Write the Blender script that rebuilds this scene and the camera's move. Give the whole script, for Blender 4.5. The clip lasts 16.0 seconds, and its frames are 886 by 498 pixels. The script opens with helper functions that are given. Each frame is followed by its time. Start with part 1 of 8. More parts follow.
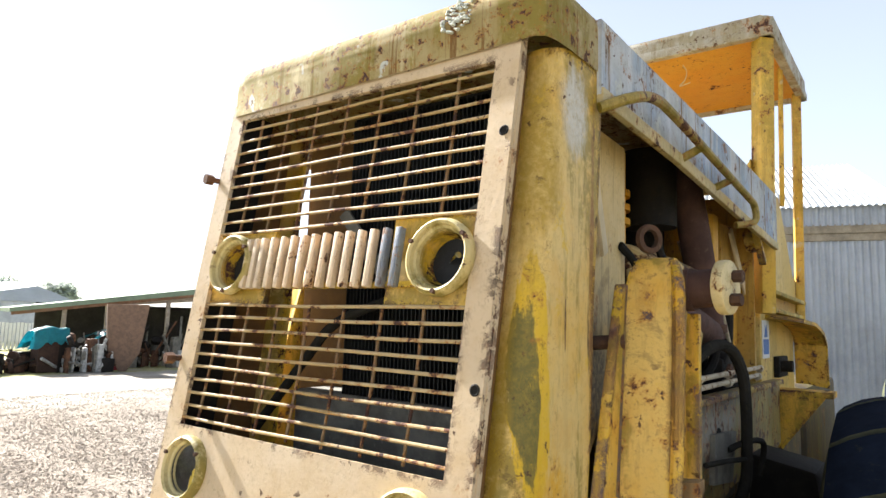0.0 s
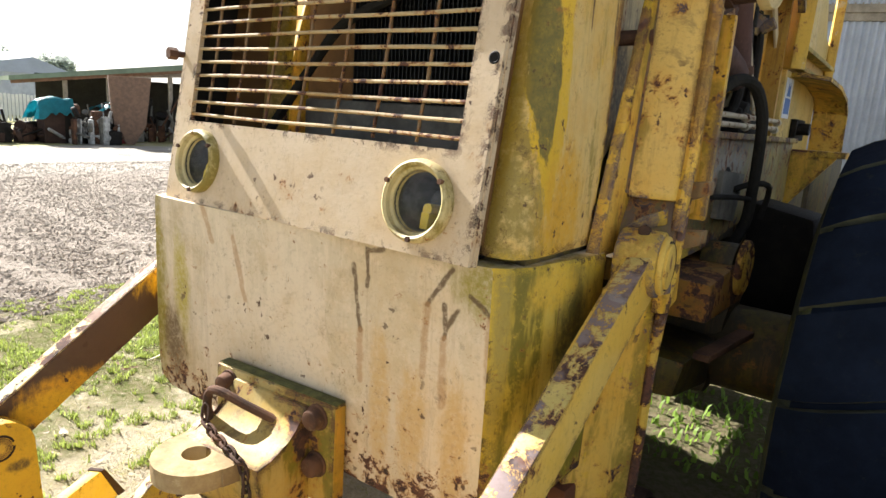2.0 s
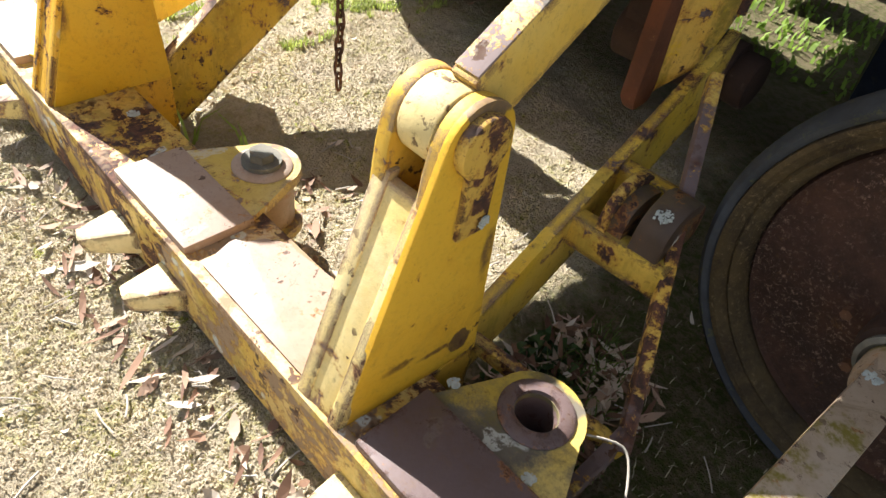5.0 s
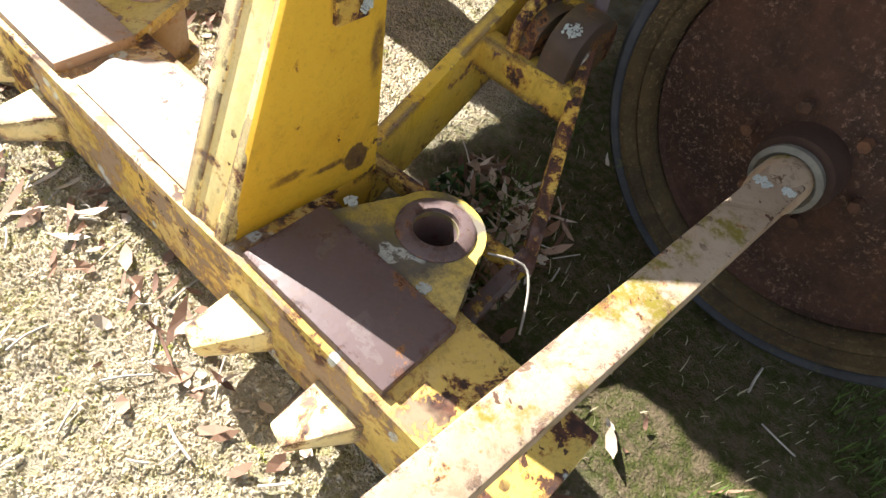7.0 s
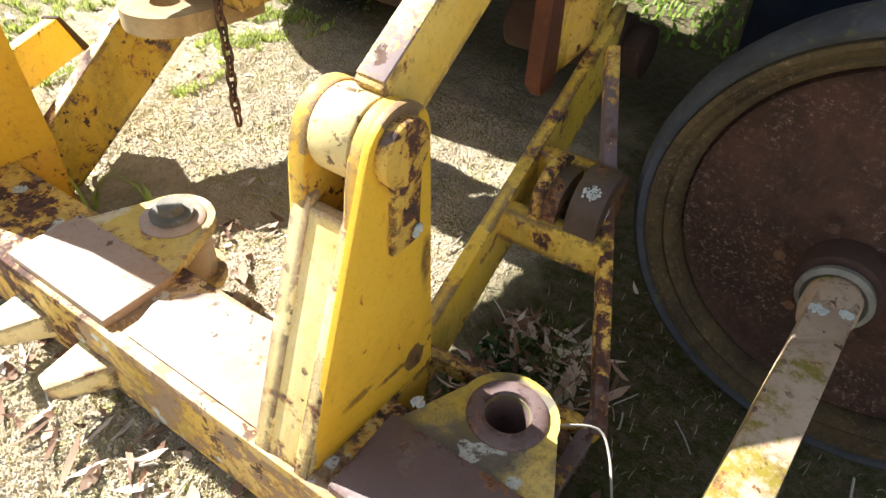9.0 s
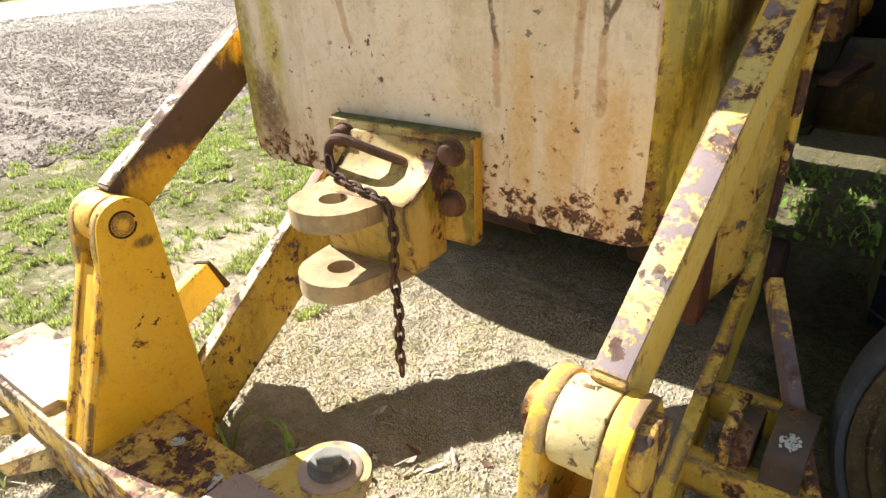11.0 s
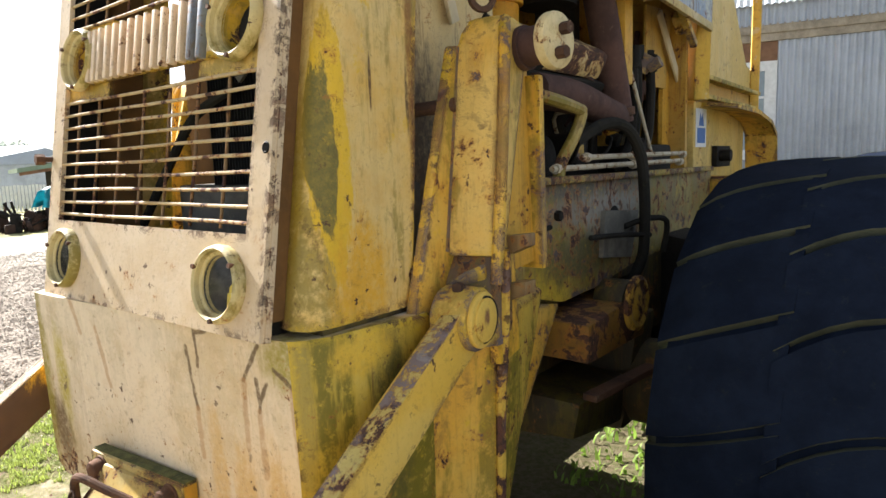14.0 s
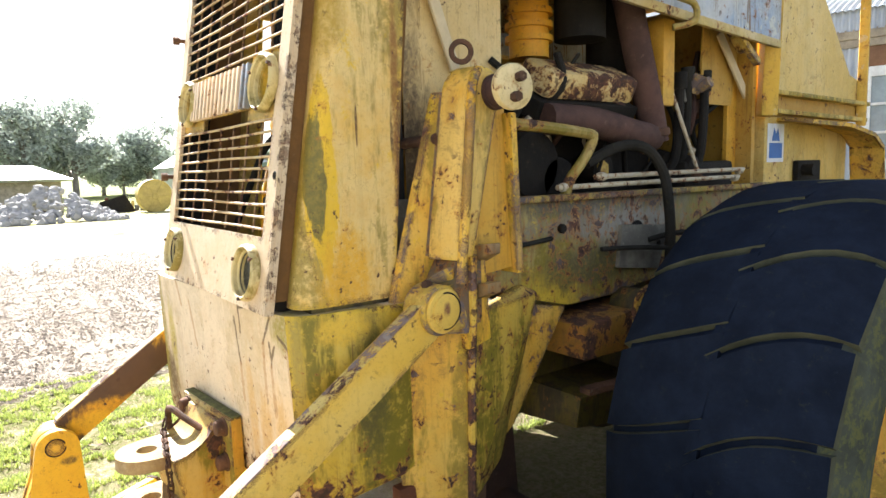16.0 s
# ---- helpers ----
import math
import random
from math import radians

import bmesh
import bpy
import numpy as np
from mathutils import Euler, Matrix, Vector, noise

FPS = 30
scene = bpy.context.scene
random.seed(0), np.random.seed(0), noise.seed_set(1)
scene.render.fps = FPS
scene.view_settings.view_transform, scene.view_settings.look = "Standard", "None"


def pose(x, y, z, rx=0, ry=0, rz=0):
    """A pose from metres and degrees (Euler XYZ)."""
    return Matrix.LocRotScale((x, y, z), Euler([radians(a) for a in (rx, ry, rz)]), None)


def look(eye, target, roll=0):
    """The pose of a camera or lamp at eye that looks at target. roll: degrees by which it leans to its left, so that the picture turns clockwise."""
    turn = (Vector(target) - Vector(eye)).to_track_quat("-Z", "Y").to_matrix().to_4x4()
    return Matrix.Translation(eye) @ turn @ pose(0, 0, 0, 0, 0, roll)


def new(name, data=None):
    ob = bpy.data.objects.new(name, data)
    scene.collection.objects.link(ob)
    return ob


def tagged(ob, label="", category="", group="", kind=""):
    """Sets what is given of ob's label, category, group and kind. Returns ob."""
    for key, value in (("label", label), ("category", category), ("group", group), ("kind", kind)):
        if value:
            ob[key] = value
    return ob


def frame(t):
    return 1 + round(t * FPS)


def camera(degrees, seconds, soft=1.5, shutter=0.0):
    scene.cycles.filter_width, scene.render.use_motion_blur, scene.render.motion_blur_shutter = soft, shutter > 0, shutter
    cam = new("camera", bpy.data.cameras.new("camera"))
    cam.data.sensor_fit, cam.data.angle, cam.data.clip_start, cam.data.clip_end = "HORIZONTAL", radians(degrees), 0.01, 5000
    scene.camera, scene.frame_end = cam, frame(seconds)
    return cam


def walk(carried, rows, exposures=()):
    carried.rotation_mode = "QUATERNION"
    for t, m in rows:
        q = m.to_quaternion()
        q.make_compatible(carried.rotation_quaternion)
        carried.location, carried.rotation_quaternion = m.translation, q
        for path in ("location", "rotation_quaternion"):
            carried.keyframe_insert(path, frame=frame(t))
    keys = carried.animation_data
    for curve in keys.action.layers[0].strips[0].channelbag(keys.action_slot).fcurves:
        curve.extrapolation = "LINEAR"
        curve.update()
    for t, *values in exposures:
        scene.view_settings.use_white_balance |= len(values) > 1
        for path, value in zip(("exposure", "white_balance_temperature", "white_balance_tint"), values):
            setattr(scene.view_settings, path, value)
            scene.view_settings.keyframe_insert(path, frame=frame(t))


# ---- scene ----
cam = camera(68.9, 16.0)
PATH = [
    (0, (1.109, -0.984, 1.827), (-0.084, 0.605, 2.057), 1.8),
    (0.5, (1.099, -0.976, 1.787), (-0.092, 0.624, 1.926), 2.3),
    (1, (1.095, -0.969, 1.738), (-0.091, 0.642, 1.782), 3.5),
    (1.5, (1.086, -0.973, 1.673), (-0.087, 0.642, 1.549), 3.5),
    (2, (1.082, -0.961, 1.608), (-0.084, 0.613, 1.203), 3.9),
    (2.5, (1.087, -1.002, 1.532), (-0.085, 0.513, 0.956), 4.9),
    (3, (1.078, -1.024, 1.482), (-0.041, 0.454, 0.733), 5.7),
    (3.5, (1.086, -1.029, 1.429), (0.011, 0.389, 0.516), 6.8),
    (4, (1.104, -1.04, 1.378), (0.08, 0.301, 0.305), 8.0),
    (4.5, (1.123, -1.051, 1.321), (0.152, 0.183, 0.082), 10.1),
    (5, (1.137, -1.047, 1.27), (0.221, 0.079, -0.105), 10.2),
    (5.2, (1.142, -1.045, 1.241), (0.254, 0.047, -0.18), 10.4),
    (7.3, (1.28, -1.015, 1.146), (0.672, 0.083, -0.411), 17.3),
    (7.5, (1.273, -0.992, 1.16), (0.548, 0.058, -0.379), 13.9),
    (8, (1.268, -0.921, 1.17), (0.398, 0.018, -0.366), 11.0),
    (8.5, (1.221, -0.949, 1.193), (0.304, 0.053, -0.275), 7.1),
    (9, (1.117, -1.031, 1.236), (0.335, 0.253, -0.084), 4.4),
    (9.2, (1.075, -1.065, 1.25), (0.273, 0.293, 0.019), 1.9),
    (11.3, (0.866, -1.079, 1.415), (-0.253, 0.387, 0.642), -0.6),
    (11.5, (0.885, -1.049, 1.475), (-0.198, 0.498, 0.815), -1.1),
    (12, (0.921, -1.017, 1.576), (-0.111, 0.627, 1.092), -1.3),
    (12.5, (0.996, -0.995, 1.63), (-0.064, 0.667, 1.292), -1.8),
    (13, (1.157, -0.961, 1.69), (-0.012, 0.646, 1.47), -1.6),
    (13.5, (1.356, -0.901, 1.701), (0.108, 0.645, 1.474), -0.4),
    (14, (1.451, -0.75, 1.672), (0.224, 0.806, 1.406), -1.9),
    (14.5, (1.5, -0.556, 1.684), (0.243, 0.991, 1.516), -4.2),
    (15, (1.656, -0.466, 1.683), (0.232, 0.921, 1.462), -2.2),
    (15.5, (1.867, -0.511, 1.7), (0.266, 0.648, 1.394), -0.6),
    (16, (2.04, -0.668, 1.712), (0.457, 0.531, 1.469), -1.6),
]
EXPOSURES = [(t, stops, 6250, 10) for t, stops in ((0, 2.2), (1.5, 2.0), (3, 1.85), (4.5, 1.8), (8, 2.2), (9.2, 2.2), (12, 1.75), (13.5, 1.95), (14.5, 2.2), (15, 2.3), (16, 2.6))]
walk(cam, [(t, look(eye, target, roll)) for t, eye, target, roll in PATH], EXPOSURES)

# ---- world, sun, exposure ----
SUN = Vector((-1.0, 0.05, 0.77)).normalized()
world = bpy.data.worlds.new("sky")
scene.world = world
world.use_nodes = True
wn, wl = world.node_tree.nodes, world.node_tree.links
sky = wn.new("ShaderNodeTexSky")
sky.sky_type, sky.sun_disc = "NISHITA", False
sky.sun_elevation = math.asin(SUN.z)
sky.sun_rotation = math.atan2(SUN.x, SUN.y)
sky.dust_density, sky.air_density = 2.2, 0.9
wn["Background"].inputs["Strength"].default_value = 0.037
haze = wn.new("ShaderNodeMix")
haze.data_type = "RGBA"
haze.inputs[0].default_value = 0.62
wl.new(sky.outputs[0], haze.inputs[6])
haze.inputs[7].default_value = (4.1, 4.35, 4.7, 1)          # thin bright cloud over the whole sky
height = wn.new("ShaderNodeSeparateXYZ")
wl.new(wn.new("ShaderNodeTexCoord").outputs["Generated"], height.inputs[0])
veil = wn.new("ShaderNodeMapRange")
wl.new(height.outputs[2], veil.inputs[0])
veil.inputs[2].default_value, veil.inputs[3].default_value, veil.inputs[4].default_value = 0.9, 1.95, 0.85
glare = wn.new("ShaderNodeVectorMath")                       # thicker and whiter towards the horizon
glare.operation = "SCALE"
wl.new(haze.outputs[2], glare.inputs[0])
wl.new(veil.outputs[0], glare.inputs["Scale"])
wl.new(glare.outputs[0], wn["Background"].inputs["Color"])
sun = new("sun", bpy.data.lights.new("sun", "SUN"))
sun.data.energy, sun.data.angle, sun.data.color = 5.0, radians(0.6), (1.0, 0.95, 0.88)
sun.matrix_world = look(SUN * 50, (0, 0, 0))


# ---- materials ----
def rgb(c):
    return (*c, 1) if len(c) == 3 else c


class Nodes:
    """Short forms for building a material's nodes."""

    def __init__(self, name):
        self.m = bpy.data.materials.new(name)
        self.m.use_nodes = True
        self.t = self.m.node_tree
        self.bsdf = self.t.nodes["Principled BSDF"]
        self.pos = self.t.nodes.new("ShaderNodeNewGeometry").outputs["Position"]

    def put(self, value, socket):
        if hasattr(value, "is_output"):
            self.t.links.new(value, socket)
        elif isinstance(value, (tuple, list)):
            socket.default_value = rgb(value)
        else:
            socket.default_value = value

    def stretch(self, sx, sy, sz, source=None):
        n = self.t.nodes.new("ShaderNodeMapping")
        self.put(source or self.pos, n.inputs["Vector"])
        n.inputs["Scale"].default_value = (sx, sy, sz)
        return n.outputs[0]

    def noise(self, scale, detail=5, rough=0.6, vector=None, distort=0.0):
        n = self.t.nodes.new("ShaderNodeTexNoise")
        self.put(vector or self.pos, n.inputs["Vector"])
        n.inputs["Scale"].default_value, n.inputs["Detail"].default_value = scale, detail
        n.inputs["Roughness"].default_value, n.inputs["Distortion"].default_value = rough, distort
        return n.outputs["Fac"]

    def voronoi(self, scale, vector=None, feature="F1", rand=1.0):
        n = self.t.nodes.new("ShaderNodeTexVoronoi")
        n.feature = feature
        self.put(vector or self.pos, n.inputs["Vector"])
        n.inputs["Scale"].default_value = scale
        n.inputs["Randomness"].default_value = rand
        return n.outputs[0]

    def ramp(self, fac, a, b, va=0.0, vb=1.0):
        n = self.t.nodes.new("ShaderNodeMapRange")
        self.put(fac, n.inputs[0])
        for i, v in zip((1, 2, 3, 4), (a, b, va, vb)):
            n.inputs[i].default_value = v
        n.interpolation_type = "SMOOTHSTEP"
        return n.outputs[0]

    def math(self, op, a, b=0.0):
        n = self.t.nodes.new("ShaderNodeMath")
        n.operation = op
        self.put(a, n.inputs[0]), self.put(b, n.inputs[1])
        return n.outputs[0]

    def mix(self, fac, a, b):
        n = self.t.nodes.new("ShaderNodeMix")
        n.data_type = "RGBA"
        self.put(fac, n.inputs[0]), self.put(a, n.inputs[6]), self.put(b, n.inputs[7])
        return n.outputs[2]

    def random(self):
        return self.t.nodes.new("ShaderNodeObjectInfo").outputs["Random"]

    def island(self):
        return self.t.nodes.new("ShaderNodeNewGeometry").outputs["Random Per Island"]

    def axis(self, k):
        n = self.t.nodes.new("ShaderNodeSeparateXYZ")
        self.put(self.pos, n.inputs[0])
        return n.outputs[k]

    def done(self, colour, rough=0.7, metal=0.0, bump=None, strength=0.3, depth=0.01, spec=0.4):
        self.put(colour, self.bsdf.inputs["Base Color"])
        self.put(rough, self.bsdf.inputs["Roughness"])
        self.put(metal, self.bsdf.inputs["Metallic"])
        self.put(spec, self.bsdf.inputs["Specular IOR Level"])
        if bump is not None:
            n = self.t.nodes.new("ShaderNodeBump")
            n.inputs["Strength"].default_value, n.inputs["Distance"].default_value = strength, depth
            self.put(bump, n.inputs["Height"])
            self.t.links.new(n.outputs[0], self.bsdf.inputs["Normal"])
        return self.m


RUST, RUST_DARK = (0.13, 0.055, 0.028), (0.05, 0.028, 0.02)


def paint(name, base, faded, rust=0.35, moss=0.0, streak=0.3, dirt=0.3, lichen=0.0, rust_scale=7.0, rough=0.6, seed=0.0, edge=0.0, stain_shade=(), band=None, bare=None, calm=None, drips=(), vivid=None):
    """Old machine paint: faded blotches, sharp flakes of rust, worn edges, run marks, moss and lichen, with patches of
    stain and painted shade.
    """
    n = Nodes(name)
    here = n.pos
    shift = n.t.nodes.new("ShaderNodeVectorMath")
    n.put(n.pos, shift.inputs[0])
    shift.inputs[1].default_value = (seed, seed * 0.7, seed * 1.3)
    n.pos = shift.outputs[0]
    big, mid, fine = n.noise(2.2, 5, 0.65), n.noise(11, 7, 0.7), n.noise(85, 5, 0.75)
    c = n.mix(n.ramp(big, 0.4, 0.6), base, faded)
    c = n.mix(n.ramp(mid, 0.45, 0.7, 0, 0.35), c, tuple(v * k for v, k in zip(base, (0.84, 0.72, 0.5))))
    grime = n.noise(5.5, 10, 0.8, distort=0.5)
    c = n.mix(n.ramp(grime, 0.55, 0.63, 0, min(1.0, dirt * 1.3)), c, (0.14, 0.09, 0.03))
    if streak:
        runs = n.noise(1.0, 8, 0.75, n.stretch(26, 26, 1.3))
        c = n.mix(n.ramp(runs, 0.55, 0.62, 0, min(1.0, streak * 1.5)), c, (0.16, 0.085, 0.025))
        pale = n.noise(1.0, 6, 0.72, n.stretch(9, 9, 0.7))
        c = n.mix(n.ramp(pale, 0.55, 0.62, 0, streak), c, tuple(min(0.75, v * 1.2) for v in faded))
    if moss:
        wet = n.math("MULTIPLY", n.ramp(n.noise(1.0, 6, 0.7, n.stretch(4.5, 4.5, 1.0)), 0.47, 0.55), n.ramp(n.noise(24, 8, 0.8), 0.36, 0.52))
        c = n.mix(n.math("MULTIPLY", wet, min(1.0, moss * 1.4)), c, (0.17, 0.135, 0.01))
    for middle, radii, tone, *crisp in stain_shade:
        off = n.t.nodes.new("ShaderNodeVectorMath")
        off.operation = "SUBTRACT"
        n.put(here, off.inputs[0])
        off.inputs[1].default_value = middle
        size = n.t.nodes.new("ShaderNodeVectorMath")
        size.operation = "LENGTH"
        n.put(n.stretch(*(1 / r for r in radii), off.outputs[0]), size.inputs[0])
        thin = min(radii) < 0.005                     # a run mark keeps its line; a patch frays and fades outwards
        ragged = n.noise(16, 9, 0.8) if thin else n.noise(1.0, 9, 0.78, n.stretch(20, 20, 7))
        reach = n.math("ADD", size.outputs["Value"], n.math("MULTIPLY", n.math("SUBTRACT", ragged, 0.5), 1.6 if thin or crisp else 2.2))
        blot = n.ramp(reach, 1.08, 0.96) if crisp else n.ramp(reach, 1.15, 0.7) if thin else n.ramp(reach, 1.2, 0.45)
        blot = n.math("MULTIPLY", blot, n.ramp(n.noise(55, 10, 0.85), 0.36, 0.56, 0.75 if crisp else 0.4, 0.95))
        c = n.mix(blot, c, tone)
    for width, tone, strength, marks in drips:         # crooked run marks between two places on an upright face
        wobble = n.t.nodes.new("ShaderNodeTexNoise")
        wobble.inputs["Scale"].default_value, wobble.inputs["Detail"].default_value = 28, 3
        n.put(n.pos, wobble.inputs["Vector"])
        bent = n.t.nodes.new("ShaderNodeVectorMath")
        bent.operation = "MULTIPLY_ADD"
        n.put(wobble.outputs["Color"], bent.inputs[0])
        bent.inputs[1].default_value = (0.016, 0.016, 0.016)
        n.put(here, bent.inputs[2])
        near = None
        for xa, za, xb, zb in marks:
            way = Vector((xb - xa, 0, zb - za))
            off, along_it, foot, gap, flat, far = (n.t.nodes.new("ShaderNodeVectorMath") for _ in range(6))
            off.operation = gap.operation = "SUBTRACT"
            along_it.operation, foot.operation, flat.operation, far.operation = "DOT_PRODUCT", "SCALE", "MULTIPLY", "LENGTH"
            n.put(bent.outputs[0], off.inputs[0])
            off.inputs[1].default_value = (xa + 0.008, 0.008, za + 0.008)
            n.put(off.outputs[0], along_it.inputs[0])
            along_it.inputs[1].default_value = way / way.length_squared
            foot.inputs[0].default_value = way
            n.put(n.math("MINIMUM", n.math("MAXIMUM", along_it.outputs["Value"], 0.0), 1.0), foot.inputs["Scale"])
            n.put(off.outputs[0], gap.inputs[0]), n.put(foot.outputs[0], gap.inputs[1])
            n.put(gap.outputs[0], flat.inputs[0])
            flat.inputs[1].default_value = (1, 0, 1)
            n.put(flat.outputs[0], far.inputs[0])
            near = far.outputs["Value"] if near is None else n.math("MINIMUM", near, far.outputs["Value"])
        c = n.mix(n.math("MULTIPLY", n.ramp(near, width, width * 0.35), n.ramp(n.noise(70, 6, 0.8), 0.34, 0.52, strength * 0.45, strength)), c, tone)
    level = n.math("ADD", n.noise(rust_scale, 10, 0.75, distort=0.3), n.math("MULTIPLY", n.math("SUBTRACT", fine, 0.5), 0.1))
    if edge:
        bev = n.t.nodes.new("ShaderNodeBevel")
        bev.samples = 4
        bev.inputs["Radius"].default_value = 0.028
        dot = n.t.nodes.new("ShaderNodeVectorMath")
        dot.operation = "DOT_PRODUCT"
        n.t.links.new(bev.outputs[0], dot.inputs[0])
        n.t.links.new(n.t.nodes.new("ShaderNodeNewGeometry").outputs["Normal"], dot.inputs[1])
        worn = n.ramp(dot.outputs["Value"], 0.9992, 0.955)
        clump = n.ramp(n.noise(6.5, 5, 0.7), 0.42, 0.58, 0.05, 1.0)
        level = n.math("ADD", level, n.math("MULTIPLY", n.math("MULTIPLY", worn, clump), 0.08 * edge))
        fresh = n.math("ADD", n.noise(13, 9, 0.8), n.math("MULTIPLY", worn, 0.16))
        c = n.mix(n.ramp(fresh, 0.57, 0.66, 0, 0.75 if vivid else 0.0), c, vivid or base)
        chip = n.math("ADD", n.noise(31, 9, 0.78), n.math("MULTIPLY", n.math("MULTIPLY", worn, clump), 0.25 * min(1.2, edge)))
        chip = n.math("MULTIPLY", n.ramp(chip, 0.605, 0.615), n.ramp(worn, 0.01, 0.06))
    if band:
        split = n.t.nodes.new("ShaderNodeSeparateXYZ")
        n.put(here, split.inputs[0])
        level = n.math("ADD", level, n.ramp(split.outputs[2], band[1], band[0], 0, band[2]))
    if calm:
        split = n.t.nodes.new("ShaderNodeSeparateXYZ")
        n.put(here, split.inputs[0])
        level = n.math("SUBTRACT", level, n.ramp(split.outputs[0], calm[0], calm[1], 0, calm[2]))
    cut = 0.675 - 0.2 * rust
    flake = n.ramp(level, cut, cut + 0.01)
    if edge:
        flake = n.math("MAXIMUM", flake, chip)
    halo = n.ramp(level, cut - 0.045, cut, 0, 0.75)
    c = n.mix(halo, c, (0.33, 0.13, 0.018))
    rusty = n.mix(n.ramp(n.noise(37, 7, 0.75), 0.38, 0.6), (0.12, 0.05, 0.03), (0.04, 0.022, 0.018))
    if bare:
        rusty = n.mix(n.ramp(n.noise(3.1, 5, 0.65), 0.46, 0.54), rusty, bare)
    c = n.mix(flake, c, rusty)
    chips = n.math("MULTIPLY", n.ramp(n.noise(34, 4, 0.6), 0.66 - 0.09 * rust, 0.67 - 0.09 * rust), n.ramp(n.noise(3.4, 4), 0.46, 0.6))
    c = n.mix(chips, c, (0.075, 0.034, 0.016))
    if lichen:
        spots = n.math("MULTIPLY", n.ramp(n.noise(8.5, 2), 0.64, 0.66), n.ramp(n.noise(60, 6, 0.8), 0.42, 0.5))
        c = n.mix(n.math("MULTIPLY", spots, lichen), c, (0.5, 0.52, 0.48))
    c = n.mix(n.ramp(fine, 0.5, 0.75, 0, 0.22), c, (0.09, 0.055, 0.02))
    speck = n.math("MULTIPLY", n.ramp(n.noise(46, 9, 0.85), 0.55, 0.6), n.ramp(n.noise(4.2, 5, 0.7), 0.42, 0.6, 0.25, 1.0))
    c = n.mix(n.math("MULTIPLY", speck, min(0.75, 0.22 + dirt)), c, (0.11, 0.062, 0.022))
    h = n.math("SUBTRACT", n.math("ADD", n.math("MULTIPLY", mid, 0.4), n.math("MULTIPLY", fine, 0.25)), n.math("MULTIPLY", flake, 0.8))
    return n.done(c, n.ramp(flake, 0, 1, rough, 0.9), 0.0, h, 0.5, 0.006)


YELLOW = (0.63, 0.345, 0.035)
RUN, OCHRE_RUN = (0.13, 0.075, 0.03), (0.52, 0.35, 0.15)
MOSS = (0.25, 0.19, 0.006)
M_CREAM = paint("faded_cream_paint", (0.53, 0.405, 0.255), (0.58, 0.465, 0.325), 0.06, 0.0, 0.04, 0.07, rust_scale=11, edge=0.5)
WEIGHT_MOSS = (((0.56, 0.16, 1.1), (0.05, 0.22, 0.6), (0.5, 0.32, 0.03)), ((0.55, 0.1, 1.2), (0.03, 0.13, 0.3), MOSS), ((-0.53, -0.07, 1.15), (0.05, 0.06, 0.4), MOSS), ((-0.42, -0.06, 1.12), (0.035, 0.06, 0.16), (0.4, 0.32, 0.05)), ((0.5, 0.0, 1.31), (0.12, 0.08, 0.06), (0.27, 0.22, 0.03)), ((0.54, 0.2, 1.15), (0.1, 0.06, 0.3), (0.1, 0.085, 0.02)))
WEIGHT_RUST = (((0.25, -0.03, 1.02), (0.03, 0.2, 0.2), OCHRE_RUN), ((0.33, -0.03, 0.98), (0.04, 0.2, 0.16), OCHRE_RUN), ((0.43, -0.02, 0.95), (0.04, 0.2, 0.2), OCHRE_RUN), ((-0.46, -0.05, 0.95), (0.05, 0.2, 0.12), RUN))
DARK_RUNS = (0.0075, (0.1, 0.058, 0.025), 0.9, ((0.173, 1.298, 0.192, 1.16), (0.209, 1.332, 0.21, 1.258), (0.414, 1.333, 0.359, 1.252), (0.4, 1.264, 0.402, 1.194), (0.405, 1.219, 0.427, 1.255), (0.455, 1.292, 0.5, 1.254), (0.209, 1.335, 0.25, 1.343)))
FAINT_RUNS = (0.012, (0.36, 0.19, 0.07), 0.6, ((0.359, 1.252, 0.353, 1.107), (0.402, 1.194, 0.401, 1.059), (0.192, 1.16, 0.193, 1.05), (0.497, 1.25, 0.497, 1.1), (-0.207, 1.291, -0.169, 1.149), (-0.323, 1.36, -0.285, 1.27)))
M_WEIGHT = paint("stained_cream_paint", (0.6, 0.475, 0.31), (0.65, 0.55, 0.41), 0.1, 0.12, 0.1, 0.12, rust_scale=30, seed=3.1, band=(0.78, 1.02, 0.175), stain_shade=WEIGHT_MOSS + WEIGHT_RUST, drips=(DARK_RUNS, FAINT_RUNS))
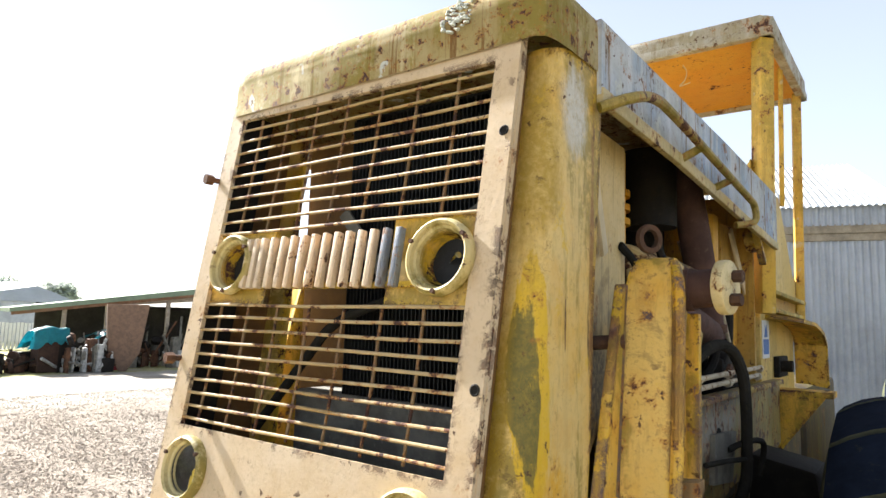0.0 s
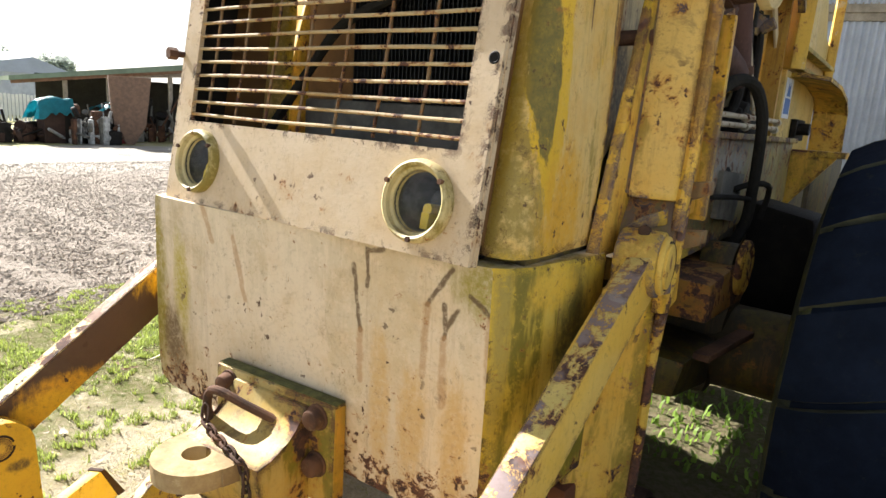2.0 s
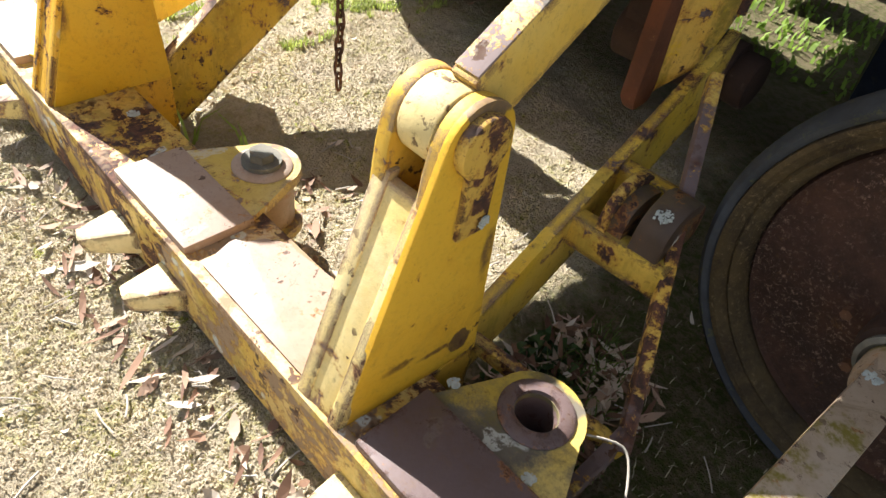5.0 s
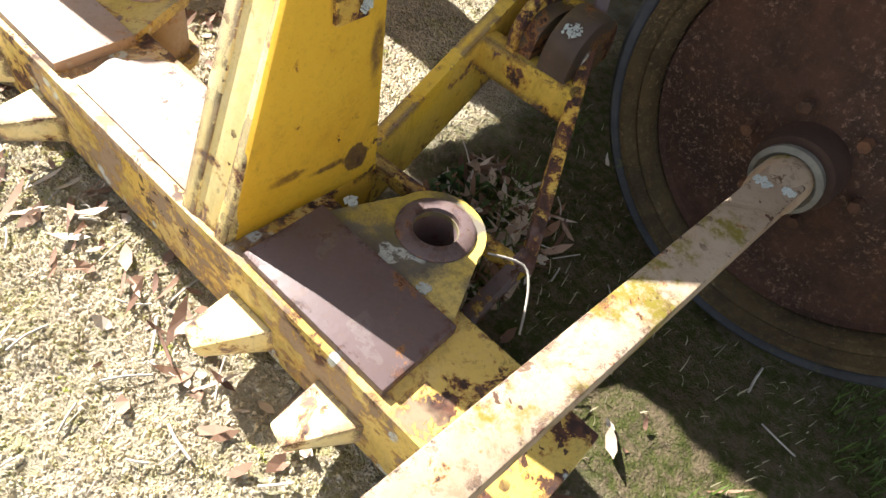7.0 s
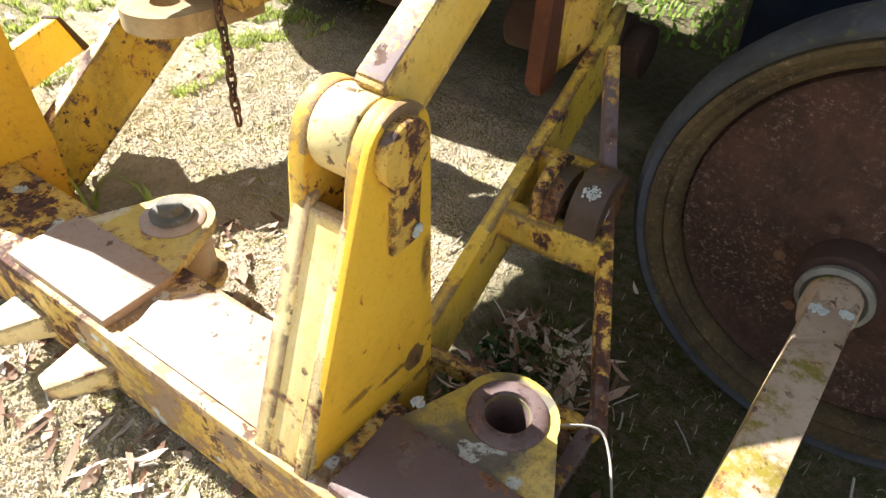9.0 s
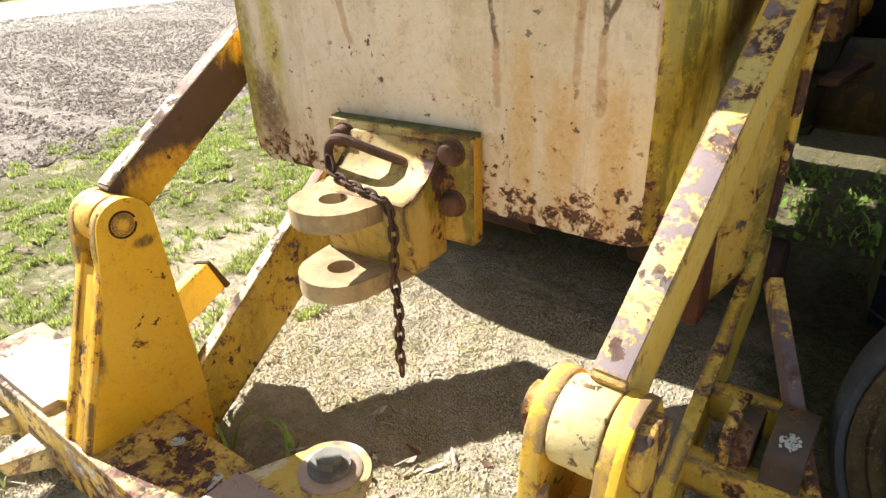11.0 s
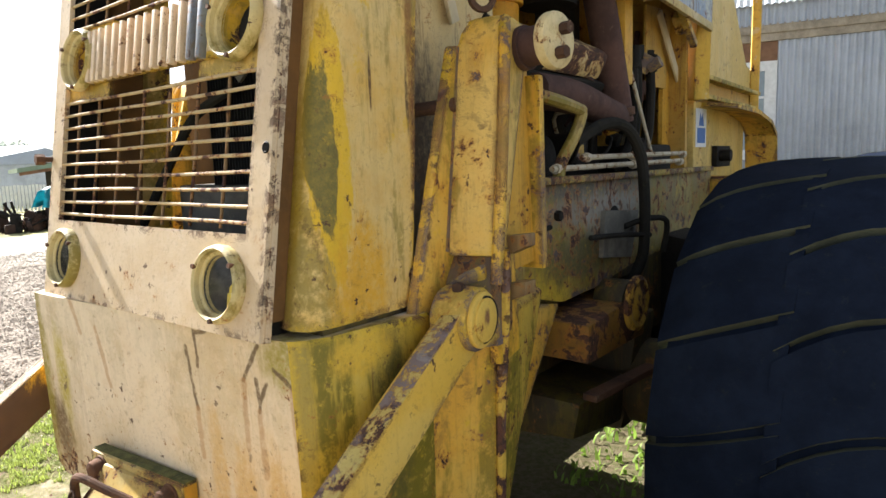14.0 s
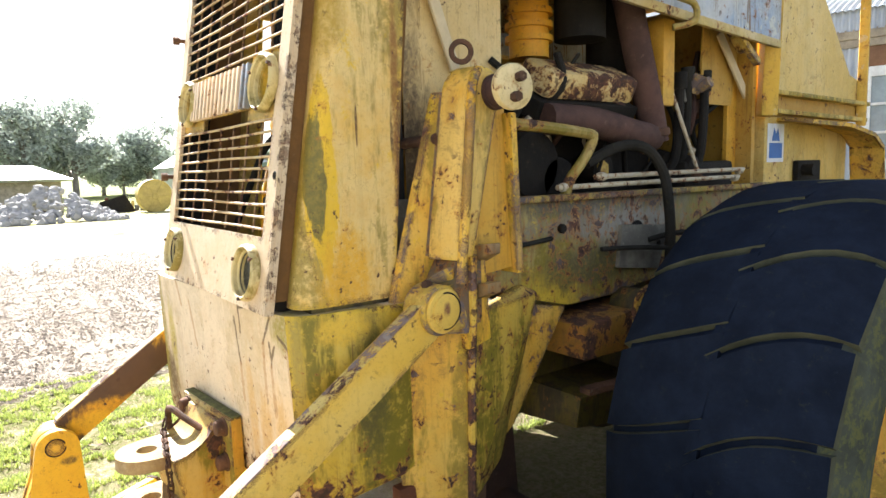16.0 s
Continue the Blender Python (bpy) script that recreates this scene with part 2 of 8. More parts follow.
M_HOOD = paint("mossy_yellow_paint", (0.6, 0.35, 0.045), (0.62, 0.46, 0.18), 0.04, 0.5, 0.08, 0.14, rust_scale=6, seed=5.3, stain_shade=(((0.515, 0.095, 1.68), (0.05, 0.042, 0.28), (0.62, 0.4, 0.012), 1), ((0.515, 0.08, 1.71), (0.05, 0.024, 0.19), (0.11, 0.1, 0.025), 1), ((0.46, 0.06, 1.55), (0.03, 0.05, 0.5), (0.3, 0.2, 0.02)), ((0.525, 0.24, 2.28), (0.03, 0.06, 0.1), (0.55, 0.54, 0.5)), ((0.49, 0.14, 2.2), (0.06, 0.07, 0.28), (0.33, 0.22, 0.03)), ((0.53, 0.15, 1.45), (0.03, 0.1, 0.14), (0.6, 0.33, 0.02)), ((0.53, 0.325, 1.7), (0.03, 0.014, 0.7), (0.22, 0.1, 0.02)), ((0.53, 0.2, 1.84), (0.05, 0.004, 0.06), (0.1, 0.05, 0.02)), ((0.53, 0.31, 1.8), (0.05, 0.006, 0.1), (0.08, 0.045, 0.02))), edge=0.7, vivid=(0.6, 0.38, 0.012))
M_WEIGHT_SIDE = paint("mossy_yellow_weight_side", (0.52, 0.36, 0.035), (0.5, 0.37, 0.07), 0.1, 0.95, 0.5, 0.3, rust_scale=14, seed=3.7, band=(0.78, 1.0, 0.16), stain_shade=(((0.54, 0.2, 1.15), (0.1, 0.06, 0.3), (0.09, 0.08, 0.02)), ((0.51, 0.0, 1.2), (0.03, 0.025, 0.4), (0.33, 0.25, 0.05)), ((0.55, 0.13, 1.3), (0.05, 0.1, 0.05), (0.6, 0.38, 0.03))), edge=0.6, vivid=(0.6, 0.4, 0.012))
M_MOSSY = paint("green_stained_ochre", (0.5, 0.34, 0.05), (0.52, 0.38, 0.09), 0.36, 0.75, 0.3, 0.3, seed=39)
M_RAIL = paint("olive_worn_rail", (0.3, 0.22, 0.05), (0.36, 0.28, 0.1), 0.5, 0.6, 0.1, 0.5, seed=12.1)
M_RODS2 = paint("worn_pale_edge", (0.5, 0.38, 0.14), (0.5, 0.42, 0.24), 0.4, 0.2, 0, 0.4, rust_scale=12, seed=12.7)
M_YELLOW = paint("worn_yellow_paint", YELLOW, (0.63, 0.4, 0.075), 0.4, 0.5, 0.12, 0.32, 0.0, 11, seed=1.7, edge=1.5, bare=(0.14, 0.1, 0.09), vivid=(0.62, 0.4, 0.012))
M_ORANGE = paint("bright_orange_yellow_paint", (0.62, 0.29, 0.01), (0.60, 0.32, 0.02), 0.36, 0.0, 0.12, 0.12, rust_scale=6, seed=2.4)
M_GRIME = paint("oily_dark_steel", (0.035, 0.027, 0.014), (0.06, 0.043, 0.018), 0.25, 0.3, 0.3, 0.6, seed=4.4)
M_CAP = paint("lichened_hood_top", (0.3, 0.235, 0.1), (0.4, 0.34, 0.2), 0.5, 0.5, 0.7, 1.0, 1.0, 34, 0.95, seed=6.1)
M_BLUE = paint("weathered_grey_blue_paint", (0.27, 0.35, 0.48), (0.46, 0.48, 0.5), 0.3, 0.1, 0.6, 0.4, 0.9, 12, 0.75, seed=9.4)


def rust_metal(name, a=(0.14, 0.07, 0.04), b=(0.055, 0.033, 0.024), dust=(0.3, 0.22, 0.14), rough=0.85):
    n = Nodes(name)
    c = n.mix(n.ramp(n.noise(8, 8, 0.7), 0.35, 0.65), a, b)
    c = n.mix(n.ramp(n.noise(40, 6, 0.7), 0.58, 0.75, 0, 0.7), c, dust)
    return n.done(c, rough, 0.1, n.noise(55, 6, 0.75), 0.5, 0.004, 0.2)


M_RUST = rust_metal("rusty_steel")


def scoured(name, a, b, scratch, crust):
    """Old rust with fine pale scratches and crusts."""
    n = Nodes(name)
    c = n.mix(n.ramp(n.noise(6, 8, 0.75), 0.35, 0.65), a, b)
    worn = n.math("MULTIPLY", n.ramp(n.noise(95, 8, 0.85), 0.53, 0.62), n.ramp(n.noise(4.5, 6, 0.7), 0.4, 0.62, 0.12, 0.9))
    c = n.mix(worn, c, scratch)
    c = n.mix(n.ramp(n.noise(30, 7, 0.8), 0.58, 0.66, 0, 0.6), c, crust)
    return n.done(c, 0.85, 0.0, n.noise(80, 7, 0.8), 0.7, 0.004, 0.2)


M_RUST_RED = scoured("red_rusty_disc", (0.074, 0.037, 0.025), (0.034, 0.021, 0.016), (0.27, 0.18, 0.135), (0.11, 0.058, 0.023))
M_FLANGE = scoured("yellow_brown_rim_flange", (0.085, 0.06, 0.028), (0.04, 0.029, 0.018), (0.22, 0.165, 0.09), (0.03, 0.022, 0.016))
M_DARK = rust_metal("black_greasy_iron", (0.018, 0.015, 0.012), (0.009, 0.008, 0.007), (0.05, 0.036, 0.022), 0.75)
M_PIPE = rust_metal("brown_exhaust_pipe", (0.1, 0.055, 0.045), (0.06, 0.035, 0.03), (0.18, 0.12, 0.09))
M_GREY = rust_metal("dusty_grey_casting", (0.2, 0.19, 0.16), (0.11, 0.105, 0.09), (0.34, 0.31, 0.25))


def rubber(name, base, mossy, cover=0.58):
    n = Nodes(name)
    c = n.mix(n.ramp(n.noise(5, 7, 0.7), 0.3, 0.75), base, tuple(v * 2.0 for v in base))
    c = n.mix(n.ramp(n.noise(24, 8, 0.8), cover, cover + 0.1, 0, mossy), c, (0.13, 0.13, 0.035))
    c = n.mix(n.ramp(n.noise(90, 4, 0.7), 0.6, 0.8, 0, 0.35), c, tuple(min(0.06, v * 3.6) for v in base))
    return n.done(c, 0.9, 0, n.noise(60, 6, 0.7), 0.35, 0.004, 0.04)


M_TYRE = rubber("black_loader_tyre_rubber", (0.0072, 0.0102, 0.0185), 0.1)
M_SIDEWALL = rubber("grey_green_sidewall", (0.04, 0.045, 0.036), 0.5, 0.48)
M_TYRE_OLD = rubber("grey_mossy_old_tyre", (0.036, 0.038, 0.042), 0.4, 0.55)
M_HOSE = rubber("black_hose", (0.018, 0.017, 0.015), 0.3)


def plain(name, colour, rough=0.5, metal=0.0, vary=0.2, scale=12, bump=0.1):
    n = Nodes(name)
    c = n.mix(n.ramp(n.noise(scale, 6, 0.7), 0.3, 0.7, 0, 1), colour, tuple(v * (1 - vary) for v in colour))
    c = n.mix(n.ramp(n.noise(scale * 6, 4, 0.7), 0.6, 0.8, 0, vary), c, (0.12, 0.1, 0.07))
    return n.done(c, rough, metal, n.noise(scale * 5, 4), bump, 0.004)


M_CHROME = plain("polished_ram_rod", (0.75, 0.78, 0.82), 0.12, 1.0, 0.1)
M_RIM_CREAM = paint("greenish_cream_rim", (0.5, 0.4, 0.17), (0.54, 0.46, 0.24), 0.15, 0.6, 0.1, 0.4, rust_scale=18, seed=7.7)
M_STICK_WHITE = plain("white_sticker", (0.7, 0.72, 0.74), 0.5)
M_STICK_BLUE = plain("blue_sticker_print", (0.04, 0.14, 0.42), 0.5)
M_BADGE_BLUE = paint("blue_grey_primer", (0.16, 0.19, 0.24), (0.3, 0.25, 0.2), 0.4, 0, 0.2, 0.4, rust_scale=22)
M_LENS = plain("dusty_lamp_bowl", (0.14, 0.135, 0.12), 0.28, 0.55, 0.7, 30)
M_BULB = plain("yellow_bulb_holder", (0.62, 0.45, 0.04), 0.5)
M_CORE = plain("black_radiator_fins", (0.016, 0.017, 0.018), 0.55, 0.3, 0.4, 40)
M_STRAP = plain("pale_cream_strap", (0.6, 0.5, 0.32), 0.7)


def glass(name):
    """Thin dusty glass: mostly clear, with a sheen and some dust."""
    n = Nodes(name)
    m = n.done((0.5, 0.47, 0.4), 0.9)
    clear, sheen = n.t.nodes.new("ShaderNodeBsdfTransparent"), n.t.nodes.new("ShaderNodeBsdfGlossy")
    sheen.inputs["Roughness"].default_value = 0.08
    one, two = n.t.nodes.new("ShaderNodeMixShader"), n.t.nodes.new("ShaderNodeMixShader")
    one.inputs[0].default_value = 0.03
    n.t.links.new(clear.outputs[0], one.inputs[1])
    n.t.links.new(sheen.outputs[0], one.inputs[2])
    n.put(n.ramp(n.noise(35, 7, 0.75), 0.55, 0.78, 0.0, 0.2), two.inputs[0])
    n.t.links.new(one.outputs[0], two.inputs[1])
    n.t.links.new(n.bsdf.outputs[0], two.inputs[2])
    n.t.links.new(two.outputs[0], n.t.nodes["Material Output"].inputs["Surface"])
    return m


M_GLASS = glass("dusty_lamp_glass")


# ---- mesh helpers ----
def box(bm, lo, hi, m=None, bevel=0.0):
    """A box between two corners, turned by m."""
    lo, hi = Vector(lo), Vector(hi)
    r = bmesh.ops.create_cube(bm, size=1, matrix=(m or Matrix()) @ Matrix.Translation((lo + hi) / 2) @ Matrix.Diagonal((*(hi - lo), 1)))
    if bevel:
        edges = list({e for v in r["verts"] for e in v.link_edges})
        bmesh.ops.bevel(bm, geom=edges, offset=bevel, segments=2, affect="EDGES", profile=0.6)
    return r["verts"]


def along(p, q, up=(0, 0, 1)):
    """A frame at p whose z runs to q and whose x lies level."""
    z = (Vector(q) - Vector(p)).normalized()
    x = Vector(up).cross(z)
    x = x.normalized() if x.length > 1e-5 else Vector((1, 0, 0))
    y = z.cross(x)
    return Matrix((( x.x, y.x, z.x, p[0]), (x.y, y.y, z.y, p[1]), (x.z, y.z, z.z, p[2]), (0, 0, 0, 1)))


def bar(bm, p, q, wide, deep, bevel=0.004):
    """A square bar from p to q: wide across (level), deep up and down."""
    L = (Vector(q) - Vector(p)).length
    return box(bm, (-wide / 2, -deep / 2, 0), (wide / 2, deep / 2, L), along(p, q), bevel)


def rod(bm, p, q, r, seg=16, r2=None, bevel=0.0):
    L = (Vector(q) - Vector(p)).length
    c = bmesh.ops.create_cone(bm, cap_ends=True, segments=seg, radius1=r, radius2=r if r2 is None else r2, depth=L, matrix=along(p, q) @ Matrix.Translation((0, 0, L / 2)))
    if bevel:
        rims = list({e for v in c["verts"] for e in v.link_edges if any(len(f.verts) > 4 for f in e.link_faces)})
        bmesh.ops.bevel(bm, geom=rims, offset=bevel, segments=2, affect="EDGES", profile=0.5)


def tube(bm, pts, r, seg=10, smooth=4, caps=True):
    """A bent pipe through the points."""
    pts = [Vector(p) for p in pts]
    path = []
    for i in range(len(pts) - 1):
        a, b, c, d = pts[max(i - 1, 0)], pts[i], pts[i + 1], pts[min(i + 2, len(pts) - 1)]
        for k in range(smooth):
            s = k / smooth
            path.append(0.5 * ((2 * b) + (c - a) * s + (2 * a - 5 * b + 4 * c - d) * s * s + (3 * b - a - 3 * c + d) * s ** 3))
    path.append(pts[-1])
    rings, x = [], None
    for i, p in enumerate(path):
        z = (path[min(i + 1, len(path) - 1)] - path[max(i - 1, 0)]).normalized()
        if x is None:
            x = z.orthogonal().normalized()
        x = (x - z * x.dot(z)).normalized()
        y = z.cross(x)
        rings.append([bm.verts.new(p + (x * math.cos(2 * math.pi * k / seg) + y * math.sin(2 * math.pi * k / seg)) * r) for k in range(seg)])
    for a, b in zip(rings, rings[1:]):
        for k in range(seg):
            bm.faces.new((a[k], a[(k + 1) % seg], b[(k + 1) % seg], b[k]))
    if caps:
        bm.faces.new(rings[0][::-1]), bm.faces.new(rings[-1])


def lathe(bm, profile, m, seg=40, closed=False):
    """Turns (radius, height) pairs round the z of m."""
    rings = []
    for r, h in profile:
        rings.append([bm.verts.new(m @ Vector((r * math.cos(2 * math.pi * k / seg), r * math.sin(2 * math.pi * k / seg), h))) for k in range(seg)] if r > 1e-6 else [bm.verts.new(m @ Vector((0, 0, h)))])
    pairs = list(zip(rings, rings[1:])) + ([(rings[-1], rings[0])] if closed else [])
    for a, b in pairs:
        for k in range(seg):
            q = [a[k % len(a)], a[(k + 1) % len(a)], b[(k + 1) % len(b)], b[k % len(b)]]
            q = [v for i, v in enumerate(q) if v not in q[:i]]
            if len(q) > 2:
                bm.faces.new(q)


def prism(bm, outline, m, depth, bevel=0.0):
    """A flat outline in the x-y plane of m, thickened along its z by depth."""
    lo = [bm.verts.new(m @ Vector((x, y, 0))) for x, y in outline]
    hi = [bm.verts.new(m @ Vector((x, y, depth))) for x, y in outline]
    n = len(lo)
    faces = [bm.faces.new(lo[::-1]), bm.faces.new(hi)] + [bm.faces.new((lo[i], lo[(i + 1) % n], hi[(i + 1) % n], hi[i])) for i in range(n)]
    if bevel:
        edges = list({e for f in faces[:2] for e in f.edges})
        bmesh.ops.bevel(bm, geom=edges, offset=bevel, segments=2, affect="EDGES", profile=0.5)


def frame_from(origin, x, y):
    """A frame from its origin and its x and y ways."""
    x, y = Vector(x).normalized(), Vector(y).normalized()
    z = x.cross(y)
    return Matrix(((x.x, y.x, z.x, origin[0]), (x.y, y.y, z.y, origin[1]), (x.z, y.z, z.z, origin[2]), (0, 0, 0, 1)))


def hull_of(bm, pts, bevel=0.0):
    """A solid with the given corners."""
    vs = [bm.verts.new(p) for p in pts]
    r = bmesh.ops.convex_hull(bm, input=vs)
    for junk in r["geom_interior"]:
        if isinstance(junk, bmesh.types.BMVert) and junk.is_valid:
            bm.verts.remove(junk)
    vs = [v for v in vs if v.is_valid]
    bmesh.ops.dissolve_limit(bm, angle_limit=0.02, verts=vs, edges=list({e for v in vs for e in v.link_edges}))
    if bevel:
        vs = [v for v in vs if v.is_valid]
        bmesh.ops.bevel(bm, geom=list({e for v in vs for e in v.link_edges}), offset=bevel, segments=2, affect="EDGES", profile=0.6)


def rounded(outline, r, steps=4):
    """An outline with its corners rounded."""
    out, n = [], len(outline)
    for i in range(n):
        a, b, c = (Vector(outline[(i + k) % n]) for k in (-1, 0, 1))
        k = min(r, (a - b).length * 0.49, (c - b).length * 0.49)
        p, q = b + (a - b).normalized() * k, b + (c - b).normalized() * k
        for s in range(steps + 1):
            u = s / steps
            out.append(tuple(p * (1 - u) ** 2 + b * 2 * u * (1 - u) + q * u * u))
    return out


PLACED = {}


def thing(name, base, label, category, group="", kind=""):
    ob = new(name)
    ob.location, ob.empty_display_size = base, 0.1
    PLACED[ob.name] = Matrix.Translation(base)
    return tagged(ob, label, category, group, kind)


def mesh_of(name, bm, material, smooth=35):
    bmesh.ops.recalc_face_normals(bm, faces=bm.faces)
    me = bpy.data.meshes.new(name)
    bm.to_mesh(me)
    bm.free()
    me.materials.append(material)
    if smooth:
        me.shade_smooth()
        me.set_sharp_from_angle(angle=radians(smooth))
    return me


def part(name, bm, material, parent, label="", smooth=35):
    """Links a bmesh, drawn in world places, as one mesh under a thing or part."""
    ob = new(name, mesh_of(name, bm, material, smooth))
    ob.parent = parent
    ob.matrix_parent_inverse = PLACED[parent.name].inverted()
    PLACED[ob.name] = Matrix()
    return tagged(ob, label)


def alone(name, bm, material, label, category, group="", kind="", smooth=35):
    ob = new(name, mesh_of(name, bm, material, smooth))
    PLACED[ob.name] = Matrix()
    return tagged(ob, label, category, group, kind)


def shared(name, me, m, parent, label=""):
    """One more object on a mesh that is drawn round its own origin."""
    ob = new(name, me)
    ob.parent = parent
    ob.matrix_parent_inverse = PLACED[parent.name].inverted()
    ob.matrix_basis = m
    PLACED[ob.name] = m
    return tagged(ob, label)


def B():
    return bmesh.new()


def jitter(bm, amount, scale, seed=0.0):
    for v in bm.verts:
        v.co += noise.noise_vector(v.co * scale + Vector((seed, seed, seed))) * amount


# ---- ground ----
def far_steps(lo, hi, fine, reach):
    """Grid lines: fine between lo and hi, then growing outwards to reach."""
    mid = list(np.arange(lo, hi + fine / 2, fine))
    out, step, left, right = [], fine, lo, hi
    while right < reach:
        step *= 1.3
        left, right = left - step, right + step
        out.append((left, right))
    return sorted([a for a, _ in out]) + mid + [b for _, b in out]


def ground_height(x, y):
    near = max(0.0, 1 - max(abs(x) - 5, abs(y - 1) - 5, 0) / 10)
    p = Vector((x, y, 0))
    h = 0.012 * noise.fractal(p * 6, 0.8, 2.0, 5) + 0.015 * noise.noise(p * 0.9)
    h += 0.0045 * noise.noise(p * 27) + 0.003 * noise.noise(p * 46 + Vector((5, 2, 1)))
    rough = min(1.0, max(0.0, (-x - 3.6) / 1.5)) * min(1.0, max(0.0, (x + 14) / 2))
    h += rough * (0.05 * abs(noise.fractal(p * 2.3, 0.7, 2.1, 4)))
    return h * near - 0.012


def mud_tone(n):
    """Pale dry earth with dark crumbs and yellow-green moss; mossy soil beside the loose wheel and under the loader is
    darkened for shade.
    """
    fine, mid = n.noise(60, 8, 0.75), n.noise(9, 8, 0.7)
    mud = n.mix(n.ramp(mid, 0.35, 0.65), (0.6, 0.52, 0.385), (0.44, 0.375, 0.265))
    mud = n.mix(n.ramp(fine, 0.5, 0.64, 0, 0.45), mud, (0.19, 0.145, 0.09))
    mud = n.mix(n.ramp(n.noise(150, 5, 0.7), 0.56, 0.66, 0, 0.5), mud, (0.15, 0.11, 0.06))
    mossy = n.math("MULTIPLY", n.ramp(n.noise(5.5, 8, 0.75), 0.43, 0.58), n.ramp(n.noise(55, 7, 0.8), 0.44, 0.58))
    mud = n.mix(n.math("MULTIPLY", mossy, 0.6), mud, (0.36, 0.34, 0.1))
    spots = n.math("MULTIPLY", n.ramp(n.noise(17, 3, 0.6), 0.66, 0.7), n.ramp(n.noise(120, 5, 0.75), 0.42, 0.52))
    mud = n.mix(n.math("MULTIPLY", spots, 0.85), mud, (0.3, 0.33, 0.035))
    # mossy soil tone, darkened beside the wheel and under the loader as shade
    shade_soil = n.math("MULTIPLY", n.ramp(n.math("ADD", n.axis(0), n.math("MULTIPLY", n.noise(3, 6, 0.7), 0.5)), 0.72, 0.95), n.ramp(n.math("ADD", n.axis(1), n.math("MULTIPLY", n.noise(2.5, 6, 0.7), 0.5)), -0.45, -0.1))
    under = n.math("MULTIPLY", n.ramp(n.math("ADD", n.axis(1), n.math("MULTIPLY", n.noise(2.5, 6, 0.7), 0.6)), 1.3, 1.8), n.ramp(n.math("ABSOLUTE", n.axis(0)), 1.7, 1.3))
    shade_soil = n.math("MAXIMUM", shade_soil, n.math("MULTIPLY", under, 0.9))
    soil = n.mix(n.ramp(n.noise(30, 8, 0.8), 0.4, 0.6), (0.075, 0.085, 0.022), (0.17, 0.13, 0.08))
    return n.mix(shade_soil, mud, soil)


def gravel_tone(n):
    return n.mix(n.ramp(n.noise(14, 8, 0.8), 0.35, 0.62), (0.41, 0.355, 0.295), (0.26, 0.22, 0.18))


def near_grass_part(n, x):
    return n.math("MULTIPLY", n.ramp(x, -1.5, -2.3), n.ramp(n.noise(2.4, 6, 0.7), 0.33, 0.5))


def make_ground():
    bm = B()
    xs, ys = far_steps(-1.5, 1.8, 0.016, 2500), far_steps(-1.55, 1.2, 0.016, 2500)
    rows = [[bm.verts.new((x, y, ground_height(x, y))) for x in xs] for y in ys]
    for a, b in zip(rows, rows[1:]):
        for i in range(len(xs) - 1):
            bm.faces.new((a[i], a[i + 1], b[i + 1], b[i]))
    n = Nodes("dry_trodden_earth")
    x = n.math("ADD", n.axis(0), n.math("MULTIPLY", n.math("SUBTRACT", n.noise(0.9, 5), 0.5), 2.6))
    fine, mid = n.noise(60, 8, 0.75), n.noise(9, 8, 0.7)
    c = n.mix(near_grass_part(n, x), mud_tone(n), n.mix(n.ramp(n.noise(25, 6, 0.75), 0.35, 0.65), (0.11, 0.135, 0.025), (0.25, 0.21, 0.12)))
    c = n.mix(n.ramp(x, -3.7, -4.4), c, gravel_tone(n))
    road = n.mix(n.ramp(n.noise(1.2, 8, 0.75), 0.35, 0.7), (0.5, 0.46, 0.4), (0.36, 0.32, 0.265))
    c = n.mix(n.ramp(x, -11.5, -13.5), c, road)
    strip = n.mix(n.ramp(n.noise(1.6, 8, 0.75), 0.3, 0.7), (0.33, 0.35, 0.1), (0.5, 0.44, 0.25))
    c = n.mix(n.math("MULTIPLY", n.ramp(x, -18.6, -20), n.ramp(n.noise(0.5, 5), 0.36, 0.56)), c, strip)
    c = n.mix(n.ramp(x, -33, -40), c, (0.2, 0.22, 0.08))
    h = n.math("ADD", n.math("MULTIPLY", n.noise(28, 7, 0.7), 0.8), n.math("ADD", fine, n.math("MULTIPLY", mid, 0.8)))
    crumb = n.math("MINIMUM", n.voronoi(95), n.voronoi(165))
    h = n.math("ADD", h, n.math("SUBTRACT", n.math("MULTIPLY", n.noise(140, 5, 0.75), 0.7), n.math("MULTIPLY", crumb, 0.6)))
    m = n.done(c, 0.95, 0, h, 1.0, 0.02, 0.1)
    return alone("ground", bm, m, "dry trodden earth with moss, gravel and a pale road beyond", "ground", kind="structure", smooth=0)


make_ground()

# ---- wheel loader: rear hood and grille ----
LEAN = 0.16                     # the grille's slope, metres back for each metre up


def on_grille(x, z, out=0.0):
    """A place on the face of the grille plate, out metres before it."""
    return Vector((x, LEAN * (z - 1.71) - out, z))


GRILLE = frame_from(on_grille(0, 1.71), (1, 0, 0), (0, LEAN, 1))   # its z looks out of the machine
UP = 1 / math.sqrt(1 + LEAN ** 2)


def gp(x, z):
    """Place on the grille plate as its own x and y."""
    return (x, (z - 1.71) / UP)


loader = thing("wheel_loader", (0, 1.6, 0), "old yellow wheel loader with flaking rusty paint on bare earth", "wheel loader")


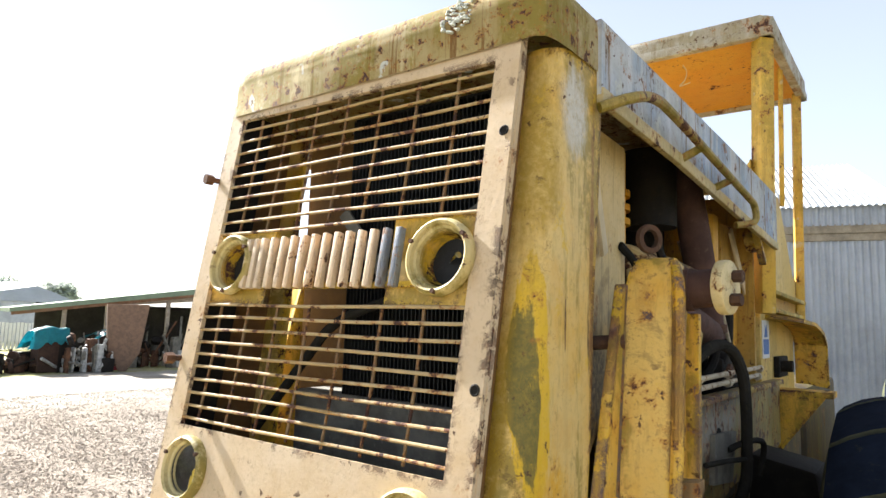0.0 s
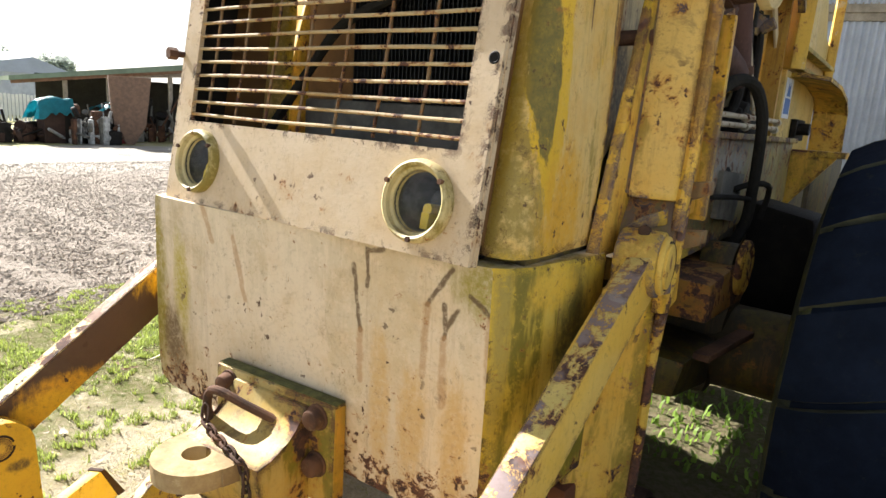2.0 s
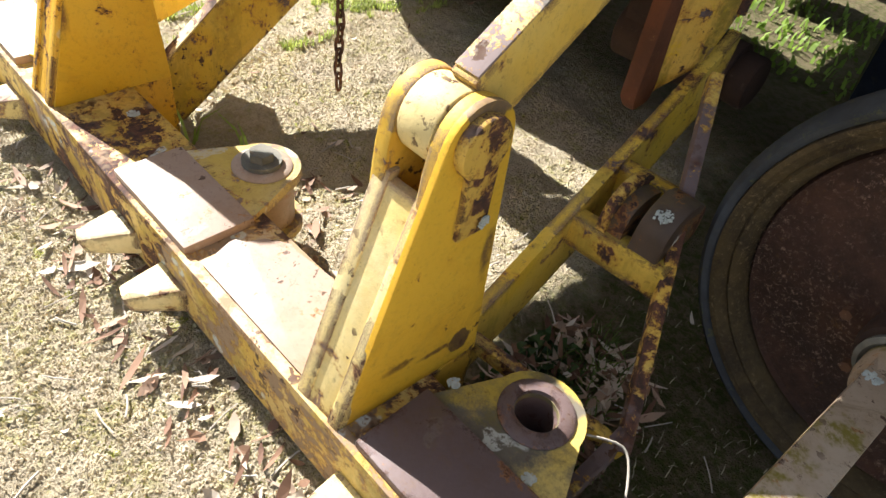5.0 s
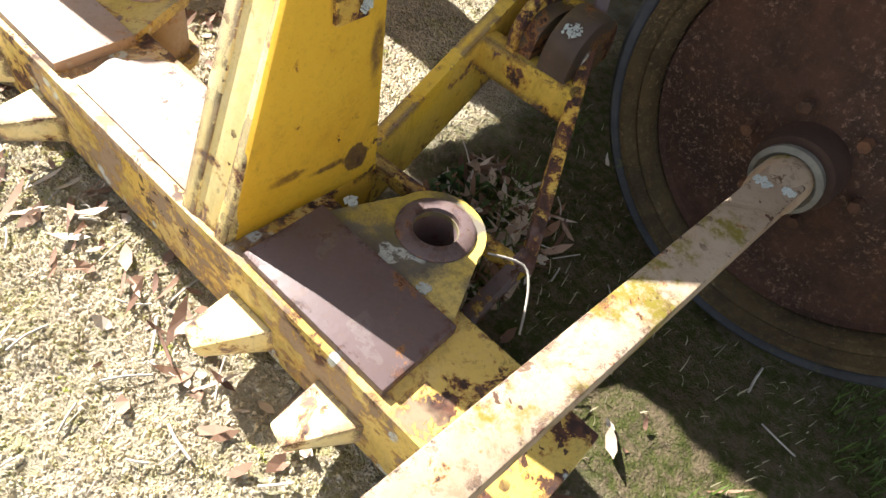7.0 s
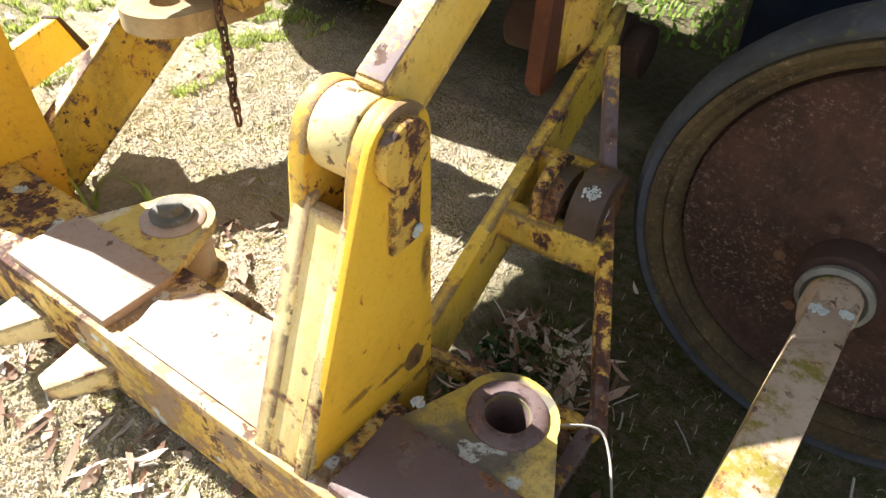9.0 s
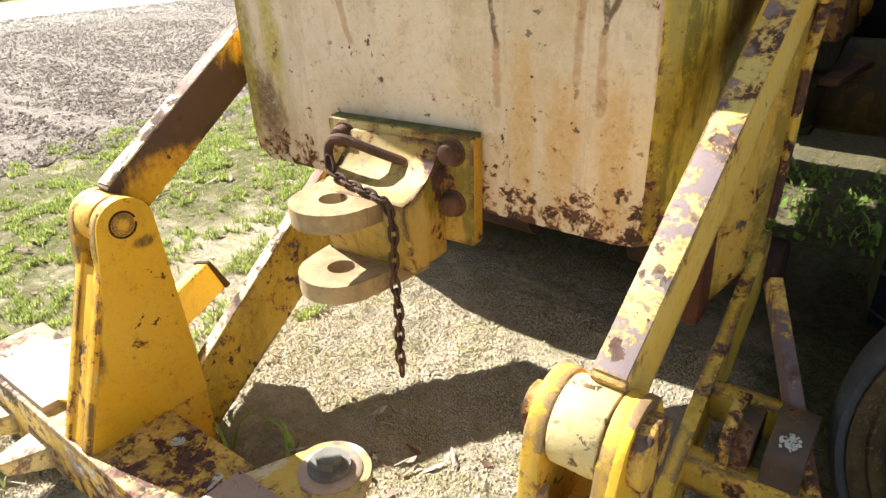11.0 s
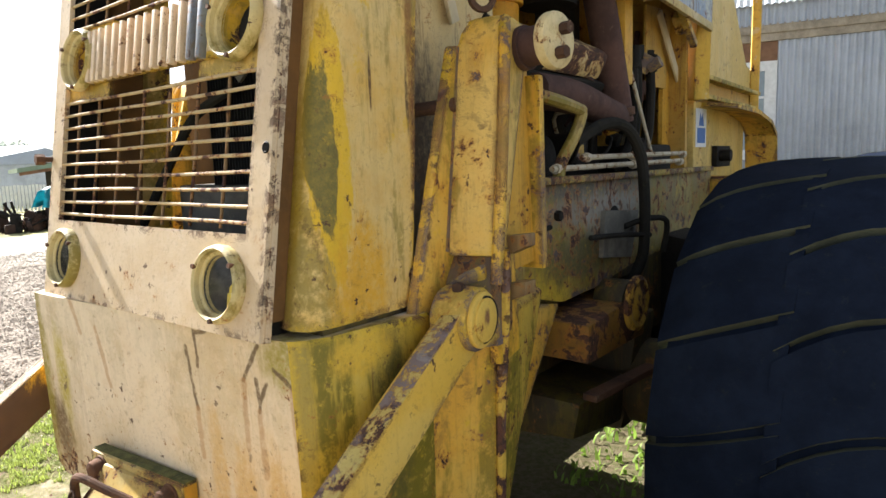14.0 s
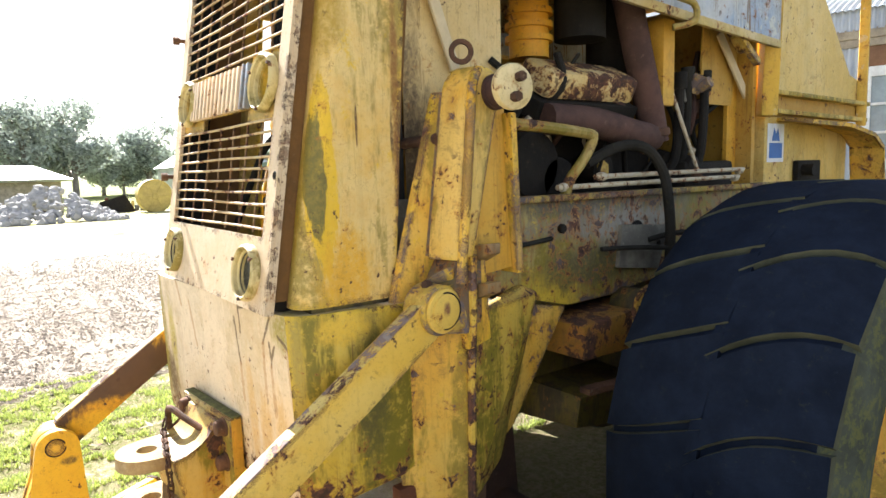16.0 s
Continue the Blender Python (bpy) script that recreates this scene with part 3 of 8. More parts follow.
def ring_plate(bm, outer, inner, m, depth):
    """A plate with one opening; both outlines have four corners."""
    lo = [[bm.verts.new(m @ Vector((x, y, z))) for x, y in o] for o in (outer, inner) for z in (-depth, 0)]
    ob, of, ib, fi = lo
    for i in range(4):
        j = (i + 1) % 4
        bm.faces.new((of[i], of[j], fi[j], fi[i]))
        bm.faces.new((ob[j], ob[i], ib[i], ib[j]))
        bm.faces.new((ob[i], ob[j], of[j], of[i]))
        bm.faces.new((fi[i], fi[j], ib[j], ib[i]))


def grille_plate():
    bm = B()
    outer = [gp(-0.495, 1.355), gp(0.468, 1.352), gp(0.470, 2.432), gp(-0.500, 2.445)]
    inner = [gp(-0.432, 1.553), gp(0.406, 1.549), gp(0.412, 2.374), gp(-0.442, 2.388)]
    edges = []
    ring = lambda x, z: [(gp(x, z)[0] + math.cos(a) * 0.06, gp(x, z)[1] + math.sin(a) * 0.06) for a in np.linspace(0, 2 * math.pi, 28, endpoint=False)]
    for loop in (outer, inner, ring(0.341, 1.450), ring(-0.362, 1.456)):
        vs = [bm.verts.new(GRILLE @ Vector((x, y, 0))) for x, y in loop]
        edges += [bm.edges.new((vs[i], vs[(i + 1) % len(vs)])) for i in range(len(vs))]
    filled = bmesh.ops.triangle_fill(bm, use_beauty=True, use_dissolve=False, edges=edges)
    faces = [f for f in filled["geom"] if isinstance(f, bmesh.types.BMFace)]
    back = bmesh.ops.extrude_face_region(bm, geom=faces)
    bmesh.ops.translate(bm, vec=GRILLE.to_3x3() @ Vector((0, 0, -0.012)), verts=[v for v in back["geom"] if isinstance(v, bmesh.types.BMVert)])
    for side, x in (("l", -0.499), ("r", 0.465)):         # turned-back edges
        box(bm, (x, gp(0, 1.353)[1], -0.024), (x + 0.006, gp(0, 2.43)[1], -0.011), GRILLE)
    for x in (-0.445, 0.43):         # added dark strip closes the gap to the hood, its colour stands in for shade
        ch = B()
        box(ch, (x, gp(0, 1.36)[1], -0.1), (x + 0.006, gp(0, 2.42)[1], -0.013), GRILLE)
        part("gap_shade_strip", ch, M_DARK, loader)
    plate = part("grille_plate", bm, M_CREAM, loader, "faded cream steel grille surround with drilled holes")
    for x, z in ((0.452, 1.71), (0.452, 2.212)):
        # the plate is not drilled here: a dark disc paints the hole's shade
        bm = B()
        lathe(bm, [(0.0, 0.0012), (0.0075, 0.0012), (0.009, 0.0025), (0.0115, 0.001)], GRILLE @ Matrix.Translation((*gp(x, z), 0)), 14)
        part("bolt_hole_disc", bm, M_DARK, plate, "dark rusty disc drawn as a bolt hole")
    for x, z in ((-0.497, 1.715), (-0.500, 2.212)):
        bm = B()
        rod(bm, on_grille(x, z, -0.005), on_grille(x - 0.004, z, 0.034), 0.008, 8)
        rod(bm, on_grille(x - 0.003, z, 0.018), on_grille(x - 0.006, z, 0.04), 0.015, 6)
        part("bolt", bm, M_RUST, plate, "rusty protruding bolt")
    for x0, x1, cx, cz in ((0.19, 0.408, 0.340, 1.957), (-0.436, -0.21, -0.340, 1.962)):
        bm = B()
        edges = []
        hole = [(gp(cx, cz)[0] + math.cos(a) * 0.058, gp(cx, cz)[1] + math.sin(a) * 0.058) for a in np.linspace(0, 2 * math.pi, 28, endpoint=False)]
        for loop in ([gp(x0, 1.862), gp(x1, 1.862), gp(x1, 2.052), gp(x0, 2.052)], hole):
            vs = [bm.verts.new(GRILLE @ Vector((x, y, -0.012))) for x, y in loop]
            edges += [bm.edges.new((vs[i], vs[(i + 1) % len(vs)])) for i in range(len(vs))]
        filled = bmesh.ops.triangle_fill(bm, use_beauty=True, use_dissolve=False, edges=edges)
        back = bmesh.ops.extrude_face_region(bm, geom=[f for f in filled["geom"] if isinstance(f, bmesh.types.BMFace)])
        bmesh.ops.translate(bm, vec=GRILLE.to_3x3() @ Vector((0, 0, -0.012)), verts=[v for v in back["geom"] if isinstance(v, bmesh.types.BMVert)])
        part("lamp_panel", bm, M_HOOD, plate)
    return plate


plate = grille_plate()
M_GBAR = paint("rusty_cream_grille_bars", (0.33, 0.22, 0.085), (0.42, 0.32, 0.17), 0.6, 0.0, 0.0, 0.3, rust_scale=14, seed=11)

M_GROD = paint("rust_brown_grille_rods", (0.19, 0.11, 0.05), (0.26, 0.17, 0.08), 0.7, 0.0, 0.0, 0.4, rust_scale=16, seed=15)


def grille_bars():
    zs = [2.355 - 0.0338 * k for k in range(10)] + [1.858 - 0.0321 * k for k in range(10)]
    for z in zs:
        bm = B()
        tube(bm, [on_grille(x, z + 0.0015 * math.sin(9 * x + 40 * z), -0.007) for x in np.linspace(-0.44, 0.412, 7)], 0.004, 8, 1)
        part("grille_bar", bm, M_GBAR, plate)
    for lo, hi in ((1.555, 1.862), (2.05, 2.38)):
        for k in range(7):
            x = -0.385 + 0.1135 * k + (0.012 if lo > 2 else 0)
            bm = B()
            tube(bm, [on_grille(x, lo, -0.017), on_grille(x + 0.004, (lo + hi) / 2, -0.018), on_grille(x + 0.002, hi, -0.017)], 0.0038, 8, 1)
            part("grille_upright", bm, M_GROD, plate, "rust-streaked upright grille rod")


grille_bars()


def badge():
    """A row of raised plain bars on the name band."""
    holder = B()
    box(holder, (*gp(-0.30, 1.90), -0.012), (*gp(0.285, 1.912), 0.0), GRILLE)
    strip = part("badge_strip", holder, M_HOOD, plate, "raised cream badge with plain bars for letters")
    x, pitch = -0.283, 0.0715
    counts = [3, 1, 2, 2, 1, 2, 2, 2]
    for k, bars in enumerate(counts):
        w = {3: 0.072, 2: 0.052, 1: 0.016}[bars]
        each = 0.0155
        for b in range(bars):
            xb = x + (w - each) * (b / (bars - 1) if bars > 1 else 0)
            bm = B()
            box(bm, (*gp(xb, 1.898), 0.0), (gp(xb + each, 0)[0], gp(0, 2.025)[1], 0.018), GRILLE, 0.003)
            part("badge_bar", bm, M_BADGE_BLUE if k == 7 else M_BADGE, strip, "blue-grey bare badge bar" if k == 7 else "")
        x += w + 0.022


M_BADGE = paint("pinkish_cream_badge", (0.62, 0.45, 0.29), (0.62, 0.5, 0.36), 0.28, 0, 0.1, 0.25, rust_scale=16, seed=14)
badge()


def lamp(x, z, r, bowl):
    m = GRILLE @ Matrix.Translation((*gp(x, z), 0))
    bm = B()
    lathe(bm, [(r, 0.0), (r + 0.001, 0.012), (r - 0.002, 0.022), (r - 0.007, 0.026), (r - 0.012, 0.022), (r - 0.0135, 0.012), (r - 0.019, 0.009), (r - 0.022, -0.004)], m, 44)
    rim = part("work_lamp", bm, M_RIM_CREAM, loader, "round work lamp in a cream painted ring")
    bm = B()
    if bowl:
        lathe(bm, [(r - 0.0205, 0.006), (r - 0.0205, -0.02), (r - 0.03, -0.05), (0.03, -0.07), (0.0, -0.072)], m, 32)
        part("reflector", bm, M_LENS, rim, "dusty silvered lamp bowl")
        bm = B()
        lathe(bm, [(r - 0.0215, 0.004), (0.03, 0.008), (0.0, 0.009)], m, 32)
        g = part("lens", bm, M_GLASS, rim)
        g.visible_shadow = False
        bm = B()
        rod(bm, m @ Vector((0.004, -0.012, -0.065)), m @ Vector((0.004, -0.012, -0.02)), 0.011, 10)
        box(bm, (-0.005, -0.05, -0.055), (0.014, -0.018, -0.015), m, 0.002)
        part("bulb", bm, M_BULB, rim, "yellow bulb holder")
    else:
        lathe(bm, [(r - 0.0215, 0.0), (r - 0.023, -0.04), (r - 0.03, -0.045), (r - 0.026, -0.01)], m, 32)
        part("lamp_shell", bm, M_HOOD, rim)
        # dark disc stands in for the shade behind the open ring
        bm = B()
        lathe(bm, [(0.0, -0.036), (r - 0.0235, -0.036)], m, 32)
        part("lamp_dark_disc", bm, M_CORE, rim, "dark disc standing in for the lamp's open back")
        bm = B()
        rod(bm, m @ Vector((-0.004, 0.0, -0.035)), m @ Vector((0.026, 0.006, -0.012)), 0.004, 8)
        rod(bm, m @ Vector((0.02, 0.004, -0.016)), m @ Vector((0.034, 0.007, -0.006)), 0.007, 8)
        part("bulb", bm, M_CHROME, rim, "bare bulb on a wire")
    for k in range(3):
        a = 0.6 + k * 2.1
        bm = B()
        rod(bm, m @ Vector((math.cos(a) * (r - 0.006), math.sin(a) * (r - 0.006), 0.018)), m @ Vector((math.cos(a) * (r - 0.006), math.sin(a) * (r - 0.006), 0.03)), 0.005, 8)
        part("screw", bm, M_RUST, rim)


lamp(0.340, 1.957, 0.079, False)
lamp(-0.340, 1.962, 0.079, False)
lamp(0.341, 1.450, 0.077, True)
lamp(-0.362, 1.456, 0.077, True)


def hood_side(s):
    """The rounded side of the hood, from behind the grille plate to the open engine bay."""
    bm = B()
    path = [(0.44 if s > 0 else 0.476, 0.07), (0.455 if s > 0 else 0.478, 0.066), (0.484, 0.066), (0.51, 0.076), (0.525, 0.099), (0.53, 0.13), (0.532, 0.2), (0.532, 0.27), (0.53, 0.33), (0.515, 0.333)]
    inner = [(x - 0.007 if i > 2 else x, y + (0.007 if i < 4 else 0.003)) for i, (x, y) in enumerate(path)]
    rows = []
    for z in np.linspace(1.362, 2.41, 15):
        lean = LEAN * (z - 1.71) * 1.0
        back = lambda y: y + lean * max(0.0, 1 - max(0, y - 0.06) / 0.5)
        wide = 1.0 if s > 0 else 0.935
        rows.append([bm.verts.new((s * wide * (x + 0.004 * noise.noise(Vector((z * 3, y * 5, s)))), back(y), z)) for x, y in path] + [bm.verts.new((s * wide * x, back(y), z)) for x, y in inner[::-1]])
    n = len(rows[0])
    for a, b in zip(rows, rows[1:]):
        for i in range(n):
            bm.faces.new((a[i], a[(i + 1) % n], b[(i + 1) % n], b[i]))
    bm.faces.new(rows[0][::-1]), bm.faces.new(rows[-1])
    return part("hood_side", bm, M_HOOD, loader, "mossy yellow rounded hood side with green streaks", 50)


hood_side(1), hood_side(-1)


def hood_top():
    """The hood's cap, rounded at the front and sides, and its skirts along the engine bay."""
    bm = B()
    w, front, z0, z1, r = 0.535, 0.105, 2.405, 2.562, 0.06
    steps = 5
    arc = [(math.sin(a) * r, math.cos(a) * r) for a in np.linspace(0, math.pi / 2, steps + 1)]
    section = [(-w, z0), (-w, z1 - r)] + [(-w + r - a, z1 - r + b) for a, b in arc[::-1][1:]] + [(w - r + a, z1 - r + b) for a, b in arc] + [(w, z0)]
    ys = [front, front + 0.012, front + 0.045, front + 0.1, 0.36, 0.9, 1.5, 2.1, 2.47]
    drop = [0.06, 0.026, 0.006, 0.0, 0, 0.004, 0.014, 0.024, 0.03]
    pinch = [0.03, 0.012, 0.003, 0, 0, 0, 0, 0, 0]
    rows = []
    for y, d, p in zip(ys, drop, pinch):
        row = []
        for x, z in section:
            k = (z - z0) / (z1 - z0)
            row.append(bm.verts.new((x * (1 - p / w) * (1.0 if x > 0 else 0.94), y, z - d * k)))
        rows.append(row)
    for a, b in zip(rows, rows[1:]):
        for i in range(len(a) - 1):
            bm.faces.new((a[i], a[i + 1], b[i + 1], b[i]))
    bm.faces.new(rows[0])
    cap = part("hood_top", bm, M_CAP, loader, "brown weathered hood top crusted with lichen", 40)
    for s in (1, -1):
        bm = B()
        outline = [(0.345, 2.352), (0.9, 2.337), (1.75, 2.285), (2.46, 2.25), (2.46, 2.50), (1.5, 2.52), (0.345, 2.53)]
        prism(bm, outline, frame_from((s * 0.537 - 0.006, 0, 0), (0, 1, 0), (0, 0, 1)), 0.012)
        part("hood_skirt", bm, M_BLUE, cap, "grey-blue weathered hood edge")
        bm = B()
        bar(bm, (s * 0.538, 0.345, 2.352), (s * 0.538, 0.9, 2.334), 0.02, 0.036)
        bar(bm, (s * 0.538, 0.9, 2.334), (s * 0.538, 1.75, 2.282), 0.02, 0.036)
        bar(bm, (s * 0.538, 1.75, 2.282), (s * 0.538, 2.46, 2.247), 0.02, 0.036)
        part("skirt_lip", bm, M_RODS2, cap, "worn pale lip of the hood")
        bm = B()
        tube(bm, [(s * 0.545, 0.33, 2.315), (s * 0.6, 0.40, 2.35), (s * 0.6, 0.54, 2.388), (s * 0.6, 0.68, 2.388), (s * 0.6, 1.1, 2.358), (s * 0.6, 1.55, 2.325), (s * 0.6, 1.66, 2.31), (s * 0.6, 1.66, 2.25), (s * 0.545, 1.6, 2.23)], 0.013, 10, 4)
        grab = part("grab_rail", bm, M_RAIL, cap, "bent tubular grab rail")
        for y in (0.95, 1.32):
            bm = B()
            rod(bm, (s * 0.53, y, 2.365 - 0.05 * (y - 0.95) - 0.03), (s * 0.6, y, 2.368 - 0.06 * (y - 0.95)), 0.013, 8)
            part("rail_stay", bm, M_RAIL, grab)


hood_top()


def lichen_clump(x, y, z, r, normal=(0, -1, 0.3), host=None):
    bm = B()
    up = Vector(normal).normalized()
    side = up.orthogonal().normalized()
    third = up.cross(side)
    rng = random.Random(int(x * 1000) + 7)
    for k in range(70):
        a, d = rng.uniform(0, 6.3), r * math.sqrt(rng.random())
        p = Vector((x, y, z)) + side * math.cos(a) * d * 1.2 + third * math.sin(a) * d
        bmesh.ops.create_icosphere(bm, subdivisions=1, radius=rng.uniform(0.0015, 0.003) * (0.7 + 40 * r), matrix=Matrix.Translation(p) @ Matrix.Diagonal((1, 1, 0.7, 1)))
    return part("lichen_patch", bm, M_LICHEN, host or loader, "pale grey-green lichen crust")


M_LICHEN = plain("grey_green_lichen", (0.55, 0.58, 0.53), 0.95, 0, 0.3, 60, 0.5)
lichen_clump(0.315, 0.105, 2.50, 0.04)


M_BROWN_PLATE = rust_metal("brown_primer_plate", (0.19, 0.1, 0.035), (0.13, 0.072, 0.03), (0.22, 0.14, 0.07))


def radiator():
    bm = B()
    box(bm, (-0.18, 0.30, 1.62), (0.45, 0.40, 2.40))
    core = part("radiator", bm, M_CORE, loader, "black finned radiator core behind the grille")
    bm = B()
    for k in range(48):
        x = -0.175 + k * 0.013
        box(bm, (x, 0.288, 1.63), (x + 0.003, 0.302, 2.39))
    tagged(part("radiator_finning", bm, M_CORE, core), kind="stuff")
    bm = B()
    for k in range(34):
        z = 1.64 + k * 0.022
        box(bm, (-0.175, 0.294, z), (0.445, 0.30, z + 0.003))
    tagged(part("radiator_mesh", bm, M_DARK, core), kind="stuff")
    bm = B()
    box(bm, (-0.5, 0.42, 1.4), (-0.1, 0.432, 2.4))
    part("shroud_plate", bm, M_BROWN_PLATE, core, "plain brown shroud plate beside the core")
    bm = B()
    box(bm, (-0.36, 0.285, 1.37), (0.47, 0.42, 1.63), None, 0.01)
    part("bottom_tank", bm, M_GREY, core, "dusty grey radiator bottom tank")
    bm = B()
    bar(bm, (0.40, 0.27, 2.16), (0.05, 0.27, 1.98), 0.02, 0.035)
    bar(bm, (-0.16, 0.25, 2.12), (0.02, 0.27, 1.90), 0.012, 0.035)
    part("stay", bm, M_GREY, core)
    bm = B()
    tube(bm, [(-0.42, 0.2, 1.52), (-0.25, 0.22, 1.72), (-0.16, 0.24, 1.82), (0.0, 0.26, 1.88)], 0.013, 8)
    part("hose", bm, M_HOSE, core)
    bm = B()
    box(bm, (-0.52, 0.05, 1.345), (0.52, 0.36, 1.362))
    part("hood_floor", bm, M_GRIME, loader)


radiator()


def inner_liner():
    """Brown sheets that line the hood beside the radiator."""
    for x, deep in ((-0.474, 0.26), (0.446, 0.4)):
        bm = B()
        hull_of(bm, [(x + d, y + LEAN * (z - 1.71), z) for d in (0, 0.005) for y, z in ((0.03, 1.38), (deep, 1.38), (0.03, 2.4), (deep - 0.06, 2.4))])
        part("hood_liner", bm, M_BROWN_PLATE, loader, "plain brown sheet inside the hood")


inner_liner()


# ---- counterweight, hitch ----
M_JAW = rust_metal("brown_dusty_jaw", (0.4, 0.31, 0.17), (0.24, 0.165, 0.085), (0.48, 0.39, 0.24))
def counterweight():
    bm = B()
    plan_top = [(-0.515, -0.074), (-0.47, -0.074), (0.455, -0.022), (0.49, -0.014), (0.512, 0.008), (0.535, 0.06), (0.565, 0.30), (0.55, 0.34), (-0.55, 0.34), (-0.56, 0.30), (-0.535, -0.045)]
    levels = ((1.352, 0.0), (1.345, 0.004), (1.1, 0.004), (0.86, 0.0), (0.805, -0.012))
    rows = []
    for z, grow in levels:
        row = []
        for x, y in plan_top:
            k = 1 + grow / 0.5
            yy = y + (1.352 - z) * 0.035 if y < 0.1 else y
            zz = z + (0.05 * max(0, -x - 0.42) / 0.1 if z < 0.9 else 0) + (0.16 * max(0, (y - 0.05)) if z < 0.83 else 0)
            if 1.34 < z:
                zz -= 0.006 * x
            row.append(bm.verts.new((x * k - (0.03 * (1.352 - z) / 0.5 if x < -0.4 else 0), yy, zz)))
        rows.append(row)
    n = len(rows[0])
    for a, b in zip(rows, rows[1:]):
        for i in range(n):
            bm.faces.new((a[i], a[(i + 1) % n], b[(i + 1) % n], b[i]))
    bm.faces.new(rows[0]), bm.faces.new(rows[-1][::-1])
    cw = part("counterweight", bm, M_WEIGHT, loader, "cream counterweight block streaked with rust and moss", 30)
    cw.data.materials.append(M_WEIGHT_SIDE)
    for f in cw.data.polygons:
        if abs(f.normal.x) > 0.55:
            f.material_index = 1
    return cw


counterweight()


def hitch():
    """The tow hitch: back plate, two jaws and the bolts, under the counterweight's middle."""
    m = frame_from((-0.03, -0.043, 0.868), (1, 0.08, 0), (0, 0, 1))     # its z looks back
    bm = B()
    box(bm, (-0.19, -0.12, 0.0), (0.19, 0.118, 0.037), m, 0.006)
    h = part("tow_hitch", bm, M_HITCH, loader, "heavy rusty yellow tow hitch with two pierced jaws")
    bm = B()
    box(bm, (-0.188, 0.117, 0.0), (0.188, 0.1215, 0.029), m, 0.001)
    part("moss_crust", bm, M_MOSSCRUST, h, "dark green moss on the hitch's upper ledge")
    for x, y, deep in ((0.1895, -0.001, 0.003), (-0.1895, -0.001, 0.003)):
        bm = B()
        box(bm, (x - deep / 2, -0.115, 0.002), (x + deep / 2, 0.113, 0.034), m, 0.0005)
        part("plate_end", bm, M_PLATEEND, h, "orange-rusted end of the hitch plate")
    for s in (-1, 1):
        for z in (-0.028, 0.083):
            bm = B()
            rod(bm, m @ Vector((s * 0.142, z, 0.03)), m @ Vector((s * 0.142, z, 0.042)), 0.03, 20, bevel=0.002)
            rod(bm, m @ Vector((s * 0.142, z, 0.04)), m @ Vector((s * 0.142, z, 0.066)), 0.0265, 12, 0.022, bevel=0.005)
            part("bolt", bm, M_RUST, h, "large rusty hexagon bolt")
    for z, tip in ((0.88, 0.349), (0.725, 0.348)):
        bm = B()
        r, seg = 0.09, 16
        cy = -tip + r
        outer = [(0.11, -0.1), (0.093, cy)] + [(math.cos(a) * r, cy - math.sin(a) * r) for a in np.linspace(0, math.pi, seg)] + [(-0.093, cy), (-0.11, -0.1)]
        hole = [(math.cos(a) * 0.03, cy - math.sin(a) * 0.03) for a in np.linspace(0, 2 * math.pi, 20, endpoint=False)]
        pierced(bm, outer, hole, z - 0.04, z, -0.045)
        part("jaw", bm, M_JAW, h, "rounded hitch jaw with a pin hole")
    bm = B()
    outline = [(0.03, -0.15), (0.15, -0.15), (0.185, -0.02), (0.185, 0.012), (0.15, 0.016), (0.122, 0.023), (0.096, 0.036), (0.074, 0.055), (0.058, 0.076), (0.046, 0.1), (0.03, 0.102)]
    prism(bm, outline, m @ frame_from((-0.118, 0, 0), (0, 0, 1), (0, 1, 0)) @ Matrix.Diagonal((1, 1, -1, 1)), 0.236, 0.005)
    bmesh.ops.recalc_face_normals(bm, faces=bm.faces)
    part("hitch_block", bm, M_HITCH, h)
    return h


def pierced(bm, outer, hole, z0, z1, dx=0.0):
    """A flat plate with a round hole, between two heights."""
    edges = []
    for ring in (outer, hole):
        vs = [bm.verts.new((x + dx, y, z0)) for x, y in ring]
        edges += [bm.edges.new((vs[i], vs[(i + 1) % len(vs)])) for i in range(len(vs))]
    filled = bmesh.ops.triangle_fill(bm, use_beauty=True, use_dissolve=False, edges=edges)
    faces = [f for f in filled["geom"] if isinstance(f, bmesh.types.BMFace)]
    top = bmesh.ops.extrude_face_region(bm, geom=faces)
    bmesh.ops.translate(bm, vec=(0, 0, z1 - z0), verts=[v for v in top["geom"] if isinstance(v, bmesh.types.BMVert)])


M_MOSSCRUST = plain("dark_moss_crust", (0.12, 0.12, 0.035), 0.95, 0, 0.6, 45, 0.5)
M_PLATEEND = paint("orange_rusted_plate_end", (0.5, 0.25, 0.02), (0.45, 0.27, 0.03), 0.45, 0.3, 0.2, 0.4, rust_scale=14, seed=22)
M_HITCH = paint("rusty_ochre_hitch", (0.42, 0.27, 0.045), (0.4, 0.31, 0.12), 0.42, 0.8, 0.3, 0.6, rust_scale=9, seed=21, edge=0.8)
hitch()


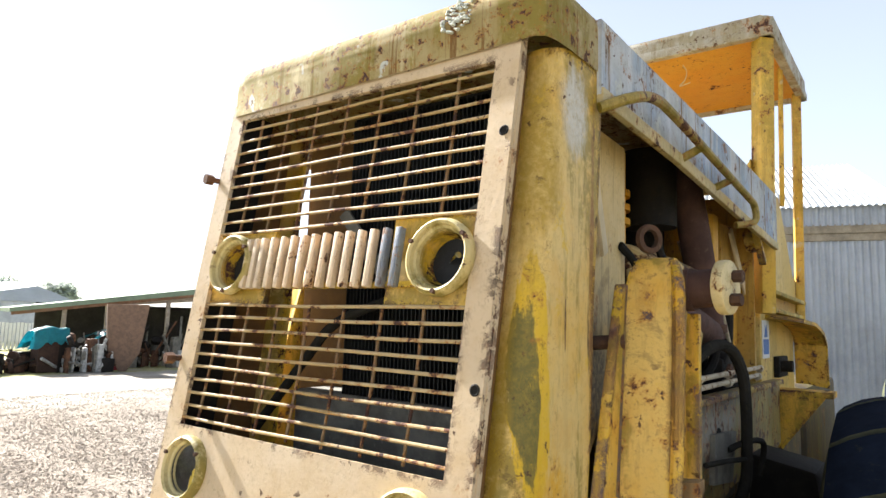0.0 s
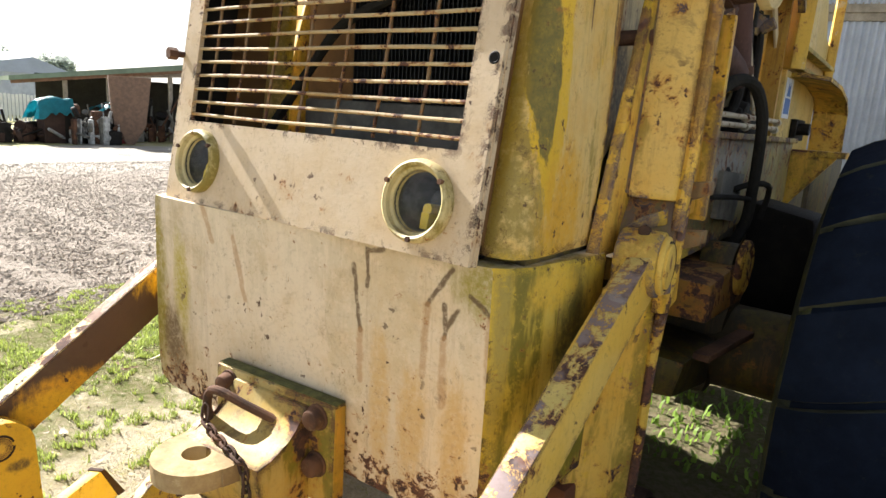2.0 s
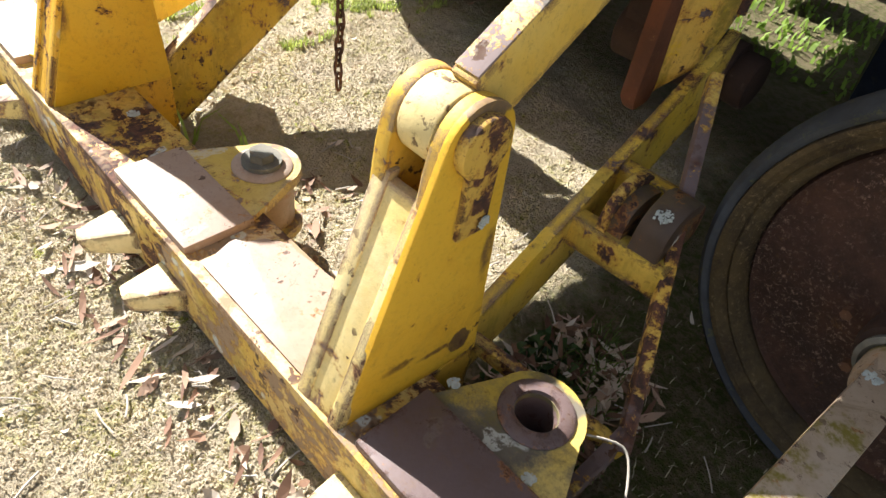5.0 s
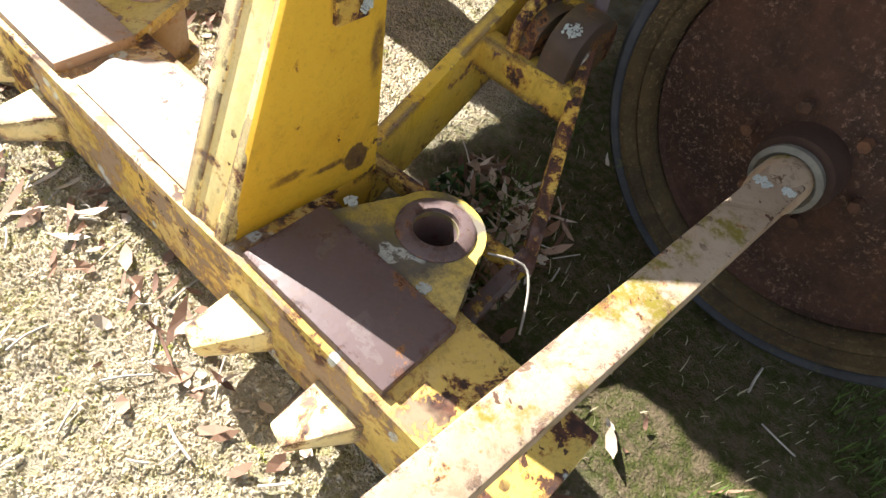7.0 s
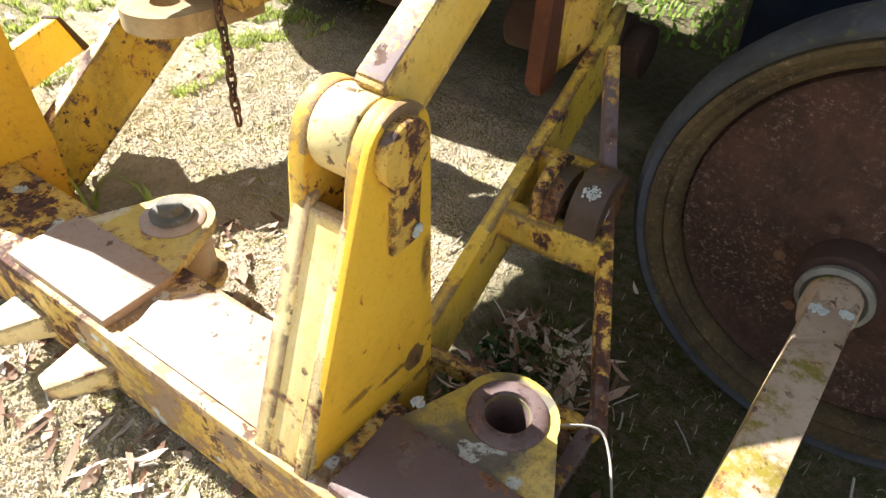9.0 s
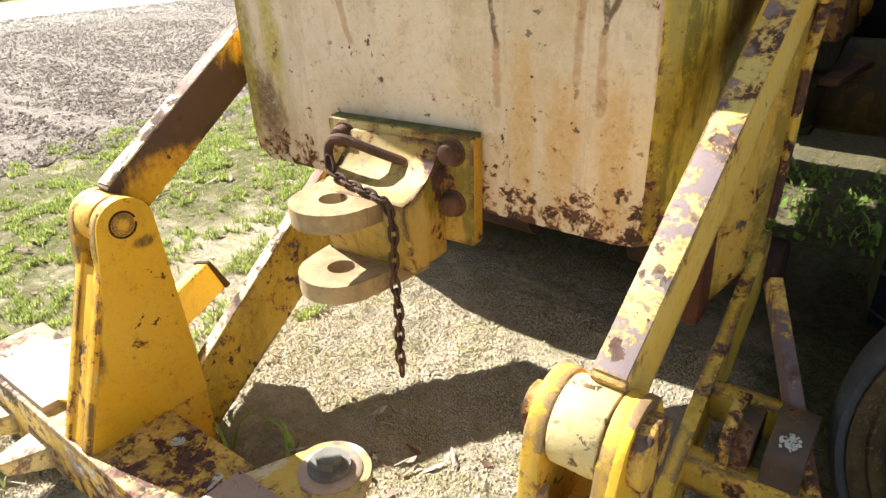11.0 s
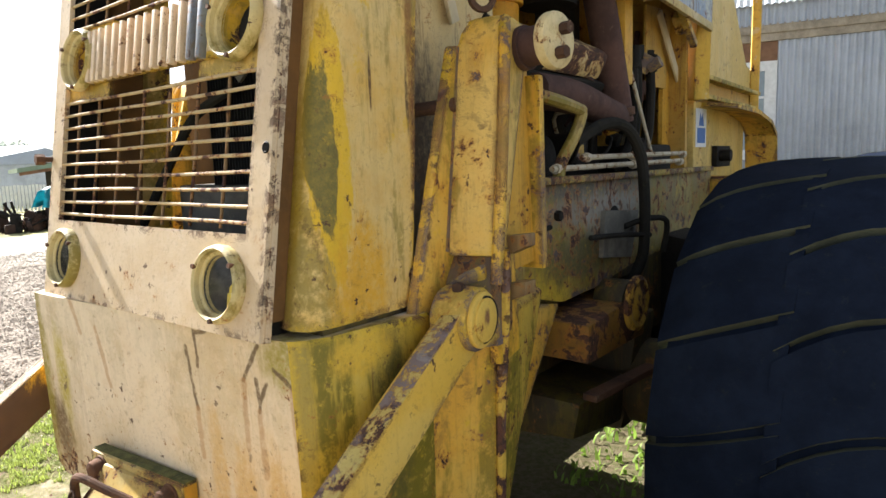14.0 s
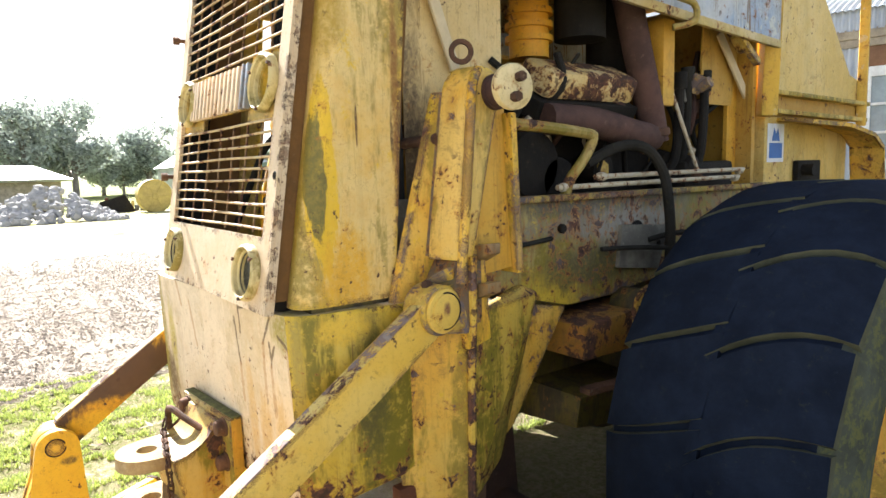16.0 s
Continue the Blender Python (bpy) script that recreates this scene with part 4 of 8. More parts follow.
def chain():
    """A hooked pin on the upper jaw and a length of chain hanging past it."""
    c = thing("hitch_chain", (0.03, -0.2, 0.93), "rusty chain hanging from a hooked pin on the tow hitch", "chain")
    bm = B()
    tube(bm, [(-0.135, -0.165, 0.885), (-0.15, -0.165, 0.925), (-0.135, -0.165, 0.962), (-0.1, -0.16, 0.968), (-0.05, -0.14, 0.95), (0.0, -0.115, 0.93), (0.02, -0.105, 0.922)], 0.0105, 10, 4)
    part("hook", bm, M_RUST, c, "bent rusty hook")
    bm = B()
    tube(bm, [Vector((math.cos(a) * 0.009, 0, math.sin(a) * 0.016 + (0.006 if math.sin(a) > 0 else -0.006))) for a in np.linspace(0, 2 * math.pi, 13)[:-1]] + [Vector((0.009, 0, 0.006))], 0.0035, 6, 1)
    link = mesh_of("chain_link", bm, M_RUST)
    pts = [Vector(p) for p in ((-0.14, -0.175, 0.93), (-0.12, -0.19, 0.9), (-0.07, -0.2, 0.892), (-0.02, -0.21, 0.89), (0.03, -0.22, 0.889), (0.062, -0.226, 0.886), (0.078, -0.227, 0.865))]
    down = [Vector((0.079 + 0.003 * math.sin(k), -0.227, 0.865 - 0.0295 * k)) for k in range(1, 14)]
    path = []
    for a, b in zip(pts, pts[1:]):
        count = max(1, round((b - a).length / 0.03))
        path += [a.lerp(b, k / count) for k in range(count)]
    path += [pts[-1]] + down
    for k, (a, b) in enumerate(zip(path, path[1:])):
        z = (b - a).normalized()
        x = z.orthogonal().normalized()
        m = frame_from((a + b) / 2, x, z.cross(x))
        turn = Matrix(((x.x, z.cross(x).x, z.x, 0), (x.y, z.cross(x).y, z.y, 0), (x.z, z.cross(x).z, z.z, 0), (0, 0, 0, 1)))
        shared("chain_link", link, Matrix.Translation((a + b) / 2) @ turn @ pose(0, 0, 0, 0, 0, 90 * (k % 2) + 25), c)


chain()


# ---- loader: side towers that carry the linkage ----
def tower(s):
    X = lambda x, y, z: (s * x, y, z)
    bm = B()
    hull_of(bm, [X(0.552, 0.392, 1.46), X(0.662, 0.428, 1.46), X(0.548, 0.464, 1.925), X(0.662, 0.485, 1.935), X(0.556, 0.478, 1.972), X(0.655, 0.50, 1.975), X(0.57, 0.50, 1.995), X(0.645, 0.54, 2.0), X(0.57, 0.56, 1.995), X(0.645, 0.585, 1.99), X(0.552, 0.46, 1.46), X(0.662, 0.485, 1.46), X(0.552, 0.60, 1.95), X(0.66, 0.60, 1.95)], 0.012)
    t = part("linkage_tower", bm, M_TOWER, loader, "yellow cast linkage tower with rusted edges")
    bm = B()      # inner flange that widens downwards
    hull_of(bm, [X(0.535, 0.27, 1.34), X(0.56, 0.275, 1.34), X(0.535, 0.44, 1.93), X(0.555, 0.445, 1.93), X(0.535, 0.5, 1.34), X(0.56, 0.5, 1.34), X(0.535, 0.52, 1.93), X(0.555, 0.52, 1.93)], 0.004)
    part("flange", bm, M_YELLOW, t)
    bm = B()      # raised outer ridge
    tube(bm, [X(0.668, 0.43, 1.40), X(0.672, 0.45, 1.6), X(0.67, 0.475, 1.85), X(0.664, 0.49, 1.94), X(0.64, 0.53, 1.985)], 0.014, 10, 3)
    part("ridge", bm, M_YELLOW, t)
    bm = B()      # recessed web and rear flange
    hull_of(bm, [X(0.60, 0.46, 1.40), X(0.635, 0.46, 1.40), X(0.60, 0.5, 1.93), X(0.635, 0.5, 1.93), X(0.60, 0.66, 1.42), X(0.635, 0.66, 1.42), X(0.60, 0.63, 1.9), X(0.635, 0.63, 1.9)])
    part("web", bm, M_ORANGE2, t)
    bm = B()
    hull_of(bm, [X(0.585, 0.655, 1.40), X(0.66, 0.655, 1.40), X(0.59, 0.622, 1.87), X(0.672, 0.622, 1.87), X(0.585, 0.68, 1.40), X(0.66, 0.68, 1.40), X(0.59, 0.645, 1.87), X(0.672, 0.645, 1.87)], 0.004)
    part("rear_flange", bm, M_YELLOW, t)
    bm = B()
    rod(bm, X(0.62, 0.575, 1.92), X(0.675, 0.572, 1.925), 0.05, 20)
    rod(bm, X(0.675, 0.572, 1.925), X(0.735, 0.565, 1.928), 0.044, 20)
    pin = part("top_pin", bm, M_PIPE, t, "dark rusty top pin")
    bm = B()
    rod(bm, X(0.735, 0.56, 1.928), X(0.762, 0.557, 1.928), 0.062, 28, bevel=0.006)
    part("pin_cap", bm, M_CREAM2, pin, "cream round pin cap with two bolts")
    for dz, dy in ((0.025, 0.012), (-0.028, -0.004)):
        bm = B()
        rod(bm, X(0.76, 0.555 + dy, 1.928 + dz), X(0.785, 0.552 + dy, 1.928 + dz), 0.014, 6)
        part("cap_bolt", bm, M_RUST, pin)
    # socket, pivot boss and lower plate
    # solid block: the hollow's shade is put into its dark colour
    bm = B()
    hull_of(bm, [X(0.555, 0.36, 1.27), X(0.655, 0.40, 1.27), X(0.555, 0.385, 1.40), X(0.66, 0.42, 1.40), X(0.555, 0.5, 1.27), X(0.655, 0.52, 1.27), X(0.555, 0.5, 1.475), X(0.655, 0.52, 1.475), X(0.555, 0.43, 1.475), X(0.66, 0.45, 1.475)], 0.006)
    part("socket", bm, M_HOLLOW, t, "rust-brown socket block, darkened to look hollow")
    bm = B()
    hull_of(bm, [X(0.572, 0.372, 1.40), X(0.605, 0.385, 1.425), X(0.645, 0.40, 1.445), X(0.575, 0.40, 1.395), X(0.645, 0.43, 1.445), X(0.65, 0.42, 1.41), X(0.60, 0.395, 1.395)], 0.003)
    part("wedge", bm, M_BAR2, t, "yellow wedge across the socket")
    bm = B()
    rod(bm, X(0.628, 0.352, 1.402), X(0.632, 0.33, 1.404), 0.013, 6, bevel=0.002)
    part("socket_bolt", bm, M_RUST, t, "rusty bolt head over the pivot")
    bm = B()
    tube(bm, [X(0.556, 0.398, 1.47), X(0.553, 0.425, 1.65), X(0.549, 0.455, 1.86), X(0.549, 0.466, 1.93)], 0.009, 8, 3)
    part("seam", bm, M_HOLLOW, t, "dark flaked seam along the casting")
    bm = B()
    hull_of(bm, [X(0.585, 0.34, 1.385), X(0.645, 0.37, 1.385), X(0.585, 0.3, 1.36), X(0.645, 0.32, 1.36), X(0.6, 0.42, 1.395), X(0.655, 0.44, 1.395), X(0.6, 0.46, 1.25), X(0.668, 0.465, 1.25), X(0.585, 0.32, 1.27), X(0.645, 0.35, 1.265)], 0.01)
    part("ear", bm, M_BAR2, t)
    bm = B()
    rod(bm, X(0.58, 0.355, 1.333), X(0.668, 0.365, 1.333), 0.07, 28, bevel=0.006)
    boss = part("pivot_boss", bm, M_BAR2, t, "round pivot boss with patched paint")
    bm = B()
    rod(bm, X(0.665, 0.365, 1.333), X(0.678, 0.367, 1.333), 0.062, 28, bevel=0.004)
    rod(bm, X(0.676, 0.367, 1.333), X(0.684, 0.368, 1.333), 0.048, 28, bevel=0.002)
    part("pivot_cap", bm, M_PIVOTCAP, boss, "yellow pivot cap spotted with rust")
    bm = B()
    lathe(bm, [(0.048, 0.0), (0.05, 0.0012), (0.053, 0.0)], frame_from(X(0.6785, 0.3672, 1.333), (0, s, 0), (0, 0, 1)), 32)
    part("cap_groove", bm, M_DARK, boss, "dark groove round the cap")
    for z in (1.475, 1.365):
        bm = B()
        hull_of(bm, [X(x, y, z + dz) for x, y, dz in ((0.63, 0.5, -0.03), (0.63, 0.5, 0.02), (0.70, 0.5, 0.0), (0.70, 0.5, 0.03), (0.63, 0.56, -0.03), (0.63, 0.56, 0.02), (0.70, 0.55, 0.0), (0.70, 0.55, 0.03))], 0.003)
        part("cleat", bm, M_SOCKET, t, "bare wedge-shaped cleat")
    bm = B()
    hull_of(bm, [X(0.625, 0.46, 1.20), X(0.655, 0.47, 1.20), X(0.655, 0.47, 1.48), X(0.625, 0.46, 1.48), X(0.632, 0.55, 1.22), X(0.655, 0.55, 1.22), X(0.655, 0.53, 1.5), X(0.63, 0.53, 1.5)], 0.006)
    part("rib", bm, M_YELLOW, t)
    bm = B()
    hull_of(bm, [X(0.535, 0.265, 1.26), X(0.632, 0.482, 1.26), X(0.51, 0.29, 1.26), X(0.60, 0.505, 1.26), X(0.53, 0.30, 0.80), X(0.625, 0.485, 0.72), X(0.505, 0.32, 0.80), X(0.60, 0.5, 0.72), X(0.525, 0.325, 0.55), X(0.605, 0.45, 0.60), X(0.5, 0.345, 0.55), X(0.58, 0.47, 0.60), X(0.53, 0.345, 0.50), X(0.505, 0.36, 0.50)], 0.006)
    part("lower_plate", bm, M_YELLOW, t, "wide yellow lower plate, rusted along its foot")
    bm = B()
    hull_of(bm, [X(0.632, 0.49, 1.30), X(0.64, 0.51, 1.30), X(0.53, 0.80, 1.33), X(0.5, 0.80, 1.33), X(0.628, 0.49, 0.72), X(0.60, 0.51, 0.70), X(0.52, 0.70, 0.76), X(0.49, 0.70, 0.76), X(0.54, 0.86, 1.30)], 0.004)
    part("side_plate", bm, M_SIDEPLATE, t, "yellow side plate with green stains and dark flakes")
    bm = B()      # worn corner between the two plates, from the boss to the foot
    tube(bm, [X(0.664, 0.475, 1.47), X(0.655, 0.48, 1.3), X(0.636, 0.487, 1.1), X(0.632, 0.487, 0.9), X(0.626, 0.486, 0.73)], 0.013, 8, 3)
    part("corner_weld", bm, M_CORNER, t, "bare purple-brown worn corner")
    bm = B()
    hull_of(bm, [X(0.45, 0.70, 0.78), X(0.48, 0.72, 0.78), X(0.47, 1.04, 1.22), X(0.5, 1.04, 1.22), X(0.47, 0.86, 1.25), X(0.5, 0.86, 1.25), X(0.45, 0.80, 0.84), X(0.48, 0.8, 0.84)], 0.004)
    part("gusset", bm, M_YELLOW, t)
    bm = B()
    rod(bm, X(0.18, 0.86, 0.43), X(0.56, 0.87, 0.43), 0.095, 24, bevel=0.006)
    rod(bm, X(0.56, 0.87, 0.43), X(0.63, 0.87, 0.43), 0.08, 24, bevel=0.01)
    hull_of(bm, [X(0.2, 0.78, 0.45), X(0.34, 0.78, 0.45), X(0.2, 0.95, 0.45), X(0.34, 0.95, 0.45), X(0.2, 0.8, 0.8), X(0.34, 0.8, 0.8), X(0.2, 0.92, 0.8), X(0.34, 0.92, 0.8)])
    part("cross_roller", bm, M_DARKBROWN, t, "dark brown roller under the frame")
    # lower tongue plates towards the lower link
    bm = B()
    hull_of(bm, [X(0.505, 0.28, 0.80), X(0.55, 0.28, 0.80), X(0.505, 0.43, 0.80), X(0.55, 0.43, 0.80), X(0.505, 0.285, 0.52), X(0.55, 0.285, 0.52), X(0.51, 0.31, 0.485), X(0.545, 0.31, 0.485), X(0.505, 0.365, 0.50), X(0.55, 0.365, 0.50)], 0.01)
    part("tongue", bm, M_REDRUST, t, "red-brown tongue plate")


M_SIDEPLATE = paint("stained_side_plate", (0.58, 0.37, 0.04), (0.48, 0.33, 0.05), 0.5, 0.7, 0.3, 0.2, rust_scale=9, seed=43, edge=1.2, vivid=(0.62, 0.4, 0.012))
M_CORNER = paint("worn_corner", (0.62, 0.38, 0.03), (0.6, 0.4, 0.06), 1.0, 0.1, 0.0, 0.2, rust_scale=13, seed=44, bare=(0.15, 0.1, 0.09))
M_TOWER = paint("dull_ochre_casting", (0.62, 0.36, 0.05), (0.62, 0.43, 0.12), 0.34, 0.45, 0.12, 0.35, rust_scale=11, seed=31, edge=1.9, bare=(0.13, 0.1, 0.1), vivid=(0.62, 0.4, 0.012))
M_ORANGE2 = paint("ochre_recess", (0.58, 0.31, 0.03), (0.58, 0.35, 0.06), 0.3, 0.1, 0.2, 0.2, seed=33)
M_CREAM2 = paint("cream_cap", (0.6, 0.48, 0.22), (0.6, 0.5, 0.28), 0.3, 0.1, 0.1, 0.3, rust_scale=20, seed=35)
M_SOCKET = paint("brown_socket", (0.16, 0.1, 0.05), (0.3, 0.2, 0.08), 0.7, 0.3, 0.3, 0.5, rust_scale=10, seed=36)
M_HOLLOW = paint("flaked_shade_brown", (0.1, 0.065, 0.045), (0.15, 0.1, 0.06), 0.6, 0.3, 0.2, 0.5, rust_scale=18, seed=48, bare=(0.1, 0.085, 0.09))
M_BAR2 = paint("patchy_yellow_casting", (0.6, 0.39, 0.08), (0.6, 0.43, 0.13), 0.6, 0.3, 0.15, 0.3, rust_scale=13, seed=37, edge=0.8, bare=(0.14, 0.11, 0.11), vivid=(0.62, 0.4, 0.012))
M_PIVOTCAP = paint("pivot_cap_paint", (0.64, 0.43, 0.08), (0.64, 0.45, 0.12), 0.2, 0.0, 0.0, 0.1, rust_scale=9, seed=47, stain_shade=(((0.684, 0.367, 1.338), (0.05, 0.013, 0.022), (0.16, 0.06, 0.035)),))
M_DARKBROWN = rust_metal("dark_brown_roller", (0.06, 0.035, 0.025), (0.04, 0.025, 0.02), (0.12, 0.08, 0.055))
M_REDRUST = rust_metal("red_oxide_plate", (0.14, 0.052, 0.026), (0.09, 0.037, 0.02), (0.3, 0.16, 0.05))
tower(1), tower(-1)


# ---- loader: frame, engine bay ----
def chassis():
    for s in (1, -1):
        bm = B()
        outline = rounded([(0.66, 1.615), (2.6, 1.60), (2.6, 1.30), (1.62, 1.27), (1.32, 1.235), (1.04, 1.225), (0.78, 1.29), (0.66, 1.32)], 0.02, 2)
        prism(bm, outline, frame_from((s * 0.5 - 0.0125, 0, 0), (0, 1, 0), (0, 0, 1)), 0.025, 0.003)
        f = part("frame_rail", bm, M_FRAME, loader, "grey-green oily chassis side plate")
        bm = B()
        bar(bm, (s * 0.515, 0.7, 1.608), (s * 0.515, 2.55, 1.60), 0.05, 0.022)
        part("rail_lip", bm, M_FRAME, f)
        # dark disc on the uncut rail, painted for a hole's shade
        bm = B()
        lathe(bm, [(0.0, 0.003), (0.045, 0.003), (0.05, 0.0)], frame_from((s * 0.513, 1.43, 1.45), (0, s, 0), (0, 0, 1)), 20)
        part("frame_hole_disc", bm, M_DARK, f)
        for y, z in ((1.0, 1.5), (1.55, 1.4)):
            bm = B()
            rod(bm, (s * 0.508, y, z), (s * 0.53, y, z), 0.016, 6)
            part("frame_bolt", bm, M_DARK, f)
        bm = B()
        hull_of(bm, [(s * 0.505, 1.32, 1.49), (s * 0.53, 1.32, 1.49), (s * 0.505, 1.62, 1.47), (s * 0.53, 1.62, 1.47), (s * 0.505, 1.55, 1.30), (s * 0.53, 1.55, 1.30), (s * 0.505, 1.30, 1.33), (s * 0.53, 1.30, 1.33)], 0.004)
        part("cover_plate", bm, M_GREY, f)
    bm = B()
    box(bm, (-0.49, 0.6, 1.22), (0.49, 2.6, 1.28))
    part("belly_plate", bm, M_GRIME, loader)
    # axle housing with its hub and brake gear
    bm = B()
    rod(bm, (-0.86, 1.57, 0.83), (0.86, 1.57, 0.83), 0.16, 24)
    rod(bm, (-0.3, 1.57, 0.83), (0.3, 1.57, 0.83), 0.27, 24, bevel=0.03)
    ax = part("rear_axle", bm, M_GRIME, loader, "oily yellow rear axle housing")
    for s in (1, -1):
        bm = B()
        hull_of(bm, [(s * 0.4, 1.0, 1.17), (s * 0.62, 1.0, 1.17), (s * 0.4, 1.45, 1.20), (s * 0.62, 1.45, 1.20), (s * 0.4, 1.0, 1.05), (s * 0.62, 1.0, 1.05), (s * 0.4, 1.45, 1.04), (s * 0.62, 1.45, 1.04)], 0.012)
        part("spring_seat", bm, M_AXLE_OCHRE, ax, "orange-brown axle bracket")
        bm = B()
        hull_of(bm, [(s * 0.3, 1.0, 0.92), (s * 0.57, 1.04, 0.90), (s * 0.3, 1.4, 0.92), (s * 0.57, 1.4, 0.9), (s * 0.3, 0.98, 0.78), (s * 0.54, 1.05, 0.77), (s * 0.3, 1.4, 0.72), (s * 0.56, 1.4, 0.72)], 0.015)
        part("axle_pad", bm, M_GRIME, ax)
        bm = B()
        hull_of(bm, [(s * x, y, z) for x, y, z in ((0.2, 1.4, 0.66), (0.55, 1.42, 0.67), (0.2, 1.62, 0.66), (0.55, 1.62, 0.67), (0.2, 1.4, 1.1), (0.6, 1.44, 1.1), (0.2, 1.62, 1.1), (0.6, 1.62, 1.1))], 0.02)
        part("axle_bracket", bm, M_GRIME, ax)
        bm = B()
        bar(bm, (s * 0.62, 1.0, 0.945), (s * 0.66, 1.42, 0.935), 0.05, 0.022)
        part("axle_strap", bm, M_RUST, ax)
        bm = B()
        rod(bm, (s * 0.5, 1.35, 1.174), (s * 0.61, 1.35, 1.174), 0.078, 24, bevel=0.01)
        part("can_body", bm, M_GRIME, ax)
        bm = B()
        lathe(bm, [(0.085, 0), (0.095, 0.004), (0.095, 0.02), (0.08, 0.026), (0.06, 0.02), (0.03, 0.03), (0.0, 0.03)], frame_from((s * 0.617, 1.35, 1.174), (0, s, 0), (0, 0, 1)), 28)
        part("brake_can", bm, M_CAN, ax, "round yellow brake canister with rust patches")
        bm = B()
        rod(bm, (s * 0.54, 1.5, 0.71), (s * 0.8, 1.5, 0.722), 0.02, 16)
        part("ram_rod", bm, M_CHROME, ax, "polished steel ram rod")


M_CAN = paint("rusty_yellow_canister", (0.5, 0.29, 0.03), (0.5, 0.31, 0.05), 0.85, 0.0, 0.1, 0.5, rust_scale=14, seed=49)
M_AXLE_OCHRE = paint("oily_orange_brown", (0.2, 0.1, 0.015), (0.26, 0.135, 0.02), 0.8, 0.0, 0.3, 0.6, rust_scale=6, seed=42)
M_FRAME = paint("grey_green_oily_frame", (0.17, 0.14, 0.055), (0.29, 0.235, 0.075), 0.62, 0.8, 0.4, 0.8, rust_scale=12, seed=41, bare=(0.1, 0.082, 0.08), edge=0.6, vivid=(0.5, 0.34, 0.03), stain_shade=(((0.51, 0.95, 1.28), (0.1, 0.22, 0.1), (0.5, 0.35, 0.03)), ((0.51, 1.25, 1.58), (0.1, 0.6, 0.06), (0.07, 0.062, 0.05)), ((0.51, 1.25, 1.5), (0.1, 0.5, 0.05), (0.16, 0.145, 0.12)), ((0.51, 1.42, 1.45), (0.1, 0.28, 0.13), (0.24, 0.23, 0.2)), ((0.51, 1.15, 1.35), (0.1, 0.3, 0.09), (0.075, 0.07, 0.03))))
chassis()


def engine():
    e = part("engine_block", (lambda b: (box(b, (-0.24, 1.0, 1.5), (0.24, 1.9, 1.90), None, 0.02), b)[1])(B()), M_DARK, loader, "black greasy diesel engine block")
    for s in (1, -1):
        bm = B()
        m = pose(s * 0.36, 1.28, 2.03, 0, s * 28, 0)
        box(bm, (-0.085, -0.25, -0.05), (0.085, 0.25, 0.055), m, 0.03)
        part("rocker_cover", bm, M_ROCKER, e, "cream flaking rocker cover")
        bm = B()
        box(bm, (-0.1, -0.28, -0.13), (0.1, 0.28, -0.05), m, 0.01)
        part("cylinder_head", bm, M_DARK, e)
        bm = B()
        tube(bm, [(s * 0.43, 1.02, 1.88), (s * 0.45, 1.25, 1.87), (s * 0.45, 1.5, 1.83), (s * 0.43, 1.64, 1.82)], 0.056, 12)
        part("exhaust_manifold", bm, M_PIPE, e, "brown exhaust manifold")
    bm = B()
    tube(bm, [(0.43, 1.66, 1.80), (0.42, 1.63, 1.95), (0.41, 1.57, 2.15), (0.38, 1.52, 2.4), (0.33, 1.48, 2.52)], 0.058, 14)
    part("exhaust_pipe", bm, M_PIPE, e, "dark brown exhaust pipe rising to the hood")
    bm = B()
    lathe(bm, [(0.058, 0), (0.066, 0.004), (0.066, 0.03), (0.058, 0.034)], along((0.432, 1.65, 1.82), (0.425, 1.635, 1.92)), 20)
    part("pipe_clamp", bm, M_RUST, e)
    bm = B()
    rod(bm, (0.2, 1.17, 2.13), (0.2, 1.17, 2.45), 0.077, 20)
    for z in (2.19, 2.24, 2.29):
        rod(bm, (0.2, 1.17, z), (0.2, 1.17, z + 0.022), 0.093, 20)
    part("filter_housing", bm, M_ORANGE, e, "yellow ribbed filter housing")
    bm = B()
    rod(bm, (0.30, 1.35, 2.2), (0.30, 1.35, 2.48), 0.10, 20)
    rod(bm, (0.15, 1.7, 2.1), (0.15, 1.7, 2.45), 0.09, 20)
    part("air_cleaner", bm, M_DARK, e)
    # shroud plate behind the tower, with its strap and lifting ring
    bm = B()
    hull_of(bm, [(0.43, 0.42, 1.40), (0.43, 0.44, 1.40), (0.43, 0.42, 2.36), (0.43, 0.44, 2.36), (0.41, 0.83, 1.78), (0.40, 0.83, 1.78), (0.41, 0.83, 2.36), (0.40, 0.83, 2.36)])
    sh = part("radiator_shroud", bm, M_CREAM3, loader, "cream radiator shroud plate")
    bm = B()
    bar(bm, (0.45, 0.50, 2.28), (0.44, 0.61, 2.02), 0.012, 0.04)
    part("strap", bm, M_STRAP, sh)
    bm = B()
    rod(bm, (0.44, 0.40, 1.79), (0.56, 0.44, 1.80), 0.016, 10)
    part("tie_rod", bm, M_RUST, sh)
    bm = B()
    lathe(bm, [(0.022, -0.007), (0.034, -0.007), (0.036, 0), (0.034, 0.007), (0.022, 0.007), (0.02, 0)], frame_from((0.592, 0.512, 2.04), (0.5, 0.86, 0), (0, 0, 1)), 22, True)
    part("lifting_ring", bm, M_RUST, sh, "rusty lifting ring")
    # pipes, rods, hoses
    bm = B()
